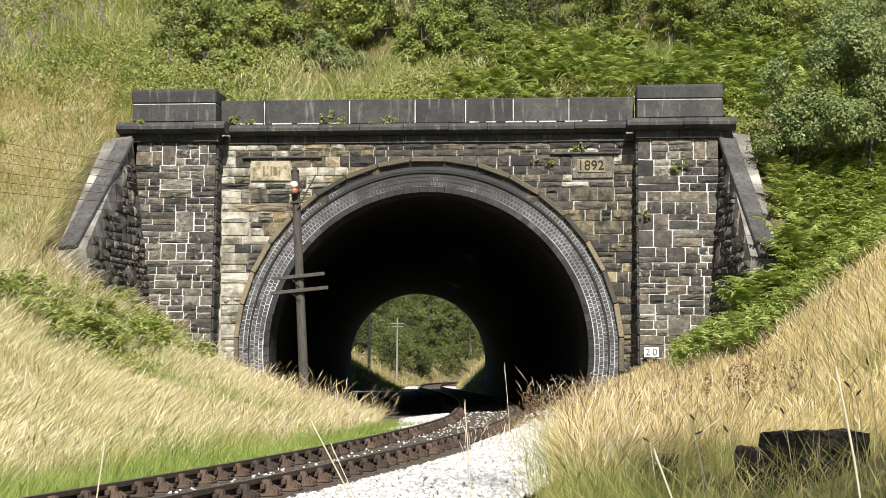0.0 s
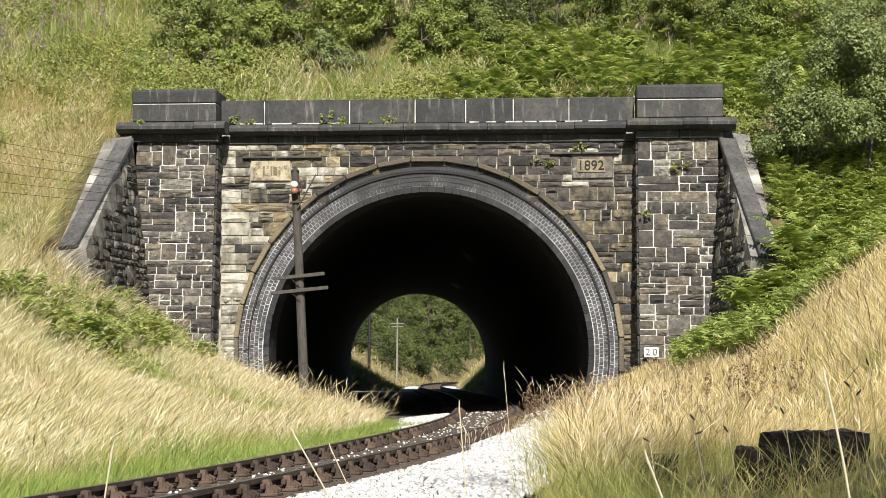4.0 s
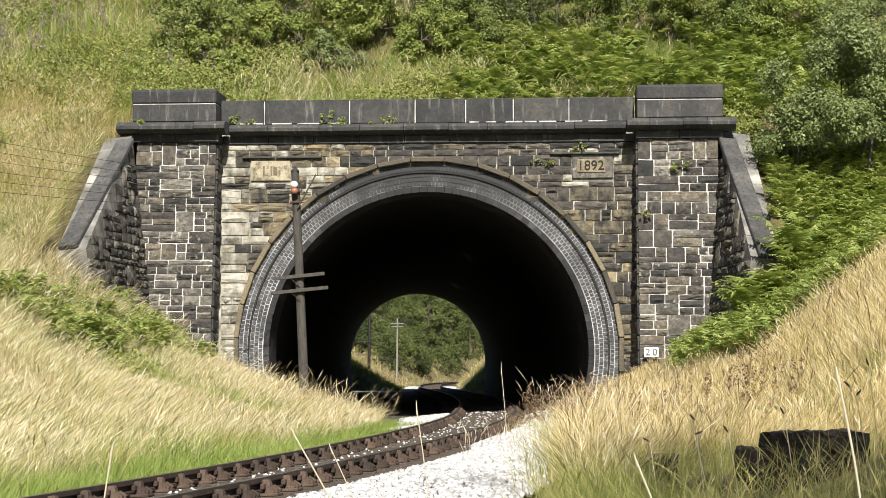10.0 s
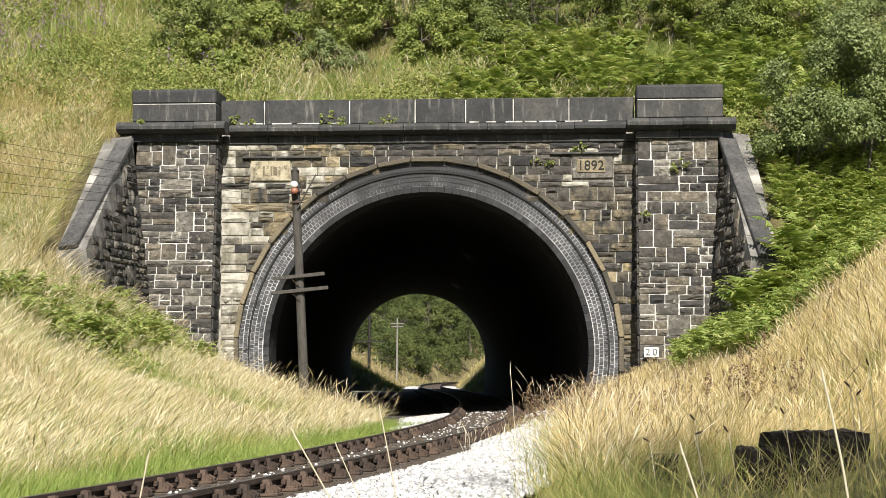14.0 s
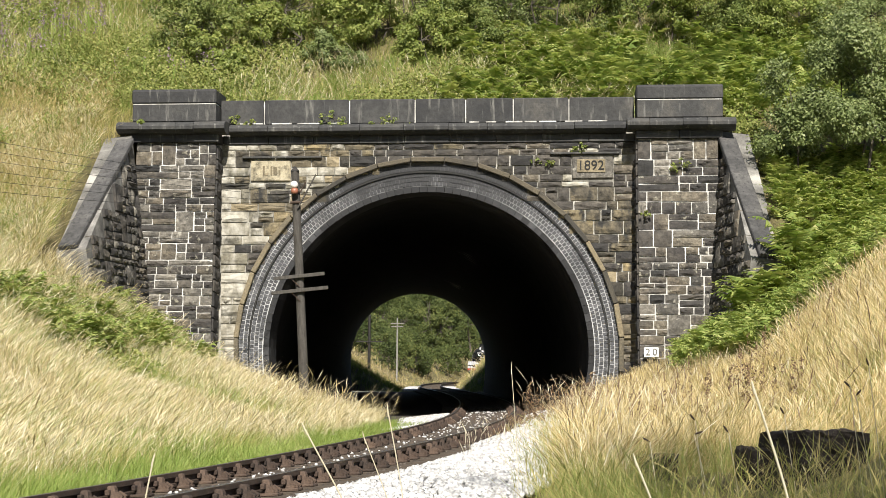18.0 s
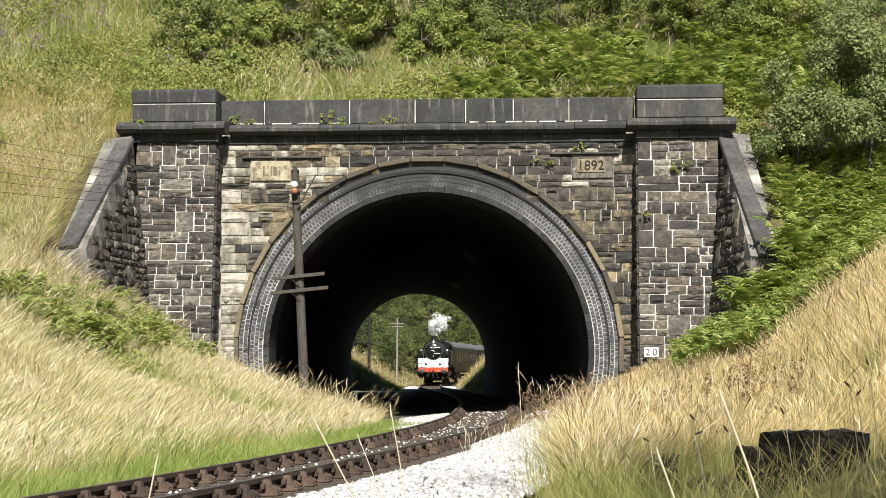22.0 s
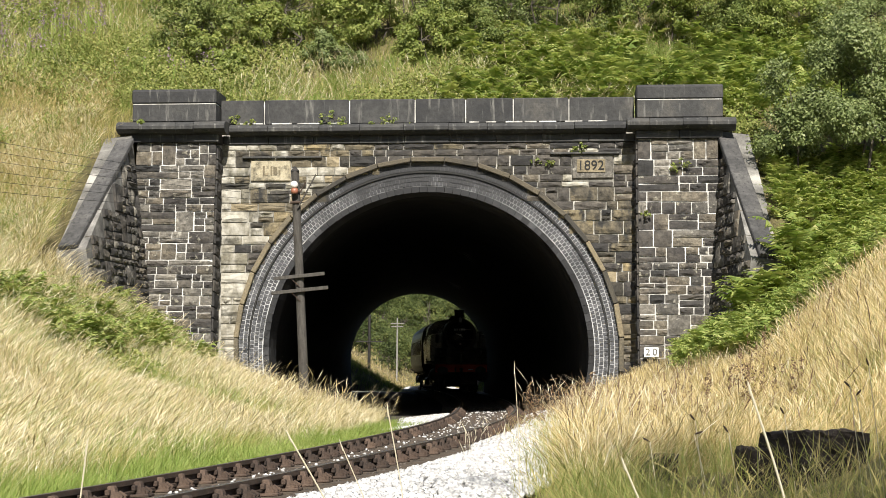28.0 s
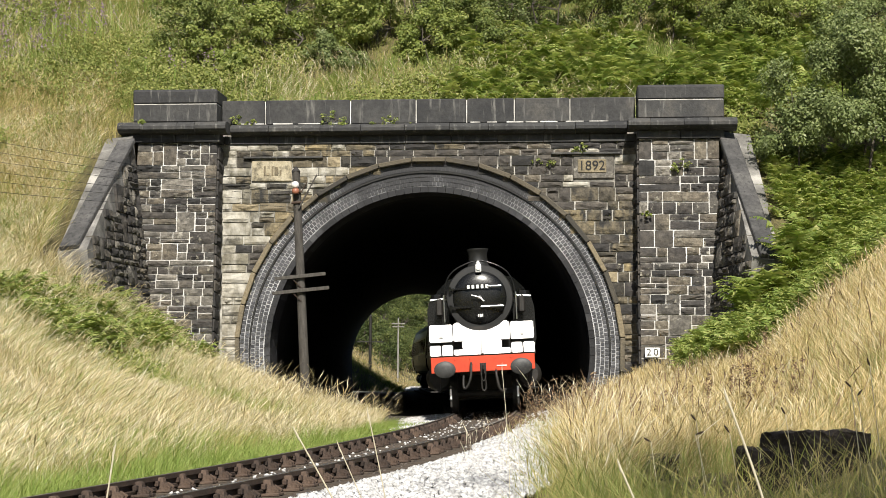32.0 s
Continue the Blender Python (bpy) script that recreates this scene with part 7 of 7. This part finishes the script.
# ---- rotten timber in the grass ----
def baulk(x, y, z, w, h, d, seed, label, step=None, turn=0.0):
    """A rotten block with a crumbling surface."""
    ob = thing("old_timber", Matrix.Translation((x, y, z)) @ Matrix.Rotation(radians(turn), 4, "Z"), label, "timber", "old timber in the grass")

    def lump(name, cx, ww, hh, sd):
        bm = bmesh.new()
        add_box(bm, (cx, 0, hh / 2), (ww, d, hh))
        bmesh.ops.subdivide_edges(bm, edges=bm.edges[:], cuts=18, use_grid_fill=True)
        for v in bm.verts:
            p = v.co * 5 + Vector((sd, sd * 2, 0))
            v.co += Vector((noise.noise(p), noise.noise(p + Vector((7, 0, 0))), noise.noise(p + Vector((0, 9, 0))))) * 0.05
            q = v.co * 19 + Vector((sd, 0, 3))
            v.co += Vector((noise.noise(q), noise.noise(q + Vector((5, 0, 0))), noise.noise(q + Vector((0, 5, 0))))) * 0.022
            # upright fibres left by the rot
            f = noise.noise(Vector((v.co.x * 34 + sd, v.co.y * 9, v.co.z * 3))) + 0.5 * noise.noise(Vector((v.co.x * 71, sd, v.co.z * 5)))
            v.co.y += 0.034 * f * (1 if v.co.y < 0 else -1)
            if v.co.z > hh * 0.8:
                v.co.z += 0.022 * noise.noise(Vector((v.co.x * 11, v.co.y * 11, sd)))
        part(name, bm, M_PEAT, ob)
    lump("block", 0.0, w, h, seed)
    if step:
        lump("broken_end", -w / 2 - step[0] / 2 + 0.02, step[0], step[1], seed + 3)


baulk(3.38, -30.1, -0.15, 0.95, 0.64, 0.5, 3, "dark rotten timber block sunk in the shaded grass", (0.24, 0.5), 4)
baulk(1.95, -29.3, -0.12, 0.48, 0.36, 0.35, 8, "low dark rotten timber end in the grass", None, -6)


# ---- dry weeds against the dark of the tunnel ----
def weeds(n, x0, x1, y0, y1, h, z, mat, label, head, wide=0.008):
    xy = np.stack([R7.uniform(x0, x1, n), R7.uniform(y0, y1, n)], 1)
    blades("dry_weeds", xy, h, wide, (0.05, 0), mat, label, "weed", z=np.full(n, z), head=head, jitter=0.28)


def dock_stand(x, y, n, seed, spread=0.45, h=1.05):
    """A stand of withered docks: stiff stems with whorls of brown seeds up their tops."""
    rs = np.random.RandomState(seed)
    xy = np.stack([rs.normal(x, spread, n), rs.normal(y, spread, n)], 1)
    z = land(xy[:, 0], xy[:, 1])
    blades("dock_stems", xy, h, 0.006, (0.03, 0.0), M_HEAD, "stiff brown dock stems in the dry grass", "weed", jitter=0.1)
    k = np.repeat(np.concatenate([xy, z[:, None]], 1), 60, 0)
    t = rs.uniform(0.45, 1.0, len(k))
    k[:, 2] += 0.85 * h * t
    k[:, :2] += rs.normal(0, 0.035, (len(k), 2)) * (1.3 - t)[:, None] + 0.03 * h * t[:, None]
    v, f = leaves_at(k, 0.032, 0.4)
    tagged(new("dock_seeds", mesh_from("dock_seeds", v, f, 4, M_HEAD)), "brown whorls of dock seeds among the grass", "weed", kind="stuff")


dock_stand(3.85, -24.5, 15, 1, 0.30, 1.0)
dock_stand(3.05, -23.5, 8, 2, 0.30, 0.9)
dock_stand(4.9, -19.0, 12, 3, 0.7)
dock_stand(2.4, -16.5, 7, 4, 0.4, 0.9)
weeds(70, 2.1, 3.9, -9.0, -6.0, 1.15, -0.12, M_STRAW, "tall bleached stems at the tunnel mouth", 0.022, 0.007)
weeds(16, 2.9, 3.7, -9.0, -6.0, 1.3, -0.12, M_HEAD, "tall brown dock stems at the tunnel mouth", 0.03, 0.007)
weeds(60, 1.9, 3.7, -10.5, -6.0, 0.9, -0.12, M_HEAD, "brown dry weeds at the end of the ballast", 0.02, 0.006)
weeds(40, 2.3, 3.7, -9.5, -5.5, 0.75, -0.12, M_GOLD, "pale dry weeds at the end of the ballast", 0.012, 0.004)
weeds(90, 0.9, 2.4, -13.5, -8.5, 0.36, -0.12, M_HEAD, "short dry weeds along the rail", 0.014, 0.005)
weeds(60, -3.6, -1.9, -7.0, -2.5, 0.9, 0.0, M_HEAD, "dark dry stems against the tunnel mouth", 0.016, 0.005)
weeds(150, -4.2, -2.0, -7.5, -3.0, 1.05, 0.05, M_GOLD, "tall pale stems against the tunnel mouth", 0.012, 0.004)
weeds(240, 0.2, 2.6, -29.0, -14.0, 0.62, -0.2, M_STRAW, "thin bleached grass stems in the ballast", 0.012, 0.006)
weeds(60, 2.5, 6.5, -26.0, -16.0, 1.0, 0.3, M_HEAD, "tall brown seed heads among the grass", 0.014, 0.004)

# dark seed spindles on thin stems above the grass
def spindle(x, y, z, tilt, ln):
    ob = thing("seed_spike", Matrix.Translation((x, y, z)) @ Matrix.Rotation(radians(tilt), 4, "Y"), "dark brown seed spike on a thin stem", "seed spike", "seed spikes in the grass")
    bm = bmesh.new()
    add_lathe(bm, [(0.0, -ln / 2), (0.006, -ln * 0.3), (0.008, 0.0), (0.005, ln * 0.35), (0.0, ln / 2)], 8)
    part("spike", bm, M_SEED, ob, "", True)
    bm = bmesh.new()
    g = float(land(np.array(x), np.array(y)))
    add_rod(bm, (0, 0, -ln / 2), Matrix.Rotation(radians(-tilt), 3, "Y") @ Vector((0.12, 0, g - z)), 0.003, n=5, caps=False)
    part("stem", bm, M_STRAW, ob)


for px, pz, d, tilt in ((0.1479, 0.026, 14, -38), (0.1235, 0.0378, 14, -60), (0.2298, 0.0086, 14, -45), (0.2408, -0.0030, 14, -18), (0.1655, 0.0322, 13, -35), (0.1512, 0.0342, 13, 70), (0.1953, 0.0225, 14, -30), (0.2360, 0.0131, 14, 40)):
    spindle(EYE.x + px * d, EYE.y + d, EYE.z - pz * d, tilt, 0.066)


# ---- bleached stalks close to the tripod, which sway in the wind ----
STALKS = []


def stalk(x, d, ln, r, z, seen, bow=0.012):
    """x and d from the tripod, ln the height of the tip; seen: rows of (seconds, bearing in thousandths of the stem's point at height z)."""
    g = float(land(np.array(EYE.x + x), np.array(EYE.y + d)))
    base = Vector((EYE.x + x, EYE.y + d, g - 0.02))
    rows = [(t, math.atan((b / 1000.0 * d - x) / (z - base.z))) for t, b in seen]
    mid = sum(a for _, a in rows) / len(rows)
    length = (ln - base.z) / math.cos(mid)
    ob = thing("grass_stalk", Matrix.Translation(base), "bleached dry grass stalk swaying beside the track", "grass stalk", "swaying stalks")
    pts = [(bow * math.sin(3.1 * t) + 0.003 * math.sin(17 * t), 0.0, length * t) for t in np.linspace(0, 1, 9)]
    part("stem", hose(pts, r, 6), M_STRAW, ob, "", True)
    bm = bmesh.new()
    add_lathe(bm, [(r, -0.01), (r * 1.15, -0.005), (r * 0.8, 0.005), (0.0, 0.01)], 6, Matrix.Translation(Vector(pts[-1])))
    part("tip", bm, M_STRAW, ob, "", True)
    STALKS.append((ob, base, rows))


stalk(0.665, 2.5, 1.085, 0.0017, 1.01, [(0, 229), (1, 227), (2, 228), (3, 226), (4.5, 221), (5.5, 218), (6, 224), (6.5, 227), (7, 227), (7.5, 219), (8, 221), (8.5, 216), (9, 209), (9.5, 212), (10, 229), (10.5, 234), (11, 244), (11.5, 246), (12.5, 256), (13.2, 252), (13.6, 240), (14, 222), (14.5, 216), (15.5, 210), (16.5, 205), (17, 195), (17.5, 197), (18, 187), (18.5, 192), (19, 190), (20, 190), (21, 179), (21.5, 171), (22, 170), (23, 172), (24, 177), (25, 181), (25.5, 176), (26.5, 173), (27.5, 175), (28, 185), (29, 181), (30, 176), (31, 181), (31.5, 179), (32, 172)])
stalk(0.54, 2.5, 0.985, 0.0015, 0.97, [(0, 131), (2, 128), (4, 126), (5.5, 123), (6, 126), (6.5, 128), (7, 122), (8, 125), (9, 122), (10, 120), (11, 131), (12, 143), (13, 151), (14, 145), (14.5, 137), (16, 128), (17.5, 122), (19, 117), (21, 124), (23, 137), (24.5, 130), (26.5, 118), (28, 113), (30, 115), (32, 110)])
stalk(0.262, 2.5, 1.02, 0.0012, 1.01, [(0, -48), (1, -50), (2, -56), (3.5, -60), (6, -60), (9, -60), (13, -60), (16.5, -58), (19, -50), (21, -48), (23, -45), (25, -50), (28, -63), (30, -61), (32, -59)])
stalk(-0.64, 2.5, 0.99, 0.0012, 0.98, [(0, -161), (3, -158), (6, -155), (9, -160), (11, -150), (13, -139), (16, -136), (19, -133), (23, -132), (25.5, -146), (28, -170), (30, -162), (32, -156)])
stalk(0.06, 2.6, 1.045, 0.0009, 1.03, [(0, 29), (3, 27), (6, 24), (7.5, 22), (9, 15), (10, 4), (11, -8), (12, -17), (14, -15), (17, -12), (18, -11), (19, -14), (20, -12), (21, -13), (22, -9.5), (23, -7), (25, -7), (28, -11), (29.5, -14), (31, -21), (32, -22)])
stalk(0.14, 2.9, 1.10, 0.0005, 1.09, [(0, 50), (3, 49), (6, 51), (9, 47), (12, 52), (16, 53), (19, 54), (22, 57), (25, 58), (28, 55), (29.5, 47), (31, 50), (32, 48)])
stalk(0.18, 2.9, 0.985, 0.0009, 0.975, [(0, -40), (4, -41), (8, -40), (12, -42), (15, -33), (18, -22), (21, -24), (24, -27), (28, -35), (32, -37)])


# ---- what moves ----
SPEED = 11.2
S_FRONT = float(np.interp(4.4, ARC_Y, ARC_S)) + 31.3 * SPEED


def rider(s0, a, b):
    """The pose of a vehicle whose front is at s0 and whose pivots are a and b behind it."""
    p, ya, ca = track_at(s0 + a)
    q, yb, cb = track_at(s0 + b)
    yaw = -math.atan2(q.x - p.x, q.y - p.y)
    back = Vector((-math.sin(yaw), math.cos(yaw), 0))
    e = (ca + cb) / 2
    o = p - back * a
    return Matrix.Translation((o.x, o.y, e / 2 + p.z)) @ Matrix.Rotation(yaw, 4, "Z") @ Matrix.Rotation(-e / 1.5, 4, "Y")


def motions():
    lengths = [13.7] + [20.2] * (len(TRAIN) - 1)
    start = 0.0
    for v, ln in zip(TRAIN, lengths):
        rows = []
        for i in range(65):
            t = i * 0.5
            rows.append((t, rider(S_FRONT - SPEED * t + start, 2.2 if v is TRAIN[0] else 2.9, ln - 3.0)))
        walk(v, rows)
        start += ln
    # steam rides in the smokebox until it is let off, is drawn along a little, then stays behind and climbs
    for ob, t0, drift in PUFFS:
        rows = [(0.5 * i, rider(S_FRONT - SPEED * 0.5 * i, 2.2, 10.7) @ Matrix.Translation((0, 1.65, 2.75))) for i in range(42)]
        s_out = S_FRONT - SPEED * t0
        gone = 21.98 - t0
        for dt in (0.0, 0.08, 0.3, gone, gone + 0.4, gone + 2.0, 32.0 - t0):
            m = rider(s_out - 9.0 * min(dt, 0.55), 2.2, 10.7)
            up = 1.4 * min(dt, 0.08) / 0.08 + drift.z * min(dt, gone) + 8.0 * max(dt - gone, 0.0)
            aside = min(dt, 1.2)
            rows.append((t0 + dt, Matrix.Translation(m @ Vector((0, 1.65, 2.75 + up)) + Vector((drift.x * aside, drift.y * aside, 0))) @ Matrix.Rotation(0.5 * min(dt, 2.0), 4, "Z")))
        walk(ob, rows)
    for ob, base, seen in STALKS:
        walk(ob, [(t, Matrix.Translation(base) @ Matrix.Rotation(k, 4, "Y")) for t, k in seen])
    # wheels turn as the train runs, thirty rows a second
    for w, r, c in WHEELS:
        turn = SPEED / r
        rows = []
        for i in range(int(SECONDS * 30) + 1):
            t = i / 30
            rows.append((t, Matrix.Translation(c) @ Matrix.Rotation(turn * t, 4, "X")))
        walk(w, rows)


motions()
